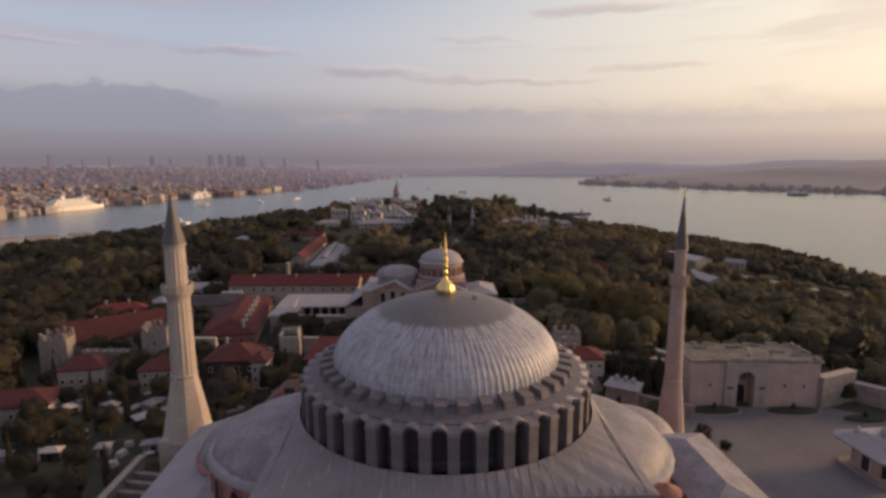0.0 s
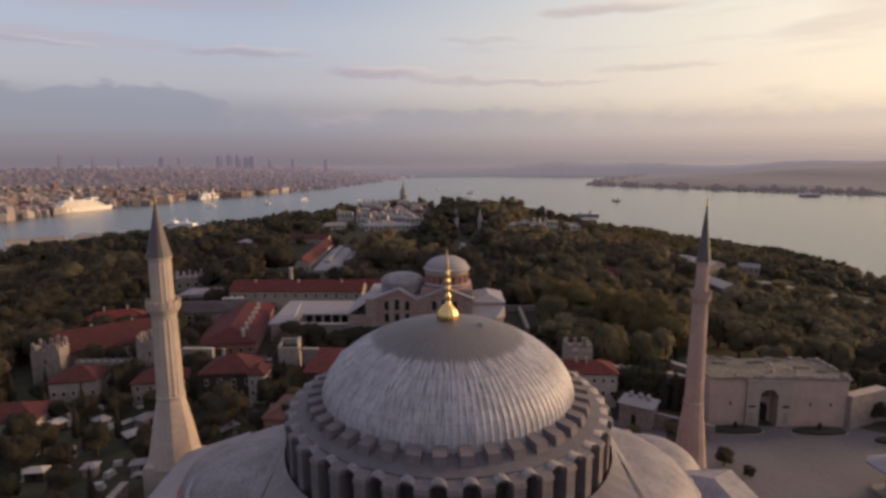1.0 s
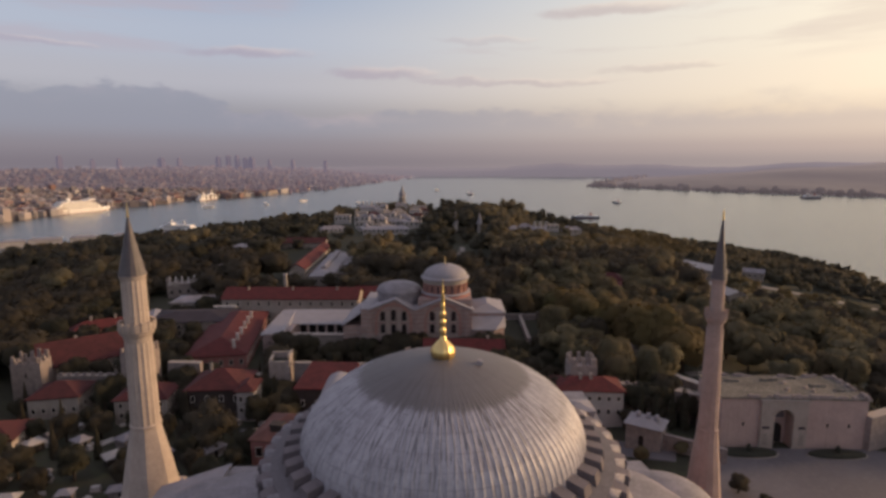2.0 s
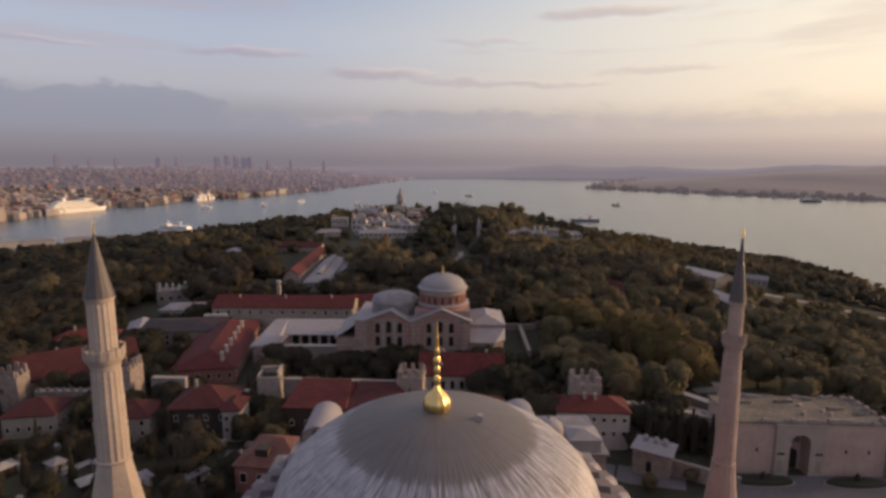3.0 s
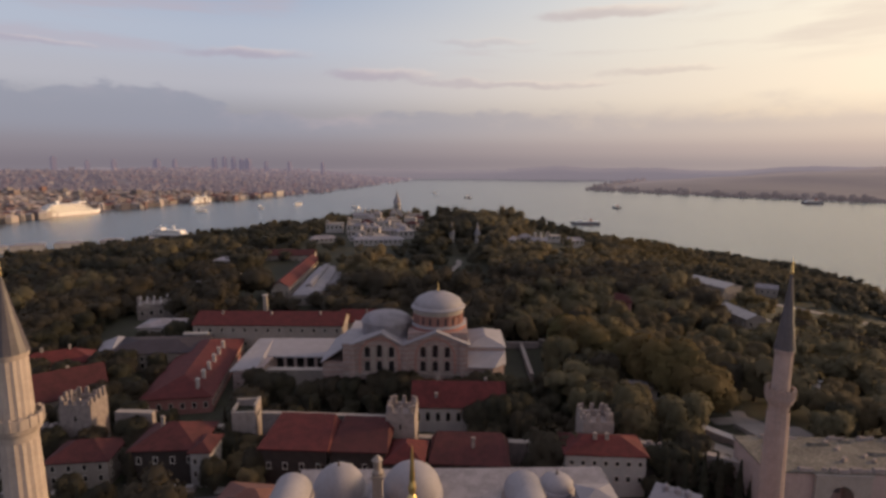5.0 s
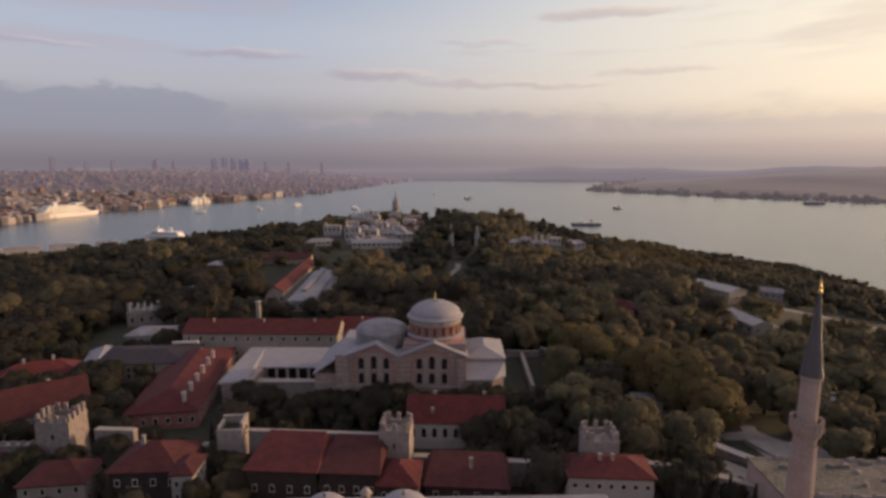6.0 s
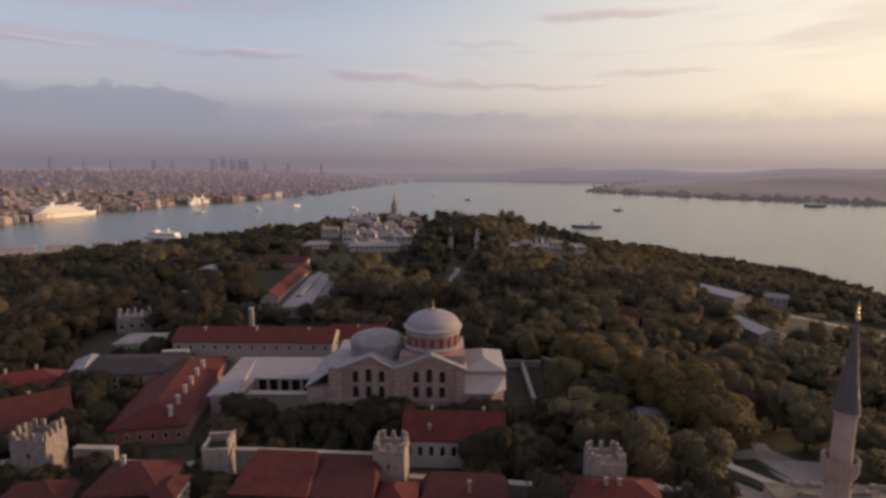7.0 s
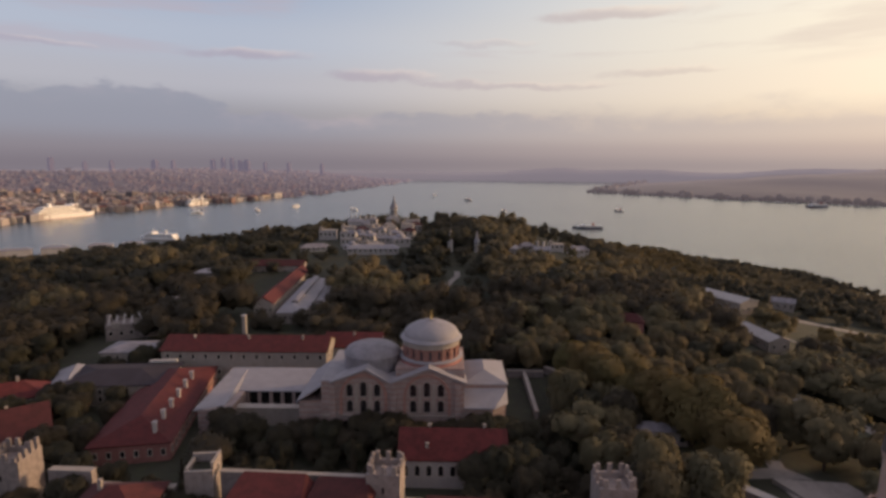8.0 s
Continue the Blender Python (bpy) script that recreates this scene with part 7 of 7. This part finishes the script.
# quayside sheds, catching the low sun
for i in range(26):
    f = (i + 0.5) / 26
    k = f * 4.999
    j = 2 + int(k)
    (ax, ay), (bx, by) = WEST[j], WEST[j + 1]
    u = k - int(k)
    x, y = ax + (bx - ax) * u, ay + (by - ay) * u
    dx, dy = bx - ax, by - ay
    rz = math.degrees(math.atan2(dy, dx))
    w = 30 + (i * 37) % 34
    off = 14 + (i * 13) % 9
    n = Vector((-dy, dx)).normalized() * off
    t = thing("quay_building", "long cream waterfront building in low warm sun", "building", x + n.x, y + n.y, SEA + 2, rz, "quay buildings")
    h = 8 + (i * 29) % 9
    part("wall", Shape().box(-w / 2, w / 2, -8, 8, -4, h), (PLASTER, PLASTER_WHITE, PLASTER)[i % 3], t)
    part("roof", Shape().hip(-w / 2, w / 2, -8, 8, h, h + 3.5, 0.6, 0.3), (TILES_BROWN, LEAD, TILES)[i % 3], t)
    for q in range(int(w / 8)):
        part("window", shared("quay_window", lambda: Shape().box(-1.6, 1.6, -0.3, 0.1, 2.5, 5.5), GLASS), None, t, m=pose(-w / 2 + 4 + 8 * q, -8.05, 0))


# ---- ships ----
def ship(name, label, x, y, rz, length, beam, decks, hull_mat, funnels=1, deck_h=2.8, free=6.0):
    t = thing(name, label, "ship", x, y, SEA, rz, "ships on the strait")
    L, B = length / 2, beam / 2

    def outline(f, r):
        return [(-L * f, -B * r * 0.8), (-L * f * 0.9, -B * r), (L * f * 0.62, -B * r), (L * f * 0.86, -B * r * 0.55), (L * f, 0), (L * f * 0.86, B * r * 0.55), (L * f * 0.62, B * r), (-L * f * 0.9, B * r), (-L * f, B * r * 0.8)]
    lo, hi = outline(0.94, 0.9), outline(1.0, 1.0)
    n = len(lo)
    h = Shape().add([(a, b, -1.5) for a, b in lo] + [(a, b, free + (1.6 if a > L * 0.8 else 0)) for a, b in hi], [tuple(range(n))[::-1], tuple(range(n, 2 * n))] + [(i, (i + 1) % n, (i + 1) % n + n, i + n) for i in range(n)])
    part("hull", h, hull_mat, t)
    part("boot_stripe", Shape().prism([(a * 1.003, b * 1.01) for a, b in outline(0.955, 0.93)], -0.6, 0.7), SHIP_RED, t)
    z = free
    for k in range(decks):
        a0, a1 = -L * (0.86 - 0.05 * k), L * (0.66 - 0.08 * k)
        part("deck", Shape().box(a0, a1, -B * 0.92, B * 0.92, z, z + deck_h * 0.86).box(a0 - 0.5, a1 + 0.5, -B * 0.98, B * 0.98, z + deck_h * 0.86, z + deck_h), SHIP_WHITE, t)
        part("window_band", Shape().box(a0 + 1, a1 - 1, -B * 0.925, B * 0.925, z + deck_h * 0.35, z + deck_h * 0.65), GLASS, t)
        z += deck_h
    part("bridge", Shape().box(L * 0.2, L * 0.42, -B * 0.9, B * 0.9, z, z + deck_h), SHIP_WHITE, t)
    for k in range(funnels):
        part("funnel", Shape().lathe([(B * 0.3, z - 0.5), (B * 0.26, z + deck_h * 2.4), (B * 0.2, z + deck_h * 2.4)], 14, cx=-L * (0.35 - 0.3 * k), sx=1.4), SHIP_RED if hull_mat is SHIP_DARK else SHIP_WHITE, t)
    part("mast", Shape().box(L * 0.3 - 0.2, L * 0.3 + 0.2, -0.2, 0.2, z, z + deck_h * 3.4).box(L * 0.3 - 0.15, L * 0.3 + 0.15, -B * 0.4, B * 0.4, z + deck_h * 2.2, z + deck_h * 2.4), SHIP_WHITE, t)
    return t


ship("cruise_ship", "large white cruise ship moored at the harbour quay", -893, 1268, 72, 165, 25, 6, SHIP_WHITE, 1, 3.2, 9.0)
ship("cruise_ship", "white passenger ship moored at the far quay", -782, 1722, 74, 95, 15, 4, SHIP_WHITE, 1, 3.0, 6.0)
ship("ferry", "small white passenger ferry crossing the harbour", -484, 915, 168, 74, 14, 2, SHIP_WHITE, 1, 3.0, 3.4)
ship("ferry", "low dark passenger boat on the grey strait", 285, 1118, 178, 62, 10, 1, SHIP_DARK, 1, 2.6, 3.2)
ship("ferry", "dark ferry far out on the strait", 1160, 1756, 176, 68, 13, 2, SHIP_DARK, 1, 3.0, 4.0)
for x, y, l in ((-520, 1500, 26), (-455, 1650, 30), (-262, 1530, 30), (150, 1500, 17), (70, 2000, 40), (480, 1560, 34), (-60, 2300, 36), (-640, 1400, 30)):
    ship("boat", "small white boat on the strait", x, y, (x * 7) % 180, l, l * 0.24, 1, SHIP_WHITE if x < 0 else SHIP_DARK, 1, 2.4, 2.2)
# near harbour piers on the park shore
for x, y, w, rz in ((-590, 735, 40, 30), (-550, 760, 34, 28), (-620, 712, 30, 34), (-505, 790, 30, 25), (-470, 812, 26, 22)):
    t = thing("pier_building", "low pale building at the harbour edge", "building", x, y, SEA + 1.5, rz, "pier buildings")
    part("wall", Shape().box(-w / 2, w / 2, -7, 7, -4, 7), PLASTER_WHITE, t)
    part("roof", Shape().hip(-w / 2, w / 2, -7, 7, 7, 9.5, 0.8, 0.3), LEAD_LIGHT, t)
